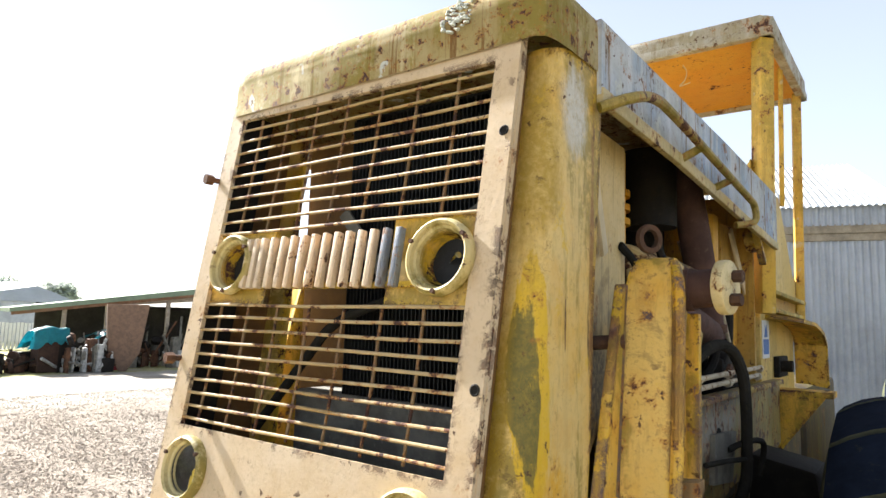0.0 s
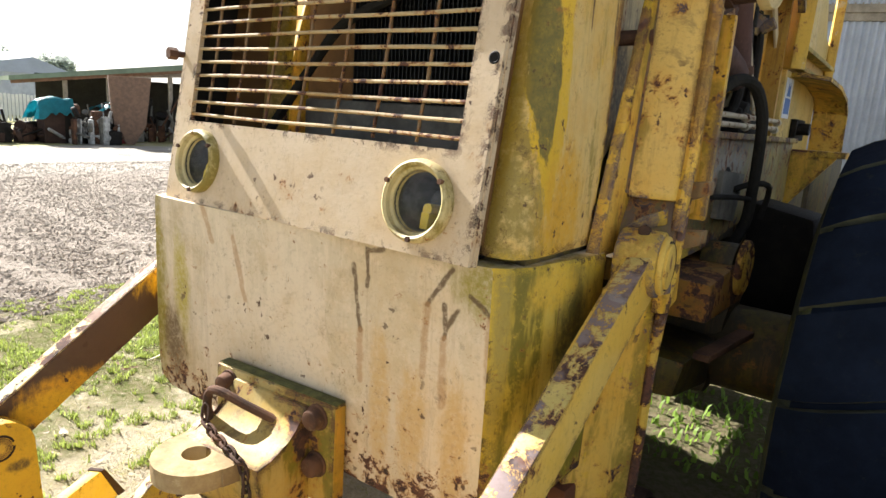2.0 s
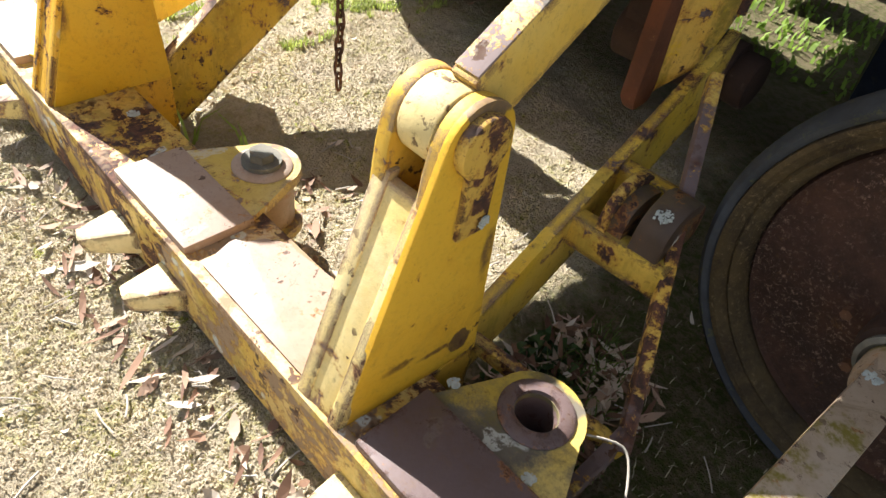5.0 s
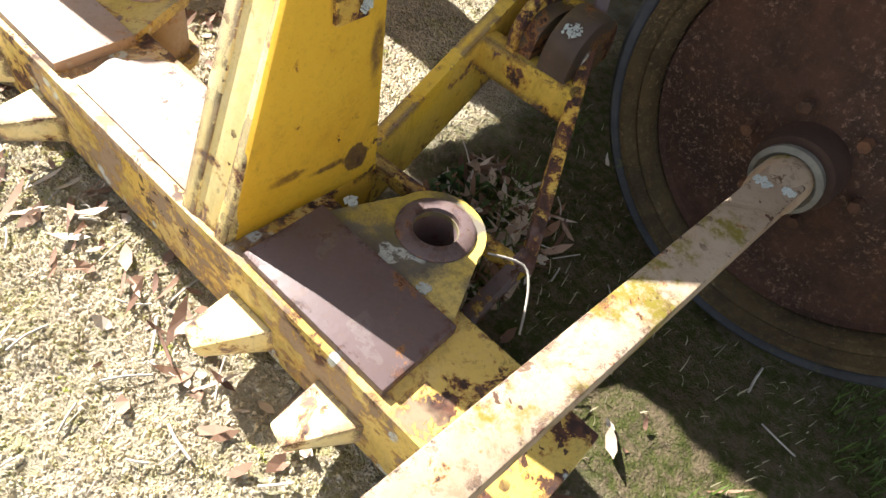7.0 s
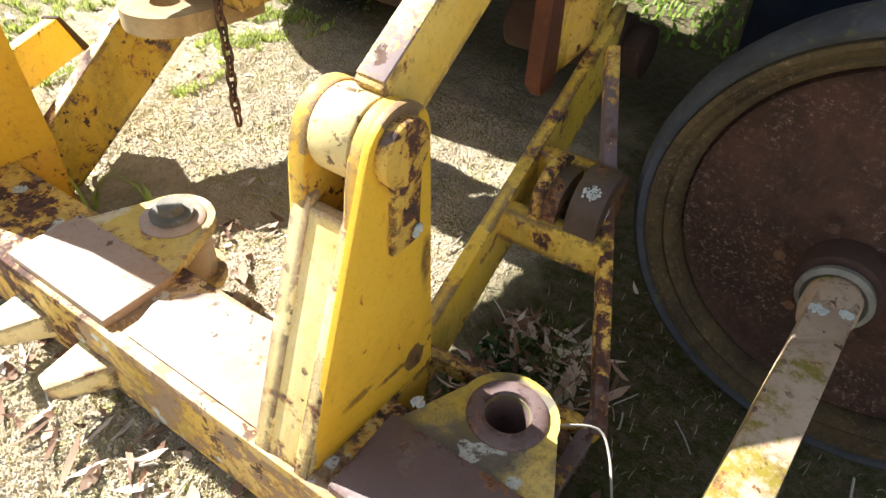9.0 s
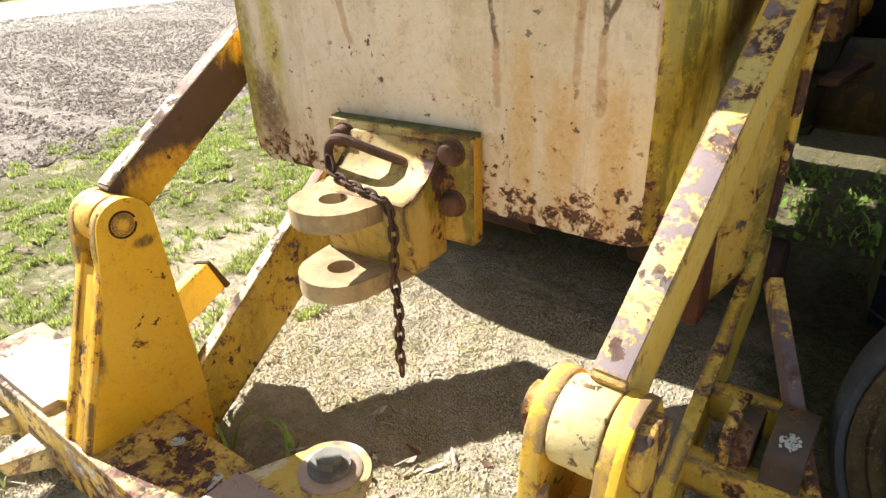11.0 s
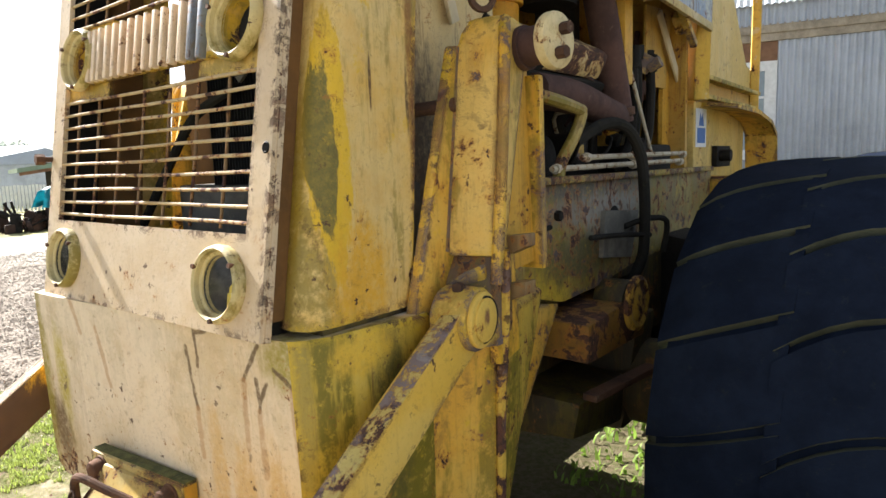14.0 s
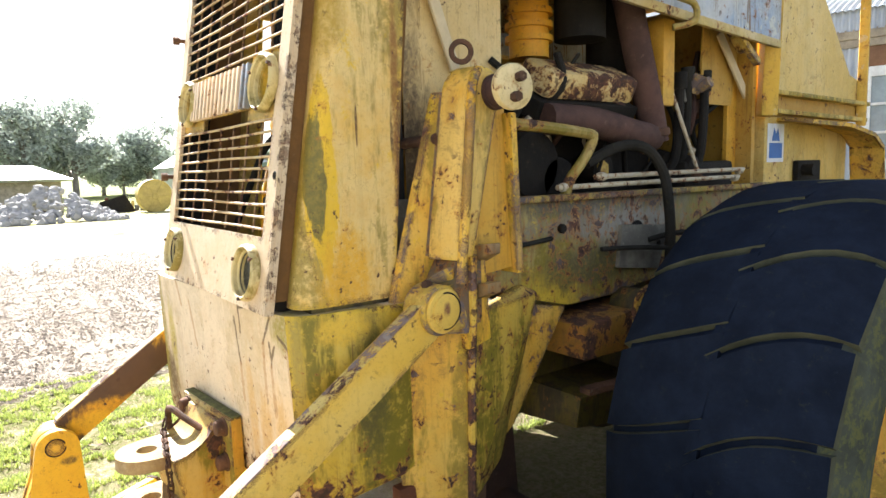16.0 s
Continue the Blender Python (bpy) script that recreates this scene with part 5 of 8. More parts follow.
    tube(bm, [(0.56, 0.68, 1.85), (0.55, 0.9, 1.84), (0.52, 1.13, 1.825), (0.515, 1.17, 1.81), (0.51, 1.13, 1.74), (0.5, 1.06, 1.66), (0.5, 1.04, 1.6)], 0.019, 10, 3)
    part("fuel_pipe", bm, M_RAIL, e, "dull olive bent pipe")
    for z, y0, y1 in ((1.672, 1.2, 2.24), (1.64, 1.0, 2.2)):
        bm = B()
        rod(bm, (0.5, y0, z), (0.5, y1, z + 0.006), 0.0095, 10)
        for y in (y0 + 0.02, 1.62, y1 - 0.05):
            rod(bm, (0.5, y, z), (0.5, y + 0.03, z), 0.016, 8)
        part("control_rod", bm, M_RODS, e, "pale rusty control rod")
    bm = B()
    tube(bm, [(0.5, 1.15, 1.72), (0.53, 1.3, 1.78), (0.56, 1.42, 1.77), (0.58, 1.5, 1.68), (0.58, 1.54, 1.55), (0.575, 1.56, 1.42), (0.57, 1.55, 1.3), (0.54, 1.5, 1.2)], 0.02, 10, 4)
    part("hydraulic_hose", bm, M_HOSE, e, "black looping hydraulic hose")
    for pts, r in (([(0.53, 1.48, 1.42), (0.57, 1.6, 1.44), (0.6, 1.72, 1.42), (0.58, 1.74, 1.3)], 0.011), ([(0.53, 1.2, 1.41), (0.56, 1.4, 1.40), (0.58, 1.6, 1.38)], 0.009), ([(0.60, 0.66, 1.53), (0.57, 0.70, 1.47), (0.53, 0.78, 1.46), (0.52, 0.95, 1.47)], 0.008)):
        bm = B()
        tube(bm, pts, r, 8)
        part("thin_hose", bm, M_HOSE, e)
    for k, (y, x) in enumerate(((1.86, 0.4), (1.95, 0.38), (2.05, 0.4), (2.12, 0.36))):
        bm = B()
        tube(bm, [(x - 0.05, y - 0.08, 1.62), (x, y - 0.02, 1.72), (x + 0.01, y, 1.9), (x, y + 0.02, 2.05 + 0.04 * (k % 2))], 0.02, 10)
        rod(bm, (x, y + 0.02, 2.03 + 0.04 * (k % 2)), (x, y + 0.02, 2.1 + 0.03 * (k % 2)), 0.03, 12)
        part("upright_hose", bm, M_HOSE if k % 2 else M_DARK, e)
    rng = random.Random(77)
    for k in range(16):
        y0, z0 = rng.uniform(0.9, 2.25), rng.uniform(1.62, 1.85)
        y1, z1 = y0 + rng.uniform(-0.3, 0.3), z0 + rng.uniform(0.05, 0.4)
        x0, x1 = rng.uniform(0.26, 0.42), rng.uniform(0.26, 0.42)
        bm = B()
        tube(bm, [(x0, y0, z0), (x0 + 0.03, y0 + 0.1 * rng.uniform(-1, 1), z0 + 0.1), (x1 + 0.02, (y0 + y1) / 2, (z0 + z1) / 2 + 0.05), (x1, y1, z1)], rng.uniform(0.006, 0.016), 8, 4)
        part("engine_line", bm, (M_HOSE, M_DARK, M_PIPE, M_RODS)[k % 4], e, "thin engine pipe or hose")
    for k in range(10):
        y, z, x = rng.uniform(1.0, 2.25), rng.uniform(1.64, 2.0), rng.uniform(0.28, 0.4)
        bm = B()
        rod(bm, (x, y, z), (x + rng.uniform(0.03, 0.06), y, z + rng.uniform(-0.02, 0.02)), rng.uniform(0.02, 0.045), 6 if k % 2 else 16, bevel=0.004)
        part("engine_fitting", bm, (M_DARK, M_RUST, M_GREY, M_BAR2)[k % 4], e)
    bm = B()
    rod(bm, (0.43, 1.78, 2.0), (0.46, 1.93, 1.68), 0.008, 8)
    part("dipstick", bm, M_RODS, e)
    bm = B()
    rod(bm, (0.38, 2.0, 2.03), (0.42, 2.0, 2.09), 0.035, 14)
    rod(bm, (0.42, 2.0, 2.04), (0.47, 2.0, 2.06), 0.025, 12)
    part("valve", bm, M_BAR2, e, "small yellow valve")
    bm = B()
    box(bm, (0.2, 1.9, 1.5), (0.42, 2.3, 1.72), None, 0.02)
    part("pump", bm, M_DARK, e, "greasy pump body")
    for y, z, r in ((1.1, 1.66, 0.09), (1.35, 1.70, 0.06), (0.98, 1.72, 0.12)):
        bm = B()
        rod(bm, (0.3, y, z), (0.42, y, z), r, 20, bevel=0.01)
        part("pulley", bm, M_DARK, e)
    bm = B()
    box(bm, (0.28, 1.7, 1.95), (0.44, 1.78, 2.3), None, 0.01)
    part("bracket", bm, M_ORANGE2, e)
    # unseen panel added on the far side to block sun through the bay
    bm = B()
    box(bm, (-0.5, 0.78, 1.6), (-0.485, 2.45, 2.27))
    part("sun_block_panel", bm, M_OCHRE, loader, "ochre panel added to keep sun out of the engine bay")
    # ochre bulkhead with its gusset
    bm = B()
    box(bm, (-0.5, 2.42, 1.6), (0.44, 2.45, 2.5))
    bh = part("bulkhead", bm, M_OCHRE, loader, "ochre engine bulkhead")
    bm = B()
    hull_of(bm, [(0.36, 2.1, 2.32), (0.37, 2.1, 2.32), (0.36, 2.42, 2.34), (0.37, 2.42, 2.34), (0.36, 2.1, 1.98), (0.37, 2.1, 1.98), (0.36, 2.35, 1.98), (0.37, 2.35, 1.98)])
    part("side_panel", bm, M_OCHRE, bh)
    bm = B()
    bar(bm, (0.39, 2.2, 2.30), (0.40, 2.46, 2.0), 0.012, 0.045)
    part("diagonal_stay", bm, M_STRAP, bh)
    bm = B()
    box(bm, (0.34, 2.34, 1.58), (0.36, 2.47, 2.3))
    part("door_post", bm, M_ORANGE2, bh)
    bm = B()
    bar(bm, (0.50, 2.34, 2.16), (0.52, 2.0, 2.34), 0.03, 0.03)
    rod(bm, (0.47, 2.2, 2.28), (0.47, 2.27, 2.22), 0.03, 12)
    part("hinge", bm, M_BAR2, bh)


M_ROCKER = paint("flaking_cream_enamel", (0.56, 0.42, 0.18), (0.6, 0.5, 0.28), 0.92, 0.0, 0.1, 0.3, rust_scale=10, seed=43)
# both dark patches stand in for shade on the shroud's lower and front parts
M_CREAM3 = paint("shroud_paint_with_shade", (0.58, 0.42, 0.17), (0.6, 0.46, 0.22), 0.2, 0.0, 0.3, 0.3, rust_scale=7, seed=44, stain_shade=(((0.42, 0.55, 1.5), (0.3, 0.4, 0.42), (0.06, 0.048, 0.032)), ((0.43, 0.44, 1.7), (0.1, 0.06, 0.5), (0.09, 0.06, 0.03))))
M_RODS = paint("pale_rusted_rod", (0.42, 0.36, 0.25), (0.45, 0.4, 0.3), 0.55, 0, 0, 0.4, rust_scale=22, seed=45)
M_OCHRE = paint("dark_ochre_panel", (0.42, 0.24, 0.035), (0.45, 0.28, 0.06), 0.3, 0, 0.3, 0.4, seed=46)
engine()


# ---- loader: cab ----
def cab():
    def post(name, p, q, w, d):
        bm = B()
        bar(bm, p, q, w, d, 0.008)
        return part(name, bm, M_CABPOST, loader, "weathered yellow cab post")

    post("cab_post", (0.47, 2.50, 1.925), (0.49, 2.52, 3.33), 0.085, 0.075)
    post("cab_post", (-0.47, 2.50, 1.9), (-0.49, 2.52, 3.33), 0.085, 0.075)
    post("cab_post", (0.47, 3.62, 1.9), (0.50, 3.52, 3.35), 0.05, 0.06)
    post("cab_post", (-0.47, 3.62, 1.9), (-0.50, 3.52, 3.35), 0.05, 0.06)
    post("cab_post", (0.475, 3.06, 2.55), (0.495, 3.0, 3.35), 0.025, 0.03)
    bm = B()
    hull_of(bm, [(0.43, 2.47, 2.56), (0.43, 2.53, 2.56), (0.34, 2.49, 2.53), (0.34, 2.52, 2.53), (0.43, 2.47, 2.70), (0.43, 2.53, 2.70)])
    part("post_gusset", bm, M_CABPOST, loader)
    # canopy
    bm = B()
    w, y0, y1, z0, z1, r = 0.545, 2.46, 3.62, 3.33, 3.44, 0.05
    outline = rounded([(-w, y0), (w, y0), (w, y1), (-w, y1)], r, 4)
    prism(bm, outline, frame_from((0, 0, z0 + 0.03), (1, 0, 0), (0, 1, 0)), z1 - z0 - 0.03, 0.02)
    roof = part("cab_roof", bm, M_ROOF, loader, "grey lichen-crusted cab canopy")
    bm = B()
    box(bm, (-w + 0.03, y0 + 0.03, z0 + 0.018), (w - 0.03, y1 - 0.03, z0 + 0.032))
    part("roof_lining", bm, M_LINING, roof, "orange painted canopy underside")
    for a, b in (((-w, y0 + 0.02, z0 + 0.02), (w, y0 + 0.02, z0 + 0.02)), ((w - 0.02, y0, z0 + 0.02), (w - 0.02, y1, z0 + 0.02)), ((-w + 0.02, y0, z0 + 0.02), (-w + 0.02, y1, z0 + 0.02)), ((-w, y1 - 0.02, z0 + 0.02), (w, y1 - 0.02, z0 + 0.02))):
        bm = B()
        bar(bm, a, b, 0.05, 0.05, 0.008)
        part("roof_edge", bm, M_ROOF, roof)
    # lower cab wall, sill, platform
    bm = B()
    hull_of(bm, [(0.44, 2.53, 2.06), (0.455, 2.53, 2.06), (0.44, 3.62, 2.03), (0.455, 3.62, 2.03), (0.44, 2.53, 2.60), (0.455, 2.53, 2.60), (0.44, 3.08, 2.60), (0.455, 3.08, 2.60), (0.44, 3.10, 2.28), (0.455, 3.10, 2.28)])
    side = part("cab_side", bm, M_CABSIDE, loader, "pale yellow cab side sheet")
    bm = B()
    hull_of(bm, [(0.44, 3.05, 2.03), (0.456, 3.05, 2.03), (0.44, 3.62, 2.03), (0.456, 3.62, 2.03), (0.44, 3.05, 2.24), (0.456, 3.05, 2.28), (0.44, 3.62, 2.15), (0.456, 3.62, 2.15)])
    part("sill_panel", bm, M_CABSIDE, side)
    for z, x in ((2.035, 0.47), (1.945, 0.46)):
        bm = B()
        bar(bm, (x, 2.5, z + 0.008), (x, 3.66, z - 0.01), 0.06, 0.022)
        part("sill_strip", bm, M_MOSSY, side)
    bm = B()
    box(bm, (-0.45, 2.55, 1.93), (0.45, 3.64, 2.03))
    part("cab_floor", bm, M_OCHRE, loader)
    bm = B()
    box(bm, (-0.45, 2.54, 1.45), (0.445, 3.5, 1.93), None, 0.01)
    tank = part("side_tank", bm, M_TANK, loader, "sandy yellow tank below the cab")
    # unseen box added to shade the ground beneath the loader
    bm = B()
    box(bm, (-1.05, 2.3, 0.1), (-0.85, 2.95, 0.52), None, 0.02)
    part("ground_shade_box", bm, M_GRIME, loader)
    bm = B()
    box(bm, (0.446, 2.563, 1.705), (0.4485, 2.73, 1.895))
    st = part("club_sticker", bm, M_STICK_WHITE, tank, "white sticker with plain blue shapes")
    bm = B()
    box(bm, (0.449, 2.58, 1.725), (0.4502, 2.71, 1.80))
    prism(bm, [(2.605, 1.81), (2.625, 1.875), (2.645, 1.845), (2.665, 1.875), (2.685, 1.81)], frame_from((0.449, 0, 0), (0, 1, 0), (0, 0, 1)), 0.001)
    part("sticker_print", bm, M_STICK_BLUE, st)
    bm = B()
    box(bm, (0.446, 2.84, 1.60), (0.475, 3.1, 1.71), None, 0.006)
    rod(bm, (0.47, 2.9, 1.66), (0.53, 2.9, 1.66), 0.03, 12)
    part("latch_box", bm, M_DARK, tank, "black latch recess")
    # fender beside the cab
    bm = B()
    pts = [(2.66, 1.925), (3.1, 1.915), (3.42, 1.87), (3.56, 1.80), (3.6, 1.55)]
    rows = []
    for x in (0.44, 0.50, 0.57, 0.62):
        sag = 0.02 * max(0, x - 0.5) / 0.12
        rows.append([bm.verts.new((x, y, z - sag)) for y, z in pts] + [bm.verts.new((x, y - 0.01, z - sag - 0.02)) for y, z in pts[::-1]])
    n = len(rows[0])
    for a, b in zip(rows, rows[1:]):
        for i in range(n):
            bm.faces.new((a[i], a[(i + 1) % n], b[(i + 1) % n], b[i]))
    bm.faces.new(rows[0][::-1]), bm.faces.new(rows[-1])
    part("fender", bm, M_YELLOW, loader, "bent yellow fender above the wheel")
    bm = B()
    box(bm, (0.46, 2.6, 1.53), (0.74, 2.75, 1.56), None, 0.004)
    hull_of(bm, [(0.46, 2.58, 1.55), (0.5, 2.58, 1.55), (0.46, 2.6, 1.25), (0.5, 2.6, 1.25), (0.72, 2.62, 1.55), (0.72, 2.66, 1.55)])
    part("step_bracket", bm, M_YELLOW, loader)
    bm = B()
    tube(bm, [(0.40, 3.3, 2.25), (0.36, 3.3, 2.33), (0.2, 3.3, 2.36), (0.0, 3.3, 2.35)], 0.05, 10)
    box(bm, (-0.25, 2.75, 2.03), (0.25, 3.2, 2.42), None, 0.05)
    part("seat_frame", bm, M_ORANGE, loader, "orange seat frame in the cab")
    bm = B()
    tube(bm, [(0.05, 2.66, 3.34), (0.07, 2.66, 3.30), (0.06, 2.66, 3.25), (0.03, 2.66, 3.22), (0.09, 2.66, 3.23)], 0.003, 6)
    part("hanging_wire", bm, M_STRAP, roof, "loose pale wire")


M_CABPOST = paint("mossy_ochre_post", (0.6, 0.37, 0.04), (0.6, 0.4, 0.08), 0.3, 0.3, 0.2, 0.3, 0.4, 7, seed=51)
M_ROOF = paint("grey_lichen_roof", (0.34, 0.31, 0.25), (0.5, 0.49, 0.45), 0.4, 0.2, 0.2, 0.6, 1.0, 10, 0.9, seed=52)
M_LINING = paint("orange_lining", (0.62, 0.3, 0.02), (0.6, 0.32, 0.03), 0.22, 0, 0, 0.15, rust_scale=5, seed=53)
M_CABSIDE = paint("pale_yellow_sheet", (0.6, 0.43, 0.13), (0.62, 0.48, 0.2), 0.12, 0.1, 0.06, 0.25, seed=54)
M_TANK = paint("sandy_tank", (0.6, 0.40, 0.09), (0.6, 0.44, 0.15), 0.15, 0.2, 0.1, 0.3, seed=55)
cab()


# ---- loader wheels ----
def loader_wheel(s, y, front=False):
    c = Vector((s * 1.165, y, 0.825))
    m = frame_from(c, (0, 1, 0), (0, 0, 1))          # z along the axle, +x
    half, R = 0.30, 0.80
    bm = B()
    prof = [(0.38, -0.2), (0.42, -0.25), (0.55, -0.315), (0.66, -0.325), (0.735, -0.305), (0.775, -0.27), (0.792, -0.2), (0.8, -0.1), (0.803, 0), (0.8, 0.1), (0.792, 0.2), (0.775, 0.27), (0.735, 0.305), (0.66, 0.325), (0.55, 0.315), (0.42, 0.25), (0.38, 0.2)]
    lathe(bm, prof, m, 72, True)
    tyre = part("tyre", bm, M_TYRE, loader, "big black worn loader tyre with mossy lug edges", 50)
    tyre.data.materials.append(M_SIDEWALL)
    for f in tyre.data.polygons:
        if abs(f.center.x - c.x) > 0.285:
            f.material_index = 1
    # lugs: swept blocks from the shoulder to the middle, on either side in turn
    count = 20
    for side in (1, -1):
        for k in range(count):
            a0 = 2 * math.pi * (k + (0.5 if side > 0 else 0)) / count
            bm = B()
            lanes = []
            for u in np.linspace(0, 1, 7):
                h = side * (0.30 - 0.315 * u)
                a = a0 + (0.15 * u ** 2.2 if side > 0 else -0.13 * u ** 1.2)
                wide = 0.143 - 0.004 * u
                top = 0.826 - 0.055 * (abs(h) / 0.3) ** 4 - (0.0015 if side < 0 else 0)
                low = 0.79 - 0.06 * (abs(h) / 0.3) ** 4
                lanes.append([bm.verts.new(m @ Vector((math.cos(a + d) * r, math.sin(a + d) * r, h))) for d, r in ((-wide * 1.06, low), (-wide, top), (wide, top), (wide * 1.06, low))])
            for a, b in zip(lanes, lanes[1:]):
                for i in range(3):
                    bm.faces.new((a[i], a[i + 1], b[i + 1], b[i]))
            bm.faces.new(lanes[0]), bm.faces.new(lanes[-1][::-1])
            lug = part("tyre_lug", bm, M_TYRE, tyre)
            lug.data.materials.append(M_TYRE_MOSS)
            for f in lug.data.polygons:
                if len(f.vertices) == 4 and f.index % 3 != 1:
                    f.material_index = 1
    bm = B()
    lathe(bm, [(0.0, 0.05), (0.12, 0.06), (0.16, 0.02), (0.33, 0.0), (0.36, 0.1), (0.385, 0.24), (0.375, 0.25), (0.345, 0.12), (0.3, 0.03)], m if s > 0 else m @ Matrix.Diagonal((1, 1, -1, 1)), 40)
    part("rim", bm, M_YELLOW, tyre)


M_TYRE_MOSS = rubber("mossy_lug_flank", (0.05, 0.052, 0.036), 0.6)
loader_wheel(1, 1.57), loader_wheel(-1, 1.57)
loader_wheel(1, 4.6), loader_wheel(-1, 4.6)


def underside():
    """Gearbox, centre joint and front frame under the cab."""
    for name, lo, hi in (("gearbox", (-0.3, 1.85, 0.62), (0.3, 2.75, 1.3)), ("centre_joint", (-0.34, 2.9, 0.27), (0.34, 3.35, 1.45)), ("front_frame", (-0.48, 3.7, 0.5), (0.48, 5.2, 1.5)), ("sump", (-0.34, 0.7, 0.78), (0.34, 1.45, 1.24))):
        bm = B()
        box(bm, lo, hi, None, 0.04)
        part(name, bm, M_GRIME, loader, "oily dark " + name.replace("_", " "))
    for s in (1, -1):
        bm = B()
        box(bm, (min(s * 0.36, s * 0.5), 1.75, 0.95), (max(s * 0.36, s * 0.5), 3.3, 1.5), None, 0.02)
        part("inner_frame", bm, M_GRIME, loader)
        bm = B()
        rod(bm, (s * 0.38, 1.95, 0.72), (s * 0.42, 2.9, 0.75), 0.07, 16)
        part("steering_ram", bm, M_GRIME, loader)
        # added dark block: fills the shade behind the wheel, hides lit ground
        bm = B()
        hull_of(bm, [(s * x, y, z) for x, y, z in ((0.42, 1.95, 0.72), (0.8, 1.95, 0.8), (0.42, 2.25, 0.72), (0.8, 2.25, 0.8), (0.42, 1.95, 1.36), (0.74, 1.95, 1.3), (0.42, 2.25, 1.36), (0.74, 2.25, 1.3))], 0.02)
        part("dark_fill_block", bm, M_DARK, loader, "dark block added to fill the shade behind the wheel")


underside()


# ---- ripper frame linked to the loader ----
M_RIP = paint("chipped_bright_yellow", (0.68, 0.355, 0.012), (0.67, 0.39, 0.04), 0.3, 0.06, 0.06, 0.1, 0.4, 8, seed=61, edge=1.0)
# chipped paler copy of the ripper yellow, sunlight put into its colour
M_RIPPALE = paint("sunlit_pale_yellow", (0.71, 0.56, 0.22), (0.73, 0.61, 0.33), 0.42, 0.0, 0.1, 0.12, 0.3, 8, seed=62, edge=1.0, bare=(0.24, 0.16, 0.12))
M_RIPTOP = paint("worn_bar_top", (0.6, 0.39, 0.06), (0.6, 0.45, 0.17), 0.82, 0.3, 0.0, 0.35, 1.0, 13, seed=63, edge=0.6, bare=(0.3, 0.21, 0.13), calm=(0.93, 1.06, 0.03), stain_shade=(((0.34, -0.6, 0.25), (0.26, 0.2, 0.05), (0.48, 0.37, 0.29)), ((1.22, -0.56, 0.2), (0.25, 0.4, 0.4), (0.63, 0.45, 0.11)), ((0.87, -0.45, 0.25), (0.15, 0.14, 0.2), (0.085, 0.077, 0.062)), ((0.97, -0.5, 0.25), (0.06, 0.05, 0.2), (0.62, 0.48, 0.16))))
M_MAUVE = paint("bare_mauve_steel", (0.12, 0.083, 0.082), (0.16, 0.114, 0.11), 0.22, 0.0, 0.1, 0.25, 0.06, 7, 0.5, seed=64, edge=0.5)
M_RIPSHORT = paint("bright_yellow_short_plate", (0.68, 0.49, 0.05), (0.68, 0.5, 0.09), 0.1, 0.0, 0.0, 0.1, rust_scale=9, seed=81, edge=0.6)
M_POSTSIDE = paint("plain_yellow_post_side", (0.68, 0.39, 0.016), (0.68, 0.41, 0.03), 0.14, 0.0, 0.0, 0.1, rust_scale=16, seed=82, bare=(0.07, 0.045, 0.03), stain_shade=(((-0.55, -0.6, 0.5), (0.1, 0.025, 0.08), (0.16, 0.07, 0.02)), ((-0.55, -0.42, 0.715), (0.1, 0.03, 0.016), (0.1, 0.06, 0.02)), ((0.685, -0.405, 0.3), (0.1, 0.028, 0.032), (0.09, 0.05, 0.03), 1), ((0.685, -0.46, 0.31), (0.1, 0.05, 0.008), (0.13, 0.06, 0.025)), ((0.68, -0.55, 0.33), (0.1, 0.04, 0.012), (0.2, 0.1, 0.02)), ((0.685, -0.38, 0.52), (0.1, 0.014, 0.07), (0.13, 0.07, 0.03)), ((0.685, -0.44, 0.83), (0.1, 0.05, 0.03), (0.16, 0.1, 0.06), 1), ((0.685, -0.46, 0.64), (0.1, 0.02, 0.04), (0.14, 0.08, 0.04))))
M_LUGY = paint("flaked_yellow_lug", (0.6, 0.38, 0.05), (0.6, 0.42, 0.1), 0.78, 0.0, 0.0, 0.2, 0.0, 10, seed=83, edge=0.6, bare=(0.1, 0.06, 0.045))
M_LINK = paint("flaked_yellow_link", (0.64, 0.4, 0.025), (0.64, 0.43, 0.07), 0.42, 0.25, 0.0, 0.25, 0.0, 11, seed=84, edge=1.1, bare=(0.13, 0.09, 0.085), vivid=(0.66, 0.46, 0.05))
M_LUGTOP = paint("grey_yellow_lug_plate", (0.5, 0.36, 0.06), (0.5, 0.39, 0.14), 0.5, 0.1, 0.0, 0.25, 0.5, 14, seed=85, edge=0.5, bare=(0.2, 0.15, 0.125))
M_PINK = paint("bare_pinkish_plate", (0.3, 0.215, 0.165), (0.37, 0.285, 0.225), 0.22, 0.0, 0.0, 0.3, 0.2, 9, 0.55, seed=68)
M_LUG = paint("dark_stained_lug", (0.085, 0.076, 0.06), (0.15, 0.13, 0.1), 0.25, 0.3, 0.0, 0.3, 0.8, 12, seed=76, stain_shade=(((1.0, -0.47, 0.25), (0.075, 0.06, 0.2), (0.6, 0.46, 0.14)), ((0.97, -0.36, 0.25), (0.03, 0.1, 0.2), (0.6, 0.44, 0.1)), ((0.78, -0.36, 0.25), (0.06, 0.12, 0.2), (0.5, 0.36, 0.05)), ((0.88, -0.275, 0.25), (0.12, 0.02, 0.2), (0.56, 0.4, 0.06))))
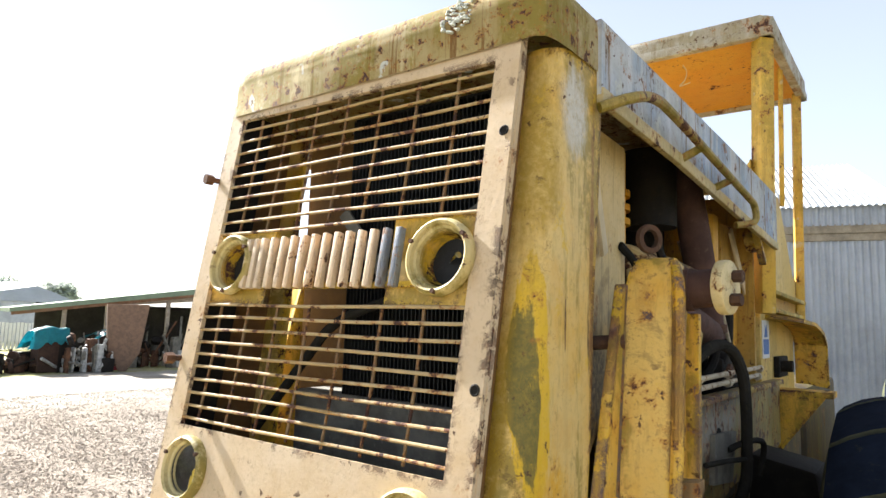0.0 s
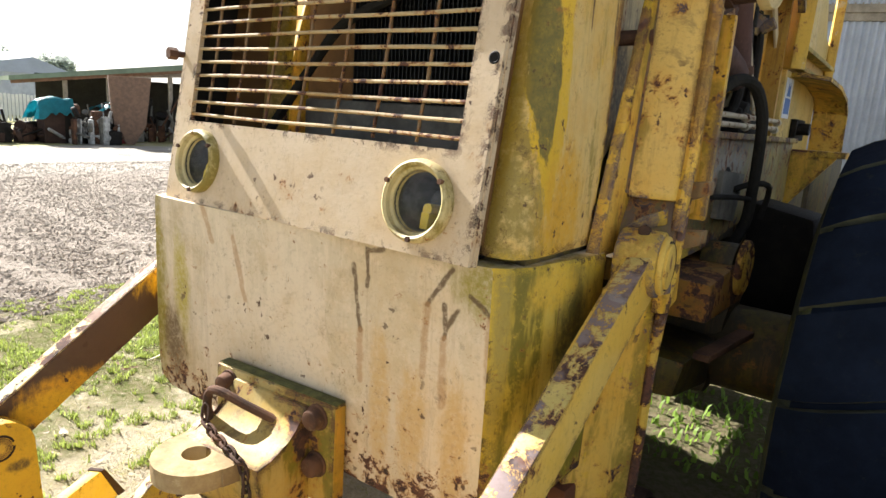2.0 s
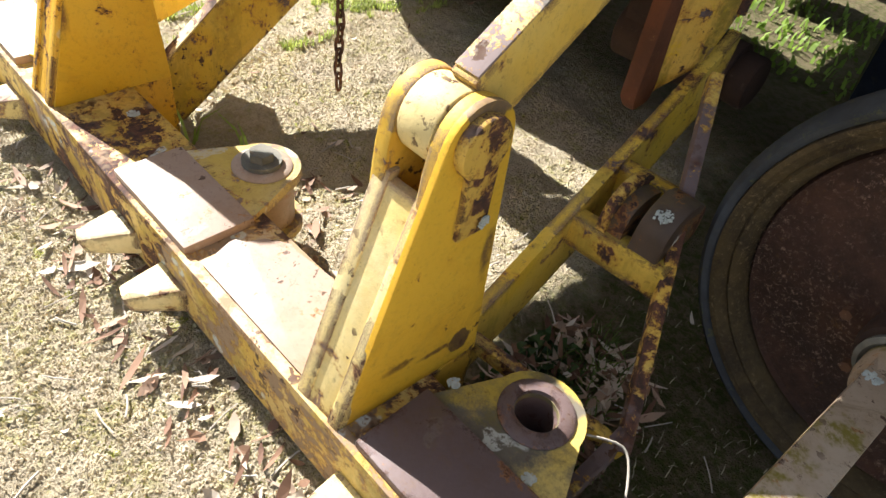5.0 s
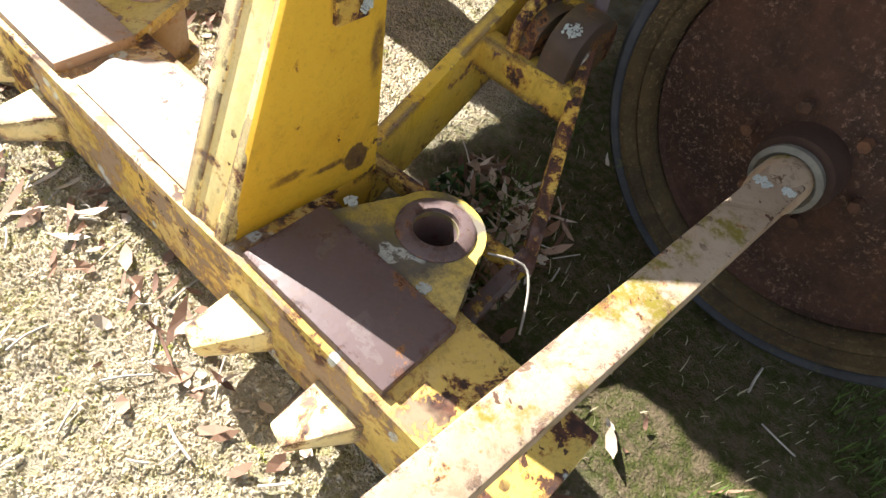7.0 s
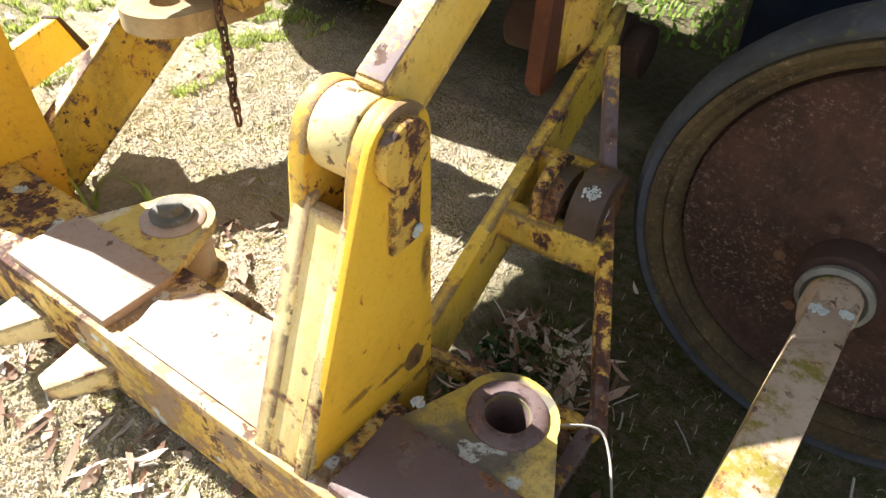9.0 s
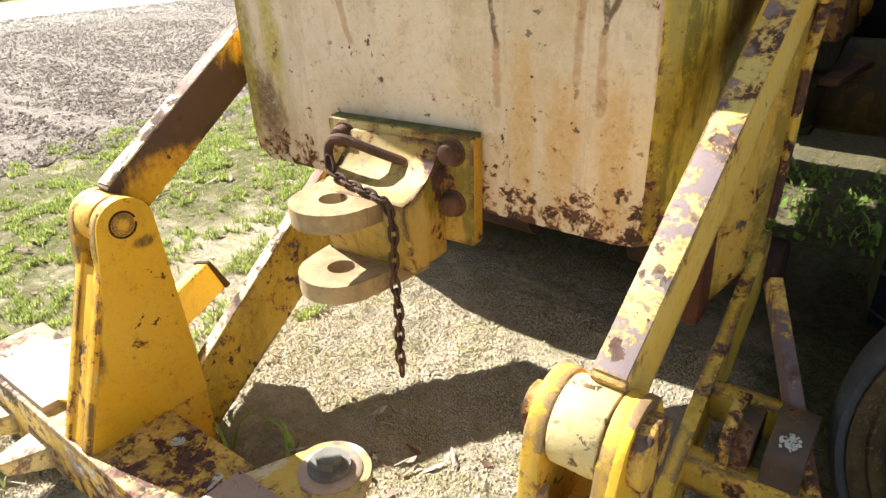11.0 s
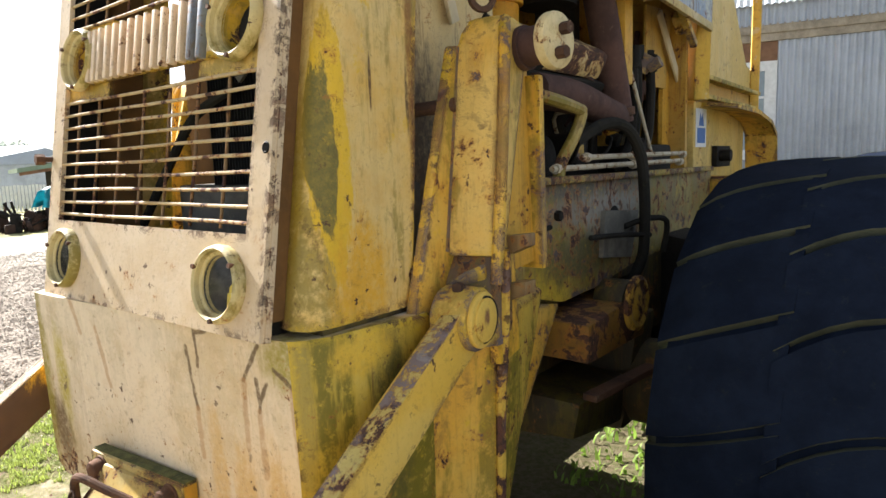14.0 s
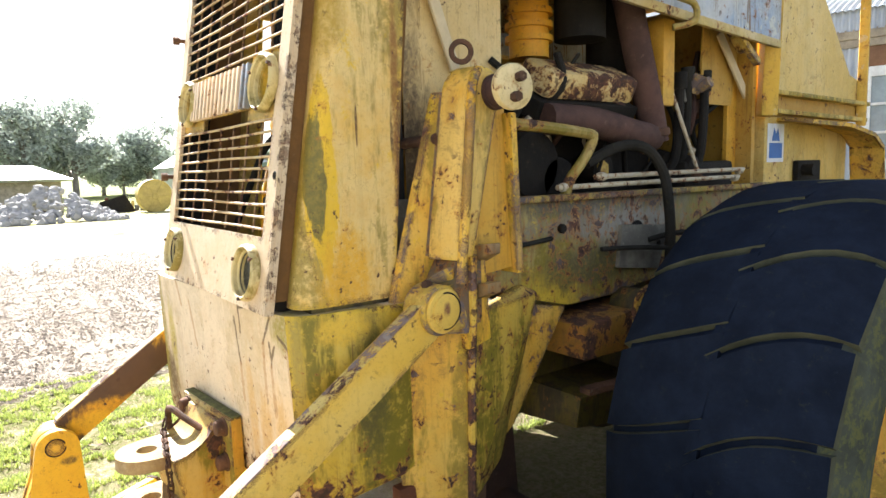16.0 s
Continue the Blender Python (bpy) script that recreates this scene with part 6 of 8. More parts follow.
ripper = thing("ripper_frame", (0, -0.5, 0), "chipped yellow ripper frame with a heavy crossbar lying behind the loader", "ripper")


def crossbar():
    bm = B()
    box(bm, (-1.3, -0.68, 0.022), (1.32, -0.46, 0.238), None, 0.006)
    beam = part("crossbar", bm, M_RIPTOP, ripper, "heavy square crossbar with patchy yellow paint")
    bm = B()
    bar(bm, (-1.3, -0.670, 0.225), (1.32, -0.671, 0.229), 0.026, 0.03)
    part("front_lip", bm, M_RIPTOP, beam)
    # thin added slab stands in for the crossbar's own bare top
    bm = B()
    prism(bm, [(0.185, -0.656), (0.56, -0.656), (0.56, -0.465), (0.375, -0.463), (0.262, -0.478), (0.24, -0.472), (0.218, -0.488), (0.19, -0.51), (0.178, -0.548), (0.15, -0.565)], Matrix.Translation((0, 0, 0.2385)), 0.006, 0.001)
    part("bare_top_slab", bm, M_PINK, beam, "bare pinkish cream patch of the crossbar's top")
    for x0 in (-0.97, -0.03, 0.88):
        # shank bracket: a stepped top plate and a round lug with its pin
        bm = B()
        box(bm, (x0 - 0.165, -0.67, 0.236), (x0 + 0.165, -0.50, 0.262), None, 0.004)
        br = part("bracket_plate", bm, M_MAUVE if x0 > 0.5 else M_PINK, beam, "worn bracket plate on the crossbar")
        bm = B()
        r, cy = 0.095, -0.375
        outer = [(-0.16, -0.66), (0.16, -0.66), (0.155, -0.5), (0.10, cy)] + [(math.cos(a) * r, cy + math.sin(a) * r) for a in np.linspace(0.1, math.pi - 0.1, 16)] + [(-0.10, cy), (-0.155, -0.5)]
        hole = [(math.cos(a) * 0.042, cy + math.sin(a) * 0.042) for a in np.linspace(0, 2 * math.pi, 24, endpoint=False)]
        pierced(bm, outer, hole, 0.225, 0.252, x0)
        pierced(bm, outer, hole, 0.06, 0.09, x0)
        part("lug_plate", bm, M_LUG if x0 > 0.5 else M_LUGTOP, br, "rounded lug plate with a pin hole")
        bm = B()
        lathe(bm, [(0.043, 0.0), (0.075, 0.0), (0.075, 0.2), (0.066, 0.206), (0.045, 0.206), (0.041, 0.18), (0.041, 0.02)], Matrix.Translation((x0, cy, 0.055)), 30, True)
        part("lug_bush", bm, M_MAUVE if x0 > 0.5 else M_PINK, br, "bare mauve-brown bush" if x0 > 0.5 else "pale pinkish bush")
        if x0 < 0.5:
            bm = B()
            rod(bm, (x0, cy, 0.0), (x0, cy, 0.27), 0.038, 20)
            rod(bm, (x0, cy, 0.262), (x0, cy, 0.274), 0.05, 20)
            rod(bm, (x0, cy, 0.274), (x0, cy, 0.296), 0.032, 6)
            part("lug_pin", bm, M_GREY, br, "dusty grey bolt head in the lug")
        for dx in (-0.14, 0.095):
            bm = B()
            x = x0 + dx
            hull_of(bm, [(x + 0.06, -0.68, 0.128), (x - 0.055, -0.68, 0.128), (x + 0.06, -0.68, 0.055), (x - 0.06, -0.68, 0.055), (x - 0.052, -0.785, 0.112), (x - 0.01, -0.797, 0.112), (x - 0.042, -0.775, 0.062), (x - 0.012, -0.785, 0.062)], 0.004)
            part("tooth_stub", bm, M_RIPPALE, br, "short wedge-shaped stub")
    return beam


beam = crossbar()


def linkage(s):
    X = lambda x, y, z: (s * x, y, z)
    # the right post's face takes the paler yellow, as if sunlit
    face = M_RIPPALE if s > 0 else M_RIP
    bm = B()      # upright post, tapered towards the pin
    hull_of(bm, [X(0.556, -0.672, 0.235), X(0.668, -0.645, 0.235), X(0.552, -0.545, 0.60), X(0.676, -0.52, 0.60), X(0.556, -0.35, 0.235), X(0.69, -0.35, 0.235), X(0.552, -0.37, 0.60), X(0.68, -0.37, 0.60)], 0.006)
    post = part("upright_post", bm, M_RIP, ripper, "tapered yellow post with a pin clevis at its top")
    bm = B()
    box(bm, (min(s * 0.556, s * 0.69), -0.458, 0.01), (max(s * 0.556, s * 0.69), -0.345, 0.238), None, 0.005)
    part("post_heel", bm, M_RIP, post)
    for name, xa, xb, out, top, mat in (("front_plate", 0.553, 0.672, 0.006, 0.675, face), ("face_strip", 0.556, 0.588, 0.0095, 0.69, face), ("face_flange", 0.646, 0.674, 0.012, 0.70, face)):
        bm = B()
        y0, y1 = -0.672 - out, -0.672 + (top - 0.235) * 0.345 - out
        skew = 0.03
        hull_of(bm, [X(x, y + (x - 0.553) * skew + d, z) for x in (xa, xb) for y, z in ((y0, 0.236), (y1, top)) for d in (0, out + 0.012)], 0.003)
        part(name, bm, mat, post, "plain steel on the post's face")
    for x0 in (0.552, 0.652):
        bm = B()
        outline = [(-0.538, 0.594), (-0.369, 0.594), (-0.378, 0.745)] + [(-0.448 + math.cos(a) * 0.07, 0.763 + math.sin(a) * 0.07) for a in np.linspace(0.1, math.pi - 0.15, 14)] + [(-0.525, 0.73)]
        prism(bm, outline, frame_from((s * (x0 + 0.014) - 0.014, 0, 0), (0, 1, 0), (0, 0, 1)), 0.028, 0.003)
        part("clevis_ear", bm, M_EAR, post, "rounded clevis ear with rust-brown flakes")
    bm = B()
    if s > 0:
        out = lambda y, z: 0.684 if z > 0.5 else 0.672 + 0.066 * (y + 0.67)
        rim = [(-0.668, 0.238), (-0.348, 0.238), (-0.369, 0.594), (-0.378, 0.745)] + [(-0.448 + math.cos(a) * 0.071, 0.763 + math.sin(a) * 0.071) for a in np.linspace(0.1, math.pi - 0.15, 14)] + [(-0.526, 0.73), (-0.546, 0.594)]
        hull_of(bm, [(out(y, z) - d, y, z) for y, z in rim for d in (0, 0.012)], 0.0015)
        part("post_side", bm, M_POSTSIDE, post, "plain yellow side plate with a few brown flakes")
        bm = B()
        rod(bm, X(0.53, -0.455, 0.772), X(0.70, -0.455, 0.772), 0.032, 18)
        rod(bm, (0.682, -0.455, 0.772), (0.705, -0.455, 0.772), 0.05, 22, bevel=0.006)
        box(bm, (0.682, -0.475, 0.60), (0.696, -0.41, 0.76), None, 0.004)
        part("clevis_pin", bm, M_KEEPER, post, "pin with a rusty keeper plate")
    else:         # the inner side is one smooth plate, the pin's end flush in a worn ring
        outline = [(-0.67, 0.237), (-0.348, 0.237), (-0.369, 0.594), (-0.378, 0.745)] + [(-0.448 + math.cos(a) * 0.07, 0.763 + math.sin(a) * 0.07) for a in np.linspace(0.1, math.pi - 0.15, 14)] + [(-0.525, 0.73), (-0.545, 0.594)]
        prism(bm, outline, frame_from((-0.552, 0, 0), (0, 1, 0), (0, 0, 1)), 0.006, 0.0015)
        part("post_side", bm, M_POSTSIDE, post, "plain yellow side plate with a few brown flakes")
        bm = B()
        rod(bm, (-0.7, -0.455, 0.772), (-0.544, -0.455, 0.772), 0.027, 20, bevel=0.002)
        pin = part("clevis_pin", bm, M_RIP, post)
        bm = B()
        tube(bm, [(-0.5455, -0.455 + 0.031 * math.cos(a), 0.772 + 0.031 * math.sin(a)) for a in np.linspace(0.3, 6.2, 26)], 0.0028, 6, 1)
        part("pin_ring", bm, M_DARKBROWN, pin, "dark rusty ring round the pin")
    # upper link arm up to the loader's tower
    lo, hi = Vector(X(0.615, -0.455, 0.772)), Vector(X(0.63, 0.36, 1.33))
    way = (hi - lo).normalized()
    bm = B()
    bar(bm, lo + way * 0.05 + Vector((s * 0.012, 0, -0.004)), hi - way * 0.02 + Vector((s * 0.004, 0, 0)), 0.05, 0.112, 0.005)
    arm = part("link_arm", bm, M_RIPARM if s > 0 else M_LARM, ripper, "long yellow link arm, worn on top" if s > 0 else "orange-yellow link arm with broad rust patches")
    bm = B()
    lift = Vector((s * 0.012, 0, -0.004)) + along(lo, hi).to_3x3() @ Vector((0, 0.0575, 0))
    bar(bm, lo + way * 0.06 + lift, hi - way * 0.03 + lift, 0.046, 0.005, 0.001)
    part("arm_top", bm, M_ARMTOP if s > 0 else M_RIPPALE, arm, "worn arm edge, bare steel with yellow flakes" if s > 0 else "arm edge paled for sunlight")
    bm = B()
    rod(bm, X(0.582, -0.455, 0.772), X(0.65, -0.455, 0.772), 0.062, 26, bevel=0.004)
    part("arm_boss", bm, M_CREAM2 if s > 0 else face, arm)
    # lower link, its cross box and brace
    bm = B()
    if s > 0:
        hull_of(bm, [(x - d, y, z - k) for x, y, z in ((0.65, -0.36, 0.205), (0.628, 0.56, 0.665)) for d in (0, 0.032) for k in (0, 0.195)], 0.003)
    else:
        hull_of(bm, [(x - d, y, z) for x, y, z in ((-0.632, -0.4, 0.175), (-0.632, -0.4, 0.012), (-0.646, -0.28, 0.014), (-0.735, 0.6, 0.84), (-0.735, 0.6, 0.53)) for d in (0, 0.034)], 0.003)
    low = part("lower_link", bm, M_LINK, ripper, "yellow lower link bar")
    if s < 0:
        bm = B()
        hull_of(bm, [(-0.665, -0.565, 0.377), (-0.69, -0.578, 0.377), (-0.914, -0.052, 0.397), (-0.947, -0.071, 0.397), (-0.665, -0.56, 0.259), (-0.69, -0.575, 0.259), (-0.961, 0.033, 0.259), (-0.994, 0.014, 0.259)], 0.003)
        hull_of(bm, [(-0.69, -0.575, 0.259), (-0.994, 0.016, 0.259), (-1.12, -0.05, 0.259), (-0.8, -0.63, 0.259), (-0.69, -0.575, 0.266), (-0.994, 0.016, 0.266), (-1.12, -0.05, 0.266), (-0.8, -0.63, 0.266)])
        plate = part("side_plate", bm, M_RIPSHORT, low, "short yellow plate with a rusty end")
        bm = B()
        hull_of(bm, [(-0.908, -0.052, 0.4), (-0.95, -0.078, 0.4), (-0.956, 0.036, 0.258), (-0.997, 0.008, 0.258), (-0.902, -0.066, 0.4), (-0.942, -0.094, 0.4), (-0.944, 0.008, 0.258), (-0.986, -0.018, 0.258)], 0.002)
        part("plate_end", bm, M_DARKBROWN, plate, "dark brown rusted end")
        bm = B()
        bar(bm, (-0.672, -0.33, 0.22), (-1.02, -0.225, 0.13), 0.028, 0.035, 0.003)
        part("cross_brace", bm, M_RIPPALE, low, "brace bar painted pale as if sunlit")
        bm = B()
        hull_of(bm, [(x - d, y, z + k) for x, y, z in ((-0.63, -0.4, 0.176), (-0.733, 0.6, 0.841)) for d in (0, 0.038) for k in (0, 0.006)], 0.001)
        part("link_edge", bm, M_RIPPALE, low, "upper edge of the link, paled for sunlight")
        return
    for ya, za, yb, zb, xb, wide in ((-0.008, 0.377, 0.0, 0.385, 0.875, 0.045), (0.15, 0.448, 0.128, 0.468, 0.8, 0.04)):
        bm = B()
        hull_of(bm, [(x, y + d, z - k) for x, y, z in ((0.615, ya, za), (xb, yb, zb)) for d in (0, wide) for k in (0, 0.082)], 0.003)
        part("cross_box", bm, M_LINK, low, "yellow cross bar with bare steel edges")
    arch = lambda ry, rz, drop: [(0.088 + math.cos(a) * ry, 0.425 + math.sin(a) * rz) for a in np.linspace(-0.1, math.pi + 0.1, 18)] + [(0.0, 0.4 - drop), (0.17, 0.45 - drop)]
    for name, xa, xb, ry, rz, mat, text in (("lug", 0.694, 0.717, 0.088, 0.062, M_LUGY, "half-round yellow lug with dark brown flakes"), ("lug_core", 0.717, 0.752, 0.07, 0.04, M_BLOCK, "dark rusted core of the lug"), ("brace_block", 0.775, 0.845, 0.082, 0.072, M_BLOCK, "dark brown rounded block with a lichen spot")):
        bm = B()
        prism(bm, arch(ry, rz, 0.07), frame_from((xa, 0, 0), (0, 1, 0), (0, 0, 1)), xb - xa, 0.004)
        part(name, bm, mat, low, text)
    bm = B()
    bar(bm, X(0.68, 0.35, 0.635), X(1.02, -0.23, 0.135), 0.028, 0.045, 0.003)
    bar(bm, X(1.005, -0.20, 0.16), X(0.985, -0.36, 0.02), 0.03, 0.05, 0.003)
    part("thin_brace", bm, M_MAUVE2, low, "thin brace with yellow remnants")
    bm = B()
    bar(bm, X(0.66, -0.33, 0.225), X(1.02, -0.225, 0.13), 0.028, 0.035, 0.003)
    part("cross_brace", bm, M_BAR2, low)


M_EAR = paint("rust_flaked_clevis", (0.66, 0.38, 0.02), (0.66, 0.42, 0.06), 0.3, 0.1, 0.1, 0.25, 0.0, 14, seed=74, edge=1.3, bare=(0.17, 0.12, 0.1))
M_KEEPER = paint("rusty_keeper", (0.58, 0.36, 0.05), (0.55, 0.36, 0.08), 0.72, 0.1, 0.1, 0.4, 0.5, 16, seed=75, edge=0.6, bare=(0.16, 0.11, 0.09))
M_ARMTOP = paint("worn_arm_edge", (0.58, 0.44, 0.13), (0.6, 0.48, 0.2), 0.85, 0.1, 0.0, 0.2, 0.2, 15, seed=69, edge=0.3, bare=(0.24, 0.185, 0.175))
M_RIPARM = paint("yellow_arm_paint", (0.66, 0.42, 0.06), (0.66, 0.46, 0.11), 0.2, 0.0, 0.05, 0.14, 0.0, 11, seed=70, edge=1.0, bare=(0.16, 0.09, 0.05))
M_LARM = paint("orange_arm_rust", (0.075, 0.04, 0.024), (0.1, 0.05, 0.026), 0.1, 0.0, 0.0, 0.1, rust_scale=6, seed=66, edge=0.4, stain_shade=(((-0.63, 0.11, 1.2), (0.4, 0.24, 0.15), (0.68, 0.38, 0.012)), ((-0.63, 0.11, 1.2), (0.4, 0.24, 0.15), (0.68, 0.38, 0.012)), ((-0.63, -0.24, 0.855), (0.4, 0.16, 0.04), (0.66, 0.33, 0.012)), ((-0.63, -0.32, 0.81), (0.4, 0.1, 0.045), (0.68, 0.38, 0.012)), ((-0.63, -0.32, 0.81), (0.4, 0.1, 0.045), (0.68, 0.38, 0.012))))
M_MAUVE2 = paint("mauve_brace", (0.6, 0.38, 0.05), (0.6, 0.42, 0.1), 1.05, 0.0, 0.0, 0.2, 0.2, 12, 0.6, seed=67, edge=0.6, bare=(0.15, 0.108, 0.105))
M_BLOCK = paint("dark_brown_block", (0.05, 0.033, 0.024), (0.085, 0.058, 0.042), 0.5, 0.1, 0.0, 0.3, 1.0, 9, seed=73)
linkage(1), linkage(-1)
for x, y, z, r, way in ((0.81, 0.03, 0.479, 0.016, (0, -0.6, 1)), (0.702, -0.425, 0.625, 0.01, (1, 0, 0.1)), (0.955, -0.485, 0.254, 0.011, (0, 0, 1)), (0.858, -0.51, 0.254, 0.01, (0, 0, 1)), (0.735, -0.45, 0.254, 0.012, (0, 0, 1)), (-0.42, -0.52, 0.24, 0.014, (0, 0, 1))):
    lichen_clump(x, y, z, r, way, ripper)


# ---- loose wheel on its axle bar ----
def axle_wheel():
    w = thing("trailer_wheel_and_axle", (1.29, 0.14, 0), "old grey tyre on a rust-brown disc with a square axle bar", "wheel")
    m = frame_from((1.325, 0.18, 0.472), (1, -0.11, 0), (0, 0, 1)) @ Matrix.Diagonal((1.035, 1.035, 1, 1))       # z looks back along the axle
    h = frame_from((1.29, 0.175, 0.436), (1, -0.09, 0), (0, 0, 1))
    bm = B()
    lathe(bm, [(0.412, 0.05), (0.418, 0.066), (0.43, 0.072), (0.442, 0.062), (0.451, 0.04), (0.455, 0.0), (0.449, -0.05), (0.43, -0.085), (0.4, -0.095), (0.37, -0.07)], m, 72, True)
    part("tyre", bm, M_TYRE_OLD, w, "worn grey mossy tyre", 50)
    bm = B()
    lathe(bm, [(0.0, 0.03), (0.1, 0.03), (0.13, 0.018), (0.25, 0.0), (0.345, 0.0), (0.352, 0.012), (0.36, 0.0), (0.36, -0.03), (0.0, -0.03)], m, 72)
    part("wheel_disc", bm, M_RUST_RED, w, "plain rust-brown wheel disc", 40)
    bm = B()
    lathe(bm, [(0.355, -0.02), (0.362, 0.02), (0.37, 0.044), (0.379, 0.05), (0.386, 0.044), (0.392, 0.05), (0.402, 0.066), (0.412, 0.068), (0.417, 0.056), (0.41, 0.0), (0.37, -0.05)], m, 72, True)
    part("rim_flange", bm, M_FLANGE, w, "crusted yellow-brown rim flange", 40)
    bm = B()
    lathe(bm, [(0.0, 0.085), (0.062, 0.085), (0.075, 0.08), (0.08, 0.06), (0.08, 0.01)], h, 30)
    part("hub", bm, M_DARKBROWN, w, "rusty hub")
    bm = B()
    lathe(bm, [(0.05, 0.085), (0.064, 0.09), (0.066, 0.105), (0.056, 0.11), (0.048, 0.1)], h, 30, True)
    part("grease_seal", bm, M_GREY, w, "grey crusted grease seal")
    bm = B()
    lathe(bm, [(0.0, 0.18), (0.042, 0.18), (0.048, 0.15), (0.048, 0.08)], h, 26)
    part("axle_neck", bm, M_AXLE, w, "round neck of the axle bar")
    for k in range(6):
        a = k * math.pi / 3
        bm = B()
        p = h @ Vector((math.cos(a) * 0.115, math.sin(a) * 0.115, 0.028))
        rod(bm, p, p + (h.to_3x3() @ Vector((0, 0, 0.02))), 0.012, 6)
        part("wheel_nut", bm, M_RUST, w)
    bm = B()
    bar(bm, (1.281, 0.035, 0.434), (1.159, -1.35, 0.434), 0.072, 0.08, 0.005)
    part("axle_bar", bm, M_AXLE, w, "square axle bar with moss and peeling paint")
    lichen_clump(1.255, -0.025, 0.475, 0.014, (0, 0, 1), w)
    lichen_clump(1.298, -0.01, 0.475, 0.01, (0, 0, 1), w)


M_AXLE = paint("brown_axle_bar", (0.34, 0.25, 0.17), (0.4, 0.31, 0.22), 0.25, 0.7, 0.0, 0.35, 0.0, 15, 0.7, seed=71, edge=0.4)
axle_wheel()


# ---- buildings and yard ----
def corrugated(name, colour, rusty=0.1):
    n = Nodes(name)
    c = n.mix(n.ramp(n.noise(1.2, 6, 0.7), 0.35, 0.7), colour, tuple(v * 0.72 for v in colour))
    c = n.mix(n.ramp(n.noise(1.0, 6, 0.7, n.stretch(14, 14, 0.7)), 0.5, 0.75, 0, 0.4), c, tuple(v * 0.6 for v in colour))
    c = n.mix(n.ramp(n.noise(5, 8, 0.75), 0.64, 0.75, 0, rusty), c, (0.2, 0.1, 0.05))
    return n.done(c, 0.45, 0.45, n.noise(30, 4), 0.1, 0.004)


M_IRON = corrugated("galvanised_iron", (0.42, 0.45, 0.5))
M_ROOFIRON = corrugated("pale_roof_iron", (0.62, 0.63, 0.62), 0.05)
M_GREENROOF = corrugated("green_grey_roof_iron", (0.2, 0.26, 0.18), 0.8)
M_TIMBER = plain("weathered_timber", (0.42, 0.36, 0.28), 0.9, 0, 0.45, 6, 0.3)
M_WHITE = plain("white_window_paint", (0.75, 0.76, 0.76), 0.6)
# pane colour is lightened to stand in for reflected sky
M_PANE = plain("sky_toned_window_glass", (0.3, 0.36, 0.4), 0.08, 0.0, 0.2)
M_HOPPER2 = plain("reddish_brown_board", (0.26, 0.14, 0.08), 0.9, 0, 0.4, 5, 0.3)
# near-black colour puts the shade inside the sheds into the surface
M_SHADE = plain("shade_dark_shed_inside", (0.05, 0.045, 0.04), 0.95, 0, 0.4, 2)


def sheet(bm, p, u, v, long, high, pitch=0.076, depth=0.03, sub=6):
    """A corrugated sheet from p: waves along u, straight along v."""
    p, u, v = Vector(p), Vector(u).normalized(), Vector(v).normalized()
    n = u.cross(v)
    count = int(long / pitch * sub)
    a = [bm.verts.new(p + u * (k * pitch / sub) + n * depth / 2 * math.sin(2 * math.pi * k / sub)) for k in range(count + 1)]
    b = [bm.verts.new(p + v * high + u * (k * pitch / sub) + n * depth / 2 * math.sin(2 * math.pi * k / sub)) for k in range(count + 1)]
    for k in range(count):
        bm.faces.new((a[k], a[k + 1], b[k + 1], b[k]))


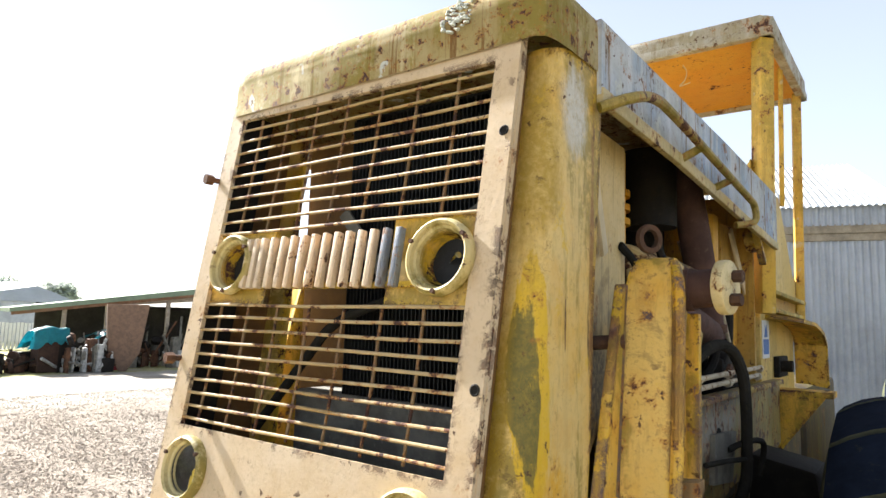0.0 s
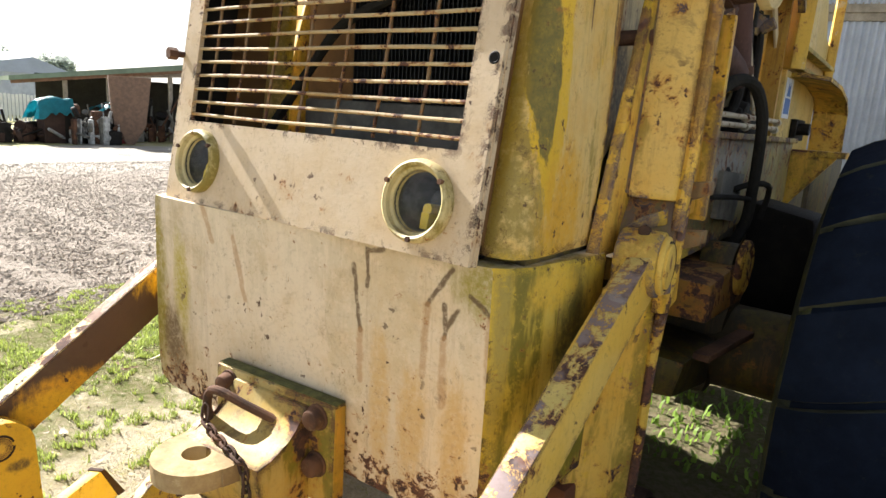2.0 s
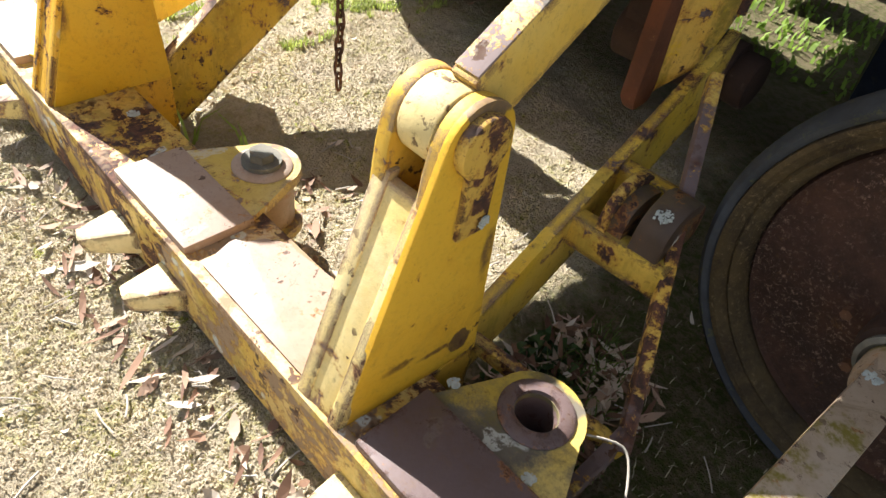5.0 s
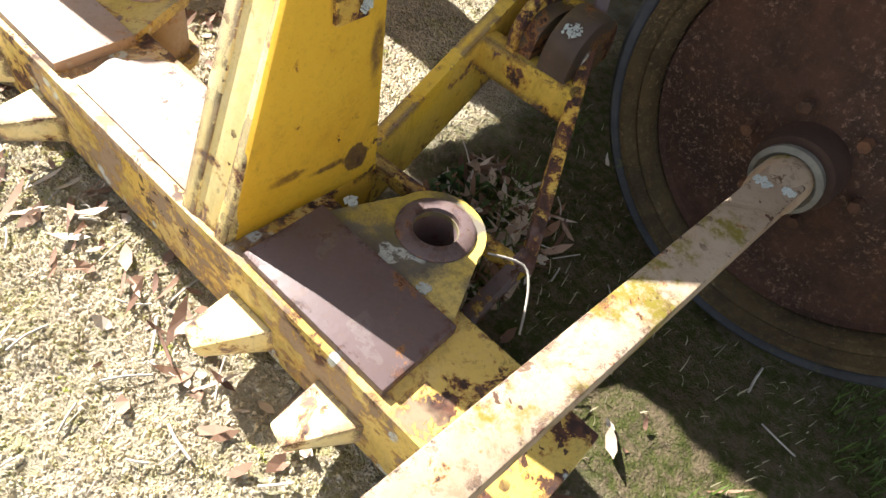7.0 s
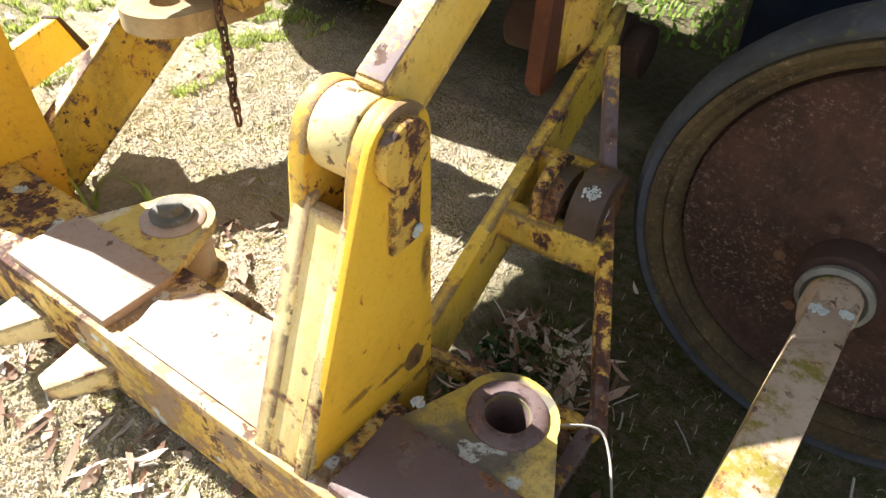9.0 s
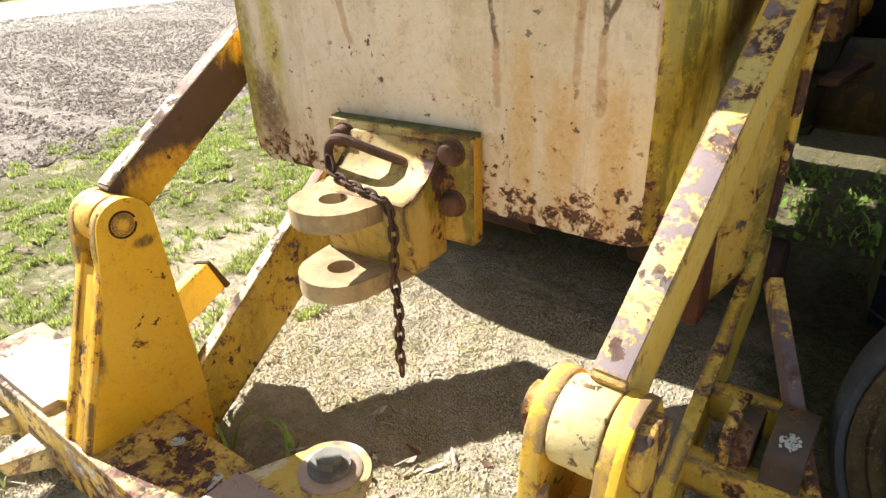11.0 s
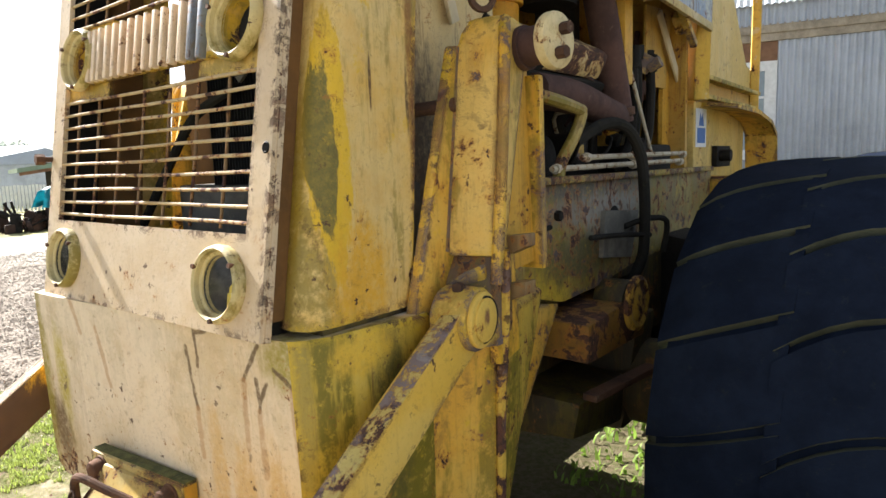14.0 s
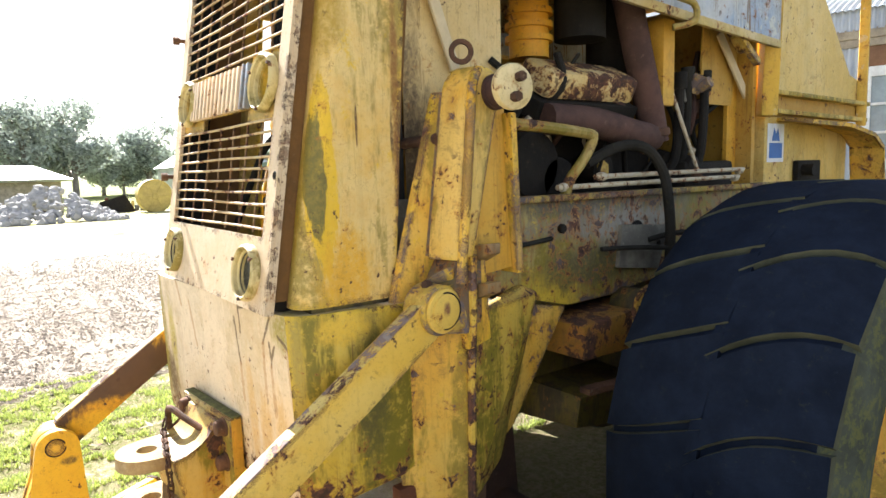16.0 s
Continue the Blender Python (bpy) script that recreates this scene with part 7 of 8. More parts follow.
def iron_shed():
    """The corrugated shed beside the loader."""
    d = Vector((0.975, 0.22, 0)).normalized()
    back = Vector((-d.y, d.x, 0))
    o = Vector((-0.03, 8.0, 0))
    at = lambda u, w, z: o + d * u + back * w + Vector((0, 0, z))
    shed = thing("corrugated_shed", o, "galvanised corrugated iron shed with a white window", "shed")
    bm = B()
    sheet(bm, at(-0.23, 0, 0), d, (0, 0, 1), 1.2, 2.98)
    wall = part("wall", bm, M_IRON, shed, "galvanised corrugated wall", 60)
    bm = B()
    sheet(bm, at(-6.0, 0, 0), d, (0, 0, 1), 4.94, 2.98)
    part("wall", bm, M_IRON, shed, "", 60)
    bm = B()
    sheet(bm, at(-1.06, 0, 0), d, (0, 0, 1), 0.83, 1.6)
    part("wall", bm, M_IRON, shed, "", 60)
    bm = B()
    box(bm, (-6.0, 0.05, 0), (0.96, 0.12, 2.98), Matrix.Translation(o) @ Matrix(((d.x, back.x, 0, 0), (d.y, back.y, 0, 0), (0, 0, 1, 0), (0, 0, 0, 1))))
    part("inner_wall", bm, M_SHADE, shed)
    T = Matrix.Translation(o) @ Matrix(((d.x, back.x, 0, 0), (d.y, back.y, 0, 0), (0, 0, 1, 0), (0, 0, 0, 1)))
    for z0, z1, out in ((2.97, 3.06, -0.03), (3.06, 3.17, -0.05)):
        bm = B()
        box(bm, (-6.0, out, z0), (0.97, out + 0.04, z1), T, 0.005)
        part("fascia_board", bm, M_TIMBER, shed, "weathered timber fascia")
    bm = B()
    sheet(bm, at(-6.0, -0.06, 3.15), d, (0, 0, 1), 7.0, 0.24)
    part("eave_sheet", bm, M_IRON, shed, "", 60)
    bm = B()
    sheet(bm, at(-6.0, -0.12, 3.38), d, back * 0.95 + Vector((0, 0, 0.34)), 7.05, 4.2)
    part("roof", bm, M_ROOFIRON, shed, "pale corrugated roof", 60)
    bm = B()
    ringw = [(-1.06, 1.58), (-0.23, 1.58), (-0.23, 2.74), (-1.06, 2.74)]
    inner = [(-0.96, 1.70), (-0.36, 1.70), (-0.36, 2.63), (-0.96, 2.63)]
    ring_plate(bm, ringw, inner, T @ frame_from((0, -0.03, 0), (1, 0, 0), (0, 0, 1)), 0.05)
    win = part("window", bm, M_WHITE, shed, "white painted window frame")
    bm = B()
    for z in (2.0, 2.32):
        box(bm, (-0.96, -0.025, z - 0.014), (-0.36, 0.005, z + 0.014), T)
    part("glazing_bar", bm, M_WHITE, win)
    bm = B()
    box(bm, (-0.96, 0.0, 1.70), (-0.36, 0.008, 2.63), T)
    part("pane", bm, M_PANE, win)
    bm = B()
    box(bm, (-1.06, -0.012, 2.742), (-0.23, 0.02, 2.968), T, 0.004)
    part("lintel_board", bm, M_HOPPER2, shed, "bare reddish-brown board above the window")
    # lean-to with open front beyond the corner
    for u in (1.05, 3.6, 6.2):
        bm = B()
        box(bm, (u, 0.5, 0), (u + 0.12, 0.62, 2.6), T)
        part("lean_to_post", bm, M_TIMBER, shed)
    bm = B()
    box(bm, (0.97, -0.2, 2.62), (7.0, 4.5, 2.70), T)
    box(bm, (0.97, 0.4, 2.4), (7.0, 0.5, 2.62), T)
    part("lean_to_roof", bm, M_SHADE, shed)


iron_shed()


def open_shed():
    """The long open-fronted shed across the yard."""
    d = Vector((0.28, 0.96, 0)).normalized()
    b = Vector((-d.y, d.x, 0))
    o = Vector((-22.6, 7.2, 0))
    T = Matrix.Translation(o) @ Matrix(((d.x, b.x, 0, 0), (d.y, b.y, 0, 0), (0, 0, 1, 0), (0, 0, 0, 1)))
    shed = thing("open_shed", o, "low open-fronted farm shed with a rusty green roof", "shed")
    L = 16
    bm = B()
    hull_of(bm, [T @ Vector(p) for p in ((0.2, -0.3, 1.92), (6.2, -0.3, 2.86), (0.2, 7, 1.92), (6.2, 7, 2.86), (0.2, -0.3, 1.78), (6.2, -0.3, 2.66), (0.2, 7, 1.78), (6.2, 7, 2.66))])
    hull_of(bm, [T @ Vector(p) for p in ((6.2, -0.3, 2.86), (14, -0.3, 2.1), (6.2, 7, 2.86), (14, 7, 2.1), (6.2, -0.3, 2.66), (14, -0.3, 1.95), (6.2, 7, 2.66), (14, 7, 1.95))])
    part("roof", bm, M_GREENROOF, shed)
    for (xa, za), (xb, zb) in (((0.25, 1.74), (6.2, 2.62)), ((6.2, 2.62), (13.9, 1.9))):
        bm = B()
        bar(bm, T @ Vector((xa, -0.2, za)), T @ Vector((xb, -0.2, zb)), 0.06, 0.12, 0.01)
        part("fascia_beam", bm, M_HOPPER2, shed, "brown weathered fascia beam")
    for x, h in ((1.7, 2.0), (3.0, 2.2), (5.0, 2.5), (7.5, 2.5), (9.5, 2.3), (12, 2.1)):
        bm = B()
        box(bm, (x, 0, -0.05), (x + 0.13, 0.13, h), T)
        part("post", bm, M_TIMBER, shed)
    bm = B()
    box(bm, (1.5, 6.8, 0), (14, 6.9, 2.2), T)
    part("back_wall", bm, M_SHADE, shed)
    bm = B()
    bar(bm, T @ Vector((3, 0.07, 2.15)), T @ Vector((6.2, 0.07, 2.45)), 0.1, 0.15)
    part("beam", bm, M_TIMBER, shed)
    # far gabled hall and paling fence beyond
    hall = thing("gabled_hall", (-41, 14, 0), "grey gabled hall beyond the yard", "building")
    bm = B()
    hull_of(bm, [(-41.2, 11, 0), (-41.2, 11, 2.4), (-40.2, 17, 2.4), (-40.2, 17, 0), (-48, 11.5, 0), (-48, 11.5, 2.4), (-47, 18, 2.4), (-47, 18, 0)])
    part("wall", bm, M_IRON, hall)
    bm = B()
    hull_of(bm, [(-41.1, 10.6, 2.35), (-39.9, 17.4, 2.35), (-48.3, 11.2, 2.35), (-47, 18.4, 2.35), (-44.5, 15.3, 3.6), (-41.0, 15.3, 3.3), (-44.8, 12, 3.3)])
    part("roof", bm, M_GREYROOF, hall)
    fence = thing("paling_fence", (-30, 9, 0), "white paling fence at the back of the yard", "fence")
    for k in range(44):
        bm = B()
        p = Vector((-33.5, 9.6 + 0.16 * k, 0))
        box(bm, p, p + Vector((0.03, 0.11, 1.25 + 0.02 * math.sin(k * 5))))
        part("paling", bm, M_WHITE, fence)


M_GREYROOF = plain("blue_grey_far_roof", (0.4, 0.43, 0.46), 0.6, 0, 0.15, 1)
open_shed()

M_TARP = plain("turquoise_tarpaulin", (0.03, 0.30, 0.36), 0.5, 0, 0.3, 5)
M_RED = plain("faded_red_tin", (0.28, 0.03, 0.035), 0.6, 0, 0.4, 6)
M_WHITEMETAL = plain("pale_painted_engine", (0.45, 0.45, 0.43), 0.6, 0, 0.6, 9)


def wreck(base, seed, spread, count, label, category, mats):
    """A heap of dismantled machine parts."""
    rng = random.Random(seed)
    w = thing("scrap_heap", base, label, category, "scrap in the yard")
    for k in range(count):
        bm = B()
        p = Vector(base) + Vector((rng.uniform(-0.7, 0.7) * spread[0], rng.uniform(-1, 1) * spread[1], 0))
        h = rng.uniform(0.15, spread[2])
        kind = rng.random()
        if kind < 0.35:
            q = p + Vector((rng.uniform(-0.5, 0.5), rng.uniform(-0.8, 0.8), h))
            rod(bm, p + Vector((0, 0, rng.uniform(0, 0.4))), q, rng.uniform(0.015, 0.05), 10)
        elif kind < 0.6:
            c = p + Vector((0, 0, h * 0.6))
            lathe(bm, [(0.0, 0.05), (0.16, 0.05), (0.2, 0.09), (0.22, 0.0), (0.2, -0.06), (0.0, -0.05)], Matrix.Translation(c) @ Matrix.Scale(rng.uniform(0.4, 0.9), 4) @ Euler((rng.uniform(0, 3), rng.uniform(0, 3), 0)).to_matrix().to_4x4(), 18)
        else:
            s = Vector((rng.uniform(0.08, 0.28), rng.uniform(0.06, 0.3), rng.uniform(0.06, 0.24)))
            box(bm, p - s / 2 + Vector((0, 0, s.z / 2)), p + s / 2 + Vector((0, 0, s.z / 2 + h * 0.5)), None, 0.03)
            jitter(bm, 0.04, 6, k)
        part("scrap_part", bm, mats[rng.randrange(len(mats))], w)
    return w


wreck((-20.0, 8.72, 0), 3, (0.5, 0.72, 1.7), 60, "dismantled tractor engine parts heaped on the ground", "scrap", [M_WHITEMETAL, M_RUST, M_DARK, M_WHITEMETAL, M_GREY])
wreck((-20.7, 6.6, 0), 5, (0.6, 1.0, 1.0), 50, "rusty machine scrap lying in a heap", "scrap", [M_RUST, M_DARK, M_DARKBROWN, M_RUST_RED])
wreck((-21.2, 11.2, 0), 9, (0.7, 0.7, 1.7), 45, "greasy machine parts stacked under the shed", "scrap", [M_DARK, M_GREY, M_RUST])
wreck((-20.4, 12.0, 0), 10, (0.2, 0.16, 1.8), 30, "upright engine on a stand under the shed", "scrap", [M_WHITEMETAL, M_GREY, M_DARK])


def tarps():
    for y0, y1, top, hem, tail in ((7.3, 8.26, 1.4, 0.88, 0.62), (9.2, 9.76, 1.3, 1.1, 1.05)):
        bm = B()
        rows = []
        for i in range(19):
            u = i / 18
            y = y0 + (y1 - y0) * u
            edge = hem + (tail - hem) * max(0.0, 1 - 3.2 * u) + 0.05 * math.sin(23 * u + y0)
            crest = top - 0.07 * abs(math.sin(5 * u + 0.6)) - 0.12 * max(0.0, 1 - 5 * u)
            row = []
            for x, k in ((-20.02, 0.0), (-20.06, 0.35), (-20.12, 0.75), (-20.2, 0.97), (-20.45, 1.0), (-20.7, 0.96), (-20.8, 0.5), (-20.84, 0.0)):
                p = Vector((x - 0.05 * math.sin(14 * u) * (1 - k), y - 0.22 * (1 - k) * max(0.0, 1 - 4 * u), edge + (crest - edge) * k))
                row.append(bm.verts.new(p + noise.noise_vector(p * 5) * 0.03))
            rows.append(row)
        for p, q in zip(rows, rows[1:]):
            for k in range(len(p) - 1):
                bm.faces.new((p[k], q[k], q[k + 1], p[k + 1]))
        bmesh.ops.solidify(bm, geom=bm.faces[:], thickness=0.012)
        alone("tarpaulin", bm, M_TARP, "draped turquoise tarpaulin over stored machinery", "tarpaulin", "tarpaulins", smooth=60)
        bm = B()
        box(bm, (-20.7, y0 + 0.12, 0), (-20.15, y1 - 0.1, hem + 0.16), None, 0.04)
        alone("covered_machine", bm, M_DARKBROWN, "rusty machine half hidden under a tarpaulin", "machine", "covered machines")
    bm = B()
    box(bm, (-20.5, 9.52, 0), (-20.1, 9.86, 1.02), None, 0.02)
    red = thing("metal_cabinet", (-20.3, 9.69, 0), "faded red metal cabinet standing in the yard", "cabinet")
    part("body", bm, M_RED, red)
    bm = B()
    box(bm, (-20.098, 9.55, 0.06), (-20.085, 9.83, 0.97), None, 0.004)
    part("door", bm, M_RED, red)
    bm = B()
    box(bm, (-20.084, 9.6, 0.5), (-20.08, 9.78, 0.62))
    part("label_plate", bm, M_WHITEMETAL, red, "pale label plate")
    bm = B()
    hull_of(bm, [(-19.75, 9.15, 2.12), (-19.2, 10.25, 2.14), (-19.75, 9.3, 0.65), (-19.3, 10.1, 0.62), (-20.0, 9.25, 2.12), (-19.45, 10.35, 2.14), (-20.0, 9.35, 0.65), (-19.5, 10.2, 0.62), (-19.6, 9.6, 0.0), (-19.5, 9.8, 0.0)], 0.01)
    alone("steel_hopper", bm, M_HOPPER, "brown rusty steel hopper", "hopper")


M_HOPPER = rust_metal("brown_hopper", (0.2, 0.13, 0.09), (0.14, 0.095, 0.07), (0.3, 0.22, 0.16))
tarps()


def stone_pile():
    rng = random.Random(4)
    pile = thing("stone_pile", (-29.5, 4.4, 0), "pile of broken pale grey concrete lumps", "stone pile")
    shapes = []
    for k in range(6):
        bm = B()
        bmesh.ops.create_icosphere(bm, subdivisions=1, radius=0.2)
        jitter(bm, 0.1, 4, k * 7.0)
        shapes.append(mesh_of("stone", bm, M_STONE, 0))
    for k in range(290):
        u, v = rng.uniform(-1, 1), rng.random()
        y = -1.5 + 2.7 * u
        top = 1.5 * max(0.05, 1 - abs(u) ** 1.5) * (1.0 if u < 0.2 else 1.1 - 0.4 * u)
        x = -30.2 + 2.2 * (1 - v) * 1.0
        m = Matrix.Translation((x, y + 4.1, top * v * 0.95)) @ Euler((rng.uniform(0, 6), rng.uniform(0, 6), 0)).to_matrix().to_4x4() @ Matrix.Scale(rng.uniform(0.55, 1.25), 4)
        shared("stone", shapes[k % 6], m, pile)


M_STONE = plain("pale_concrete_lump", (0.38, 0.37, 0.37), 0.95, 0, 0.3, 3, 0.4)
stone_pile()


def far_yard():
    bm = B()
    hull_of(bm, [(-46, -14, 2.0), (-42.2, 5.3, 1.80), (-42.4, 5.3, 1.66), (-46, -14, 1.8), (-52, -14, 2.9), (-50, 4, 2.75)])
    house = thing("long_white_roof_shed", (-45, 0, 0), "long low shed with a pale roof", "shed")
    part("roof", bm, M_ROOFIRON, house)
    bm = B()
    box(bm, (-50, -14, 0), (-43.6, 4.8, 1.75))
    part("wall", bm, M_TIMBER, house)
    # drum, blade and scrap
    bm = B()
    m = frame_from((-33.5, 7.75, 0.80), (0, 1, 0), (0, 0, 1))
    lathe(bm, [(0.0, 0.1), (0.15, 0.14), (0.2, 0.1), (0.78, 0.1), (0.82, 0.14), (0.86, 0.1), (0.86, -0.5), (0.0, -0.5)], m, 40)
    drum = thing("cable_drum", (-33.5, 7.75, 0), "big yellow spoked wheel standing on edge", "wheel")
    part("rim", bm, M_DRUM, drum)
    for k in range(6):
        a = k * math.pi / 3
        bm = B()
        bar(bm, m @ Vector((0, 0, 0.12)), m @ Vector((math.cos(a) * 0.8, math.sin(a) * 0.8, 0.12)), 0.03, 0.06)
        part("spoke", bm, M_DRUM, drum)
    bm = B()
    hull_of(bm, [(-34.5, 5.2, 0.02), (-34.5, 7.0, 0.02), (-34.9, 5.4, 0.55), (-34.9, 6.6, 0.9), (-35.4, 5.2, 0.02), (-35.4, 7.0, 0.02)])
    alone("scraper_blade", bm, M_DARK, "black scraper blade lying on the grass", "blade")
    wreck((-36, 4.0, 0), 12, (1.0, 1.6, 0.9), 18, "rusty farm implements by the fence", "scrap", [M_RUST_RED, M_DARK, M_RUST])
    wreck((-36, 6.8, 0), 13, (1.0, 1.2, 1.2), 14, "old yellow farm implements in the grass", "scrap", [M_DRUM, M_RUST, M_GREY])


M_DRUM = plain("faded_yellow_drum", (0.5, 0.38, 0.12), 0.7, 0, 0.3, 4)
far_yard()


def foliage(name, colour):
    n = Nodes(name)
    c = n.mix(n.island(), tuple(v * 0.55 for v in colour), tuple(v * 1.5 for v in colour))
    m = n.done(c, 0.6)
    thin = n.t.nodes.new("ShaderNodeBsdfTranslucent")
    n.put(c, thin.inputs["Color"])
    both = n.t.nodes.new("ShaderNodeMixShader")
    both.inputs[0].default_value = 0.4
    n.t.links.new(n.bsdf.outputs[0], both.inputs[1])
    n.t.links.new(thin.outputs[0], both.inputs[2])
    n.t.links.new(both.outputs[0], n.t.nodes["Material Output"].inputs["Surface"])
    return m


# leaf colour is greyed and lightened to stand in for distance haze
M_LEAF = foliage("hazed_eucalyptus_leaves", (0.42, 0.46, 0.42))
M_BARK = plain("pale_bark", (0.3, 0.26, 0.21), 0.95, 0, 0.4, 3, 0.3)


def tree(base, height, spread, seed):
    rng = random.Random(seed)
    t = thing("gum_tree", base, "tall grey-green gum tree with an airy crown", "tree", "trees along the boundary")
    base = Vector(base)
    bm = B()
    tips = []
    top = base + Vector((rng.uniform(-0.5, 0.5), rng.uniform(-0.5, 0.5), height * 0.62))
    rod(bm, base - Vector((0, 0, 0.2)), top, height * 0.035, 9, height * 0.018)
    for k in range(13):
        s = base.lerp(top, rng.uniform(0.14, 1.0))
        a = rng.uniform(0, 6.28)
        e = s + Vector((math.cos(a) * spread * rng.uniform(0.35, 0.75), math.sin(a) * spread * rng.uniform(0.35, 0.75), height * rng.uniform(0.12, 0.36)))
        rod(bm, s, e, height * 0.014, 7, height * 0.005)
        tips += [e, s.lerp(e, 0.6)]
        for j in range(2):
            f = e + Vector((rng.uniform(-1, 1), rng.uniform(-1, 1), rng.uniform(-0.3, 0.8))) * spread * 0.35
            rod(bm, s.lerp(e, 0.7), f, height * 0.006, 6, height * 0.003)
            tips.append(f)
    part("trunk", bm, M_BARK, t)
    verts, faces = [], []
    for tip in tips:
        size = spread * rng.uniform(0.22, 0.42)
        for k in range(95):
            d = Vector((rng.gauss(0, 0.5), rng.gauss(0, 0.5), rng.gauss(0, 0.38))) * size
            p = tip + d
            u = Vector((rng.uniform(-1, 1), rng.uniform(-1, 1), rng.uniform(-1, 0.3))).normalized() * rng.uniform(0.16, 0.36)
            w = u.orthogonal().normalized() * rng.uniform(0.06, 0.14)
            i = len(verts)
            verts += [p - u, p + w, p + u, p - w]
            faces.append((i, i + 1, i + 2, i + 3))
    me = bpy.data.meshes.new("crown")
    me.from_pydata([tuple(v) for v in verts], [], faces)
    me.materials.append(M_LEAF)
    ob = new("crown", me)
    ob.parent = t
    ob.matrix_parent_inverse = PLACED[t.name].inverted()


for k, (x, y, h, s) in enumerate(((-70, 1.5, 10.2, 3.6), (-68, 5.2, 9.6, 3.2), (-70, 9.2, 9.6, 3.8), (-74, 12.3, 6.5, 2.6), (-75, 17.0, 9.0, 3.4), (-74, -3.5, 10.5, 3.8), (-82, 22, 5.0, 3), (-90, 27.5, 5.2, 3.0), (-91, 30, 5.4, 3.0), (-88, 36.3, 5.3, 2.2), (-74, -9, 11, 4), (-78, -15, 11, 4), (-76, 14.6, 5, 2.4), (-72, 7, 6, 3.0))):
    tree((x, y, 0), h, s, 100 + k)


# ---- ground cover ----
def blades(name, spots, colour, label, category, tall, thin):
    rng = random.Random(len(name) + int(tall * 1000))
    verts, faces = [], []
    for x, y in spots:
        z = ground_height(x, y) - 0.004
        h, a = tall * rng.uniform(0.4, 1.2), rng.uniform(0, 6.28)
        lean = Vector((math.cos(a), math.sin(a), 0)) * h * rng.uniform(0.2, 1.0)
        side = Vector((-math.sin(a), math.cos(a), 0)) * thin * rng.uniform(0.7, 1.4)
        p = Vector((x, y, z))
        mid = p + lean * 0.35 + Vector((0, 0, h * 0.65))
        tip = p + lean + Vector((0, 0, h))
        i = len(verts)
        verts += [p - side, p + side, mid + side * 0.8, mid - side * 0.8, tip]
        faces += [(i, i + 1, i + 2, i + 3), (i + 3, i + 2, i + 4)]
    me = bpy.data.meshes.new(name)
    me.from_pydata([tuple(v) for v in verts], [], faces)
    me.materials.append(foliage(name + "_green", colour))
    return tagged(new(name, me), label, category, kind="stuff")


def scatter(rng, count, lo, hi, keep=lambda x, y: True):
    out = []
    while len(out) < count:
        x, y = rng.uniform(lo[0], hi[0]), rng.uniform(lo[1], hi[1])
        if keep(x, y):
            out.append((x, y))
    return out


rng = random.Random(11)
patchy = lambda x, y: noise.noise(Vector((x * 1.1, y * 1.1, 3))) + 0.5 * noise.noise(Vector((x * 4, y * 4, 8))) > 0.02
thinly = lambda x, y: 0.55 * noise.noise(Vector((x * 1.1, y * 1.1, 3))) + 0.9 * noise.noise(Vector((x * 5, y * 5, 8))) + 0.8 * noise.noise(Vector((x * 15, y * 15, 2))) > 0.06 + 0.25 * max(0, x + 1.7)
blades("yard_grass", scatter(rng, 90000, (-4.3, -1.6), (-0.9, 4.0), thinly), (0.34, 0.4, 0.1), "short yellow-green grass in patches beside the loader", "grass", 0.034, 0.003)
# blade colour is darkened to carry the shade under the wheels
blades("shade_grass", scatter(rng, 9000, (0.75, -0.55), (2.3, 1.9), patchy), (0.1, 0.14, 0.03), "grass tufts under the wheels, coloured dark to match the shade", "grass", 0.045, 0.002)
blades("dry_straw", scatter(rng, 900, (0.7, -0.7), (2.2, 0.5)), (0.42, 0.37, 0.24), "dry straw stalks lying on shaded soil", "straw", 0.035, 0.0012)
blades("dry_stalks", scatter(rng, 5000, (-4.2, -1.6), (-0.9, 3.5)), (0.55, 0.5, 0.36), "pale dry stalks among the short grass", "straw", 0.022, 0.0022)
blades("weeds", scatter(rng, 420, (-0.15, 2.1), (0.85, 3.2)), (0.2, 0.3, 0.05), "broad-leaved green weeds in a sunlit gap", "weeds", 0.06, 0.011)
blades("ivy", scatter(rng, 90, (0.66, -0.24), (0.84, 0.02)), (0.04, 0.075, 0.02), "dark ivy leaves on shaded soil", "ivy", 0.035, 0.016)
blades("moss_tufts", scatter(rng, 5000, (-1.4, -1.5), (1.1, -0.7), lambda x, y: noise.noise(Vector((x * 3, y * 3, 1))) > 0.12), (0.2, 0.2, 0.04), "low mossy tufts on dry earth", "moss", 0.007, 0.003)
blades("tall_grass_tuft", [(-0.565 + 0.015 * math.sin(k * 7), -0.315 + 0.015 * math.cos(k * 5)) for k in range(4)] + [(-0.405 + 0.015 * math.sin(k * 3), -0.217 + 0.015 * math.cos(k)) for k in range(4)], (0.3, 0.42, 0.08), "two tall pale grass tufts beside the crossbar", "grass", 0.16, 0.006)


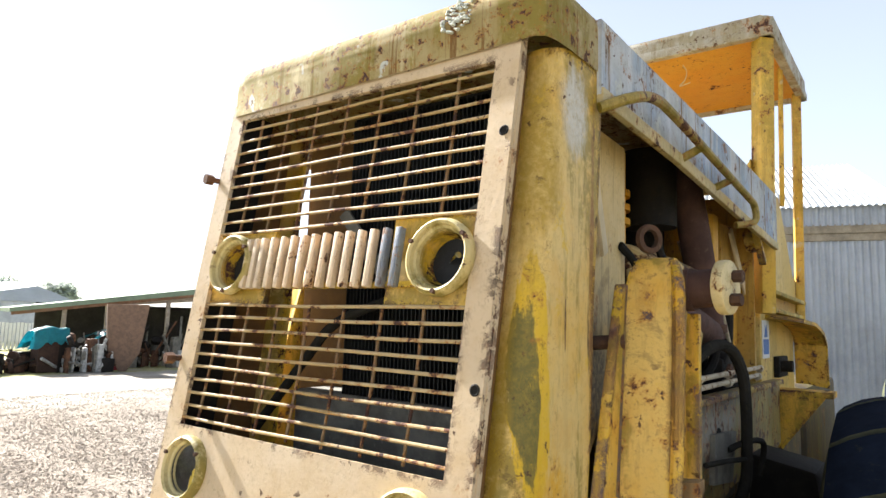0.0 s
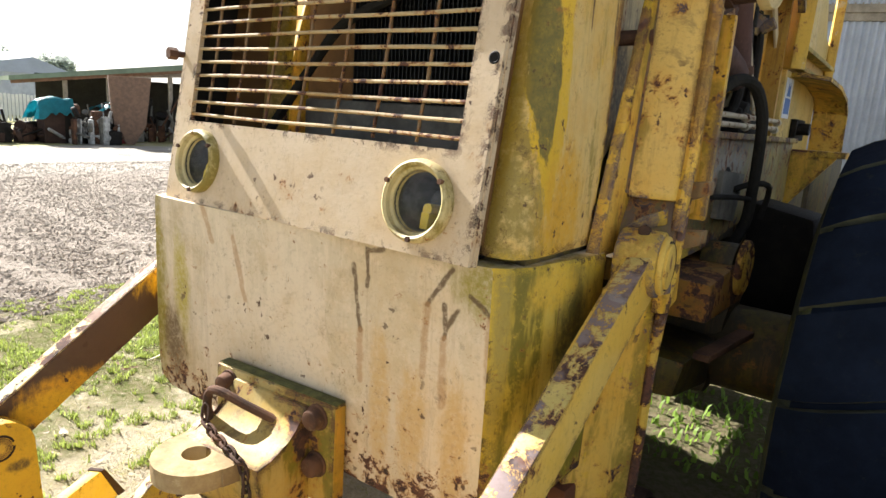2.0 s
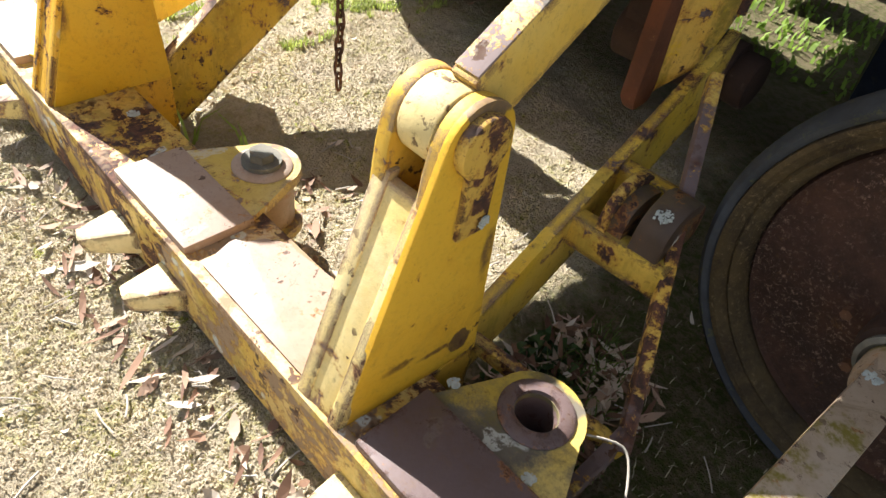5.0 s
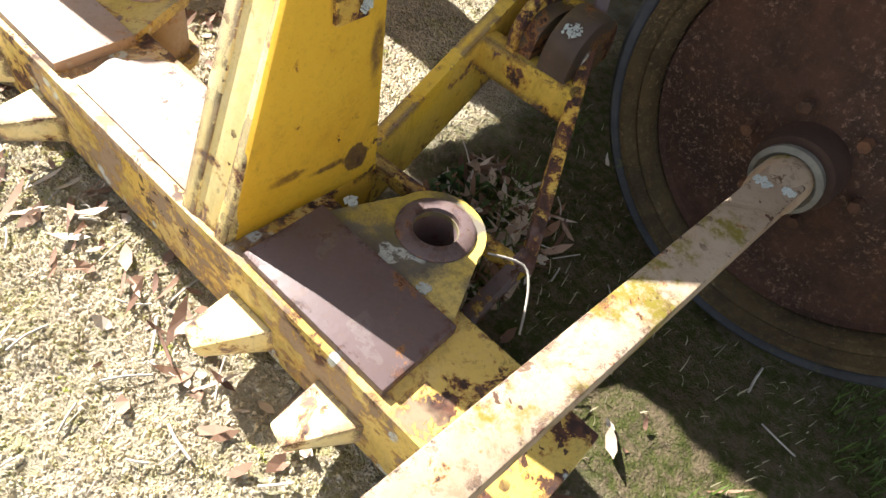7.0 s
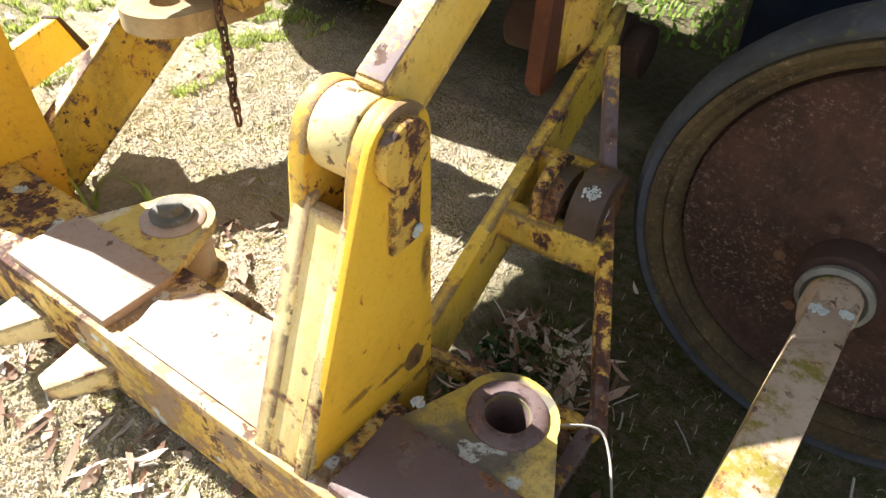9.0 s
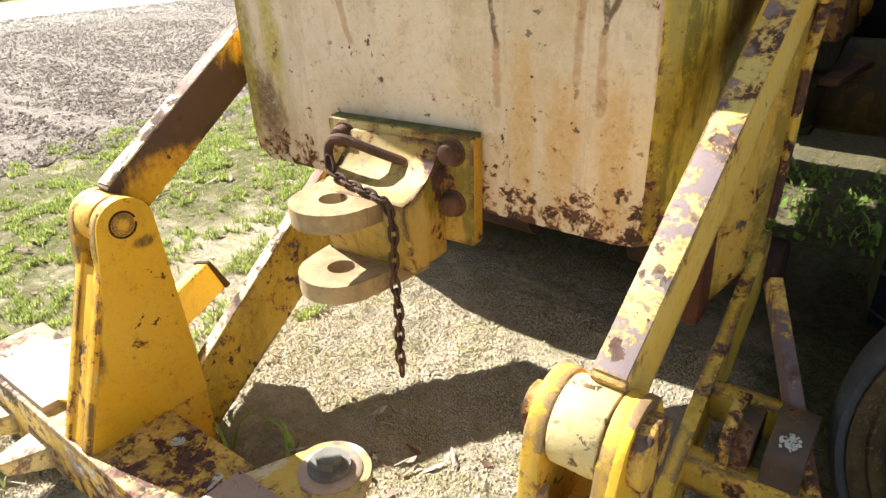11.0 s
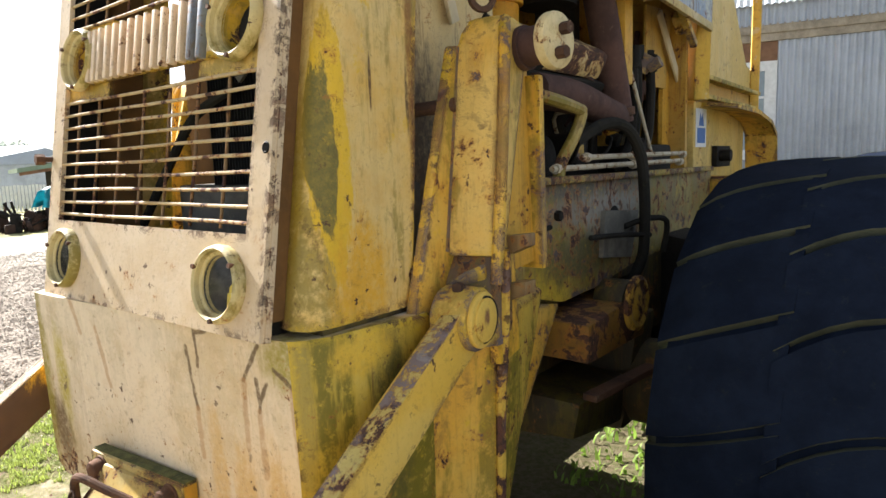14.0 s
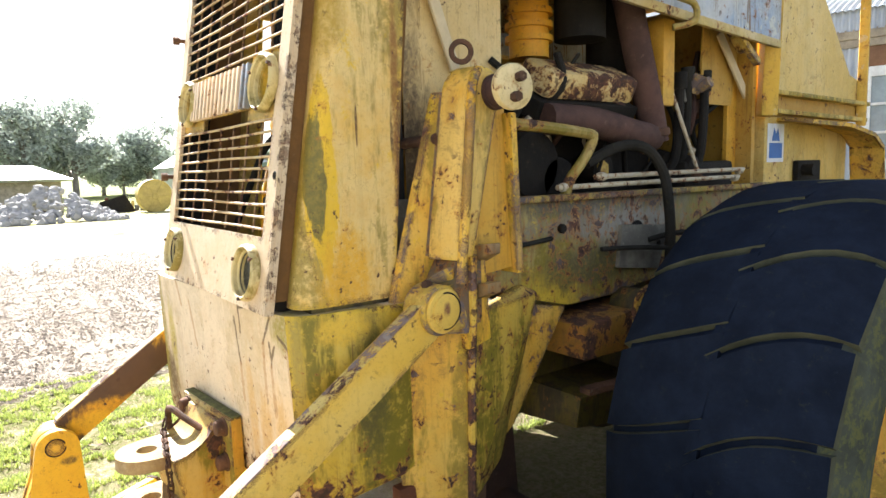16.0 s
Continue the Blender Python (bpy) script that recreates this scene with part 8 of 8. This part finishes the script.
def litter():
    """Dry leaves, bark strips and twigs."""
    n = Nodes("dry_leaves")
    tone = n.t.nodes.new("ShaderNodeValToRGB")
    n.put(n.island(), tone.inputs[0])
    tone.color_ramp.elements[0].color, tone.color_ramp.elements[1].color = (0.1, 0.05, 0.03, 1), (0.6, 0.53, 0.43, 1)
    e = tone.color_ramp.elements.new(0.5)
    e.color = (0.25, 0.145, 0.09, 1)
    m = n.done(tone.outputs[0], 0.8)
    rng = random.Random(23)
    verts, faces = [], []
    zones = [((-0.7, -0.86), (1.0, -0.68), 150), ((-0.3, -0.3), (0.2, -0.1), 25), ((0.66, -0.33), (1.0, 0.1), 300), ((-0.9, -0.40), (0.5, 0.1), 45), ((1.0, -1.1), (2.0, -0.2), 50), ((-1.2, -1.6), (1.2, -0.85), 45), ((-3.5, -1.2), (-0.8, 2.5), 260), ((0.9, 0.3), (1.9, 0.6), 40)]
    for lo, hi, count in zones:
        for x, y in scatter(rng, count, lo, hi):
            long, wide = 0.012 + 0.045 * rng.random() ** 1.8, 0.003 + 0.009 * rng.random() ** 1.5
            a = rng.uniform(0, 6.28)
            u, w = Vector((math.cos(a), math.sin(a), rng.uniform(-0.15, 0.25))), Vector((-math.sin(a), math.cos(a), rng.uniform(-0.5, 0.5)))
            p = Vector((x, y, ground_height(x, y) + 0.006 + rng.uniform(0, 0.012)))
            i = len(verts)
            curl = Vector((0, 0, rng.uniform(0.004, 0.018)))
            verts += [p - u * long, p - u * long * 0.4 + w * wide - curl * 0.3, p + curl * 0 - u * long * 0.4 - w * wide, p + u * long * 0.35 + w * wide + curl * 0.2, p + u * long * 0.35 - w * wide + curl * 0.2, p + u * long + curl]
            faces += [(i, i + 1, i + 2), (i + 1, i + 3, i + 4, i + 2), (i + 3, i + 5, i + 4)]
    me = bpy.data.meshes.new("leaf_litter")
    me.from_pydata([tuple(v) for v in verts], [], faces)
    me.materials.append(m)
    tagged(new("leaf_litter", me), "dry curled leaves and bark strips lying on the earth", "leaf litter", kind="stuff")
    bm = B()
    for k in range(190):
        x, y = rng.uniform(-1.4, 1.6), rng.uniform(-1.5, -0.72) if k < 140 else rng.uniform(-0.4, 0.3)
        a, L = rng.uniform(0, 6.28), rng.uniform(0.02, 0.09)
        z = ground_height(x, y) + 0.008
        p, q = Vector((x, y, z)), Vector((x + math.cos(a) * L, y + math.sin(a) * L, z + rng.uniform(-0.003, 0.012)))
        tube(bm, [p, p.lerp(q, 0.5) + Vector((rng.uniform(-0.006, 0.006), rng.uniform(-0.006, 0.006), 0.003)), q], rng.uniform(0.0012, 0.003), 5, 2)
    alone("twigs", bm, M_TWIG, "pale broken twigs scattered on the earth", "twigs", kind="stuff")
    bm = B()
    tube(bm, [(0.96, -0.30, 0.20), (1.02, -0.255, 0.185), (1.06, -0.28, 0.16), (1.10, -0.34, 0.12)], 0.0025, 6, 4)
    alone("straw_stem", bm, M_TWIG, "pale straw stem caught on the brace", "straw")


M_TWIG = plain("pale_twig", (0.5, 0.45, 0.38), 0.9, 0, 0.3, 30)
litter()


def clods():
    """Crumbs of earth near the crossbar and the rough gravel of the yard."""
    n = Nodes("yard_clods")
    shade = lambda c: n.mix(n.ramp(n.island(), 0, 1, 0, 0.25), c, (0.2, 0.165, 0.135))
    m = n.done(shade(gravel_tone(n)), 0.95, 0, n.noise(60, 5), 0.5, 0.004, 0.1)
    n = Nodes("earth_crumbs")
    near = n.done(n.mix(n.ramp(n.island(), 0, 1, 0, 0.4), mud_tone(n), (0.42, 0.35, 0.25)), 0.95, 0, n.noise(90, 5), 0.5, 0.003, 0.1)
    rng = random.Random(31)
    base = [Vector(v) for v in ((1, 0, 0), (-1, 0, 0), (0, 1, 0), (0, -1, 0), (0, 0, 0.8), (0, 0, -0.6))]
    tri = [(0, 2, 4), (2, 1, 4), (1, 3, 4), (3, 0, 4), (2, 0, 5), (1, 2, 5), (3, 1, 5), (0, 3, 5)]
    for name, label, count, lo, hi, small, big in (("earth_crumbs", "crumbled dry earth and small clods", 70000, (-1.6, -1.6), (1.7, 0.9), 0.001, 0.0075), ("yard_gravel", "rough brown gravel and clods of the yard", 110000, (-14.5, -3.5), (-3.9, 9.5), 0.007, 0.024)):
        verts, faces = [], []
        for k in range(count):
            u = rng.random()
            x = hi[0] + (lo[0] - hi[0]) * (u ** (1.7 if big > 0.02 else 1))
            y = rng.uniform(lo[1], hi[1])
            if x > 0.62 and y > -0.4:
                continue
            s = small + (big - small) * rng.random() ** (2.2 if big > 0.02 else 4)
            p = Vector((x, y, ground_height(x, y) + s * 0.2))
            i = len(verts)
            a = rng.uniform(0, 6.28)
            ca, sa = math.cos(a), math.sin(a)
            for b in base:
                q = b * rng.uniform(0.75, 1.2)
                verts.append((p.x + s * (q.x * ca - q.y * sa), p.y + s * (q.x * sa + q.y * ca), p.z + s * q.z * 0.75))
            faces += [(i + a1, i + b1, i + c1) for a1, b1, c1 in tri]
        me = bpy.data.meshes.new(name)
        me.from_pydata(verts, [], faces)
        me.materials.append(m if big > 0.02 else near)
        tagged(new(name, me), label, "gravel", kind="stuff")
    verts, faces = [], []
    for lo, hi, count in (((-1.35, -1.65), (1.25, -0.62), 120000), ((-1.0, -0.45), (0.62, 0.95), 55000)):
        for _ in range(count):
            x, y = rng.uniform(lo[0], hi[0]), rng.uniform(lo[1], hi[1])
            s, a = 0.0012 + 0.0042 * rng.random() ** 2.2, rng.uniform(0, 2.1)
            z, i = ground_height(x, y) - 0.0008, len(verts)
            for k in range(3):
                r = s * rng.uniform(0.7, 1.4)
                verts.append((x + r * math.cos(a + k * 2.1), y + r * math.sin(a + k * 2.1), z))
            verts.append((x + s * rng.uniform(-0.4, 0.4), y + s * rng.uniform(-0.4, 0.4), z + s * rng.uniform(0.8, 1.6)))
            faces += [(i, i + 1, i + 3), (i + 1, i + 2, i + 3), (i + 2, i, i + 3)]
    me = bpy.data.meshes.new("earth_grains")
    me.from_pydata(verts, [], faces)
    me.materials.append(near)
    tagged(new("earth_grains", me), "fine dry grains of crumbled earth", "earth", kind="stuff")


clods()
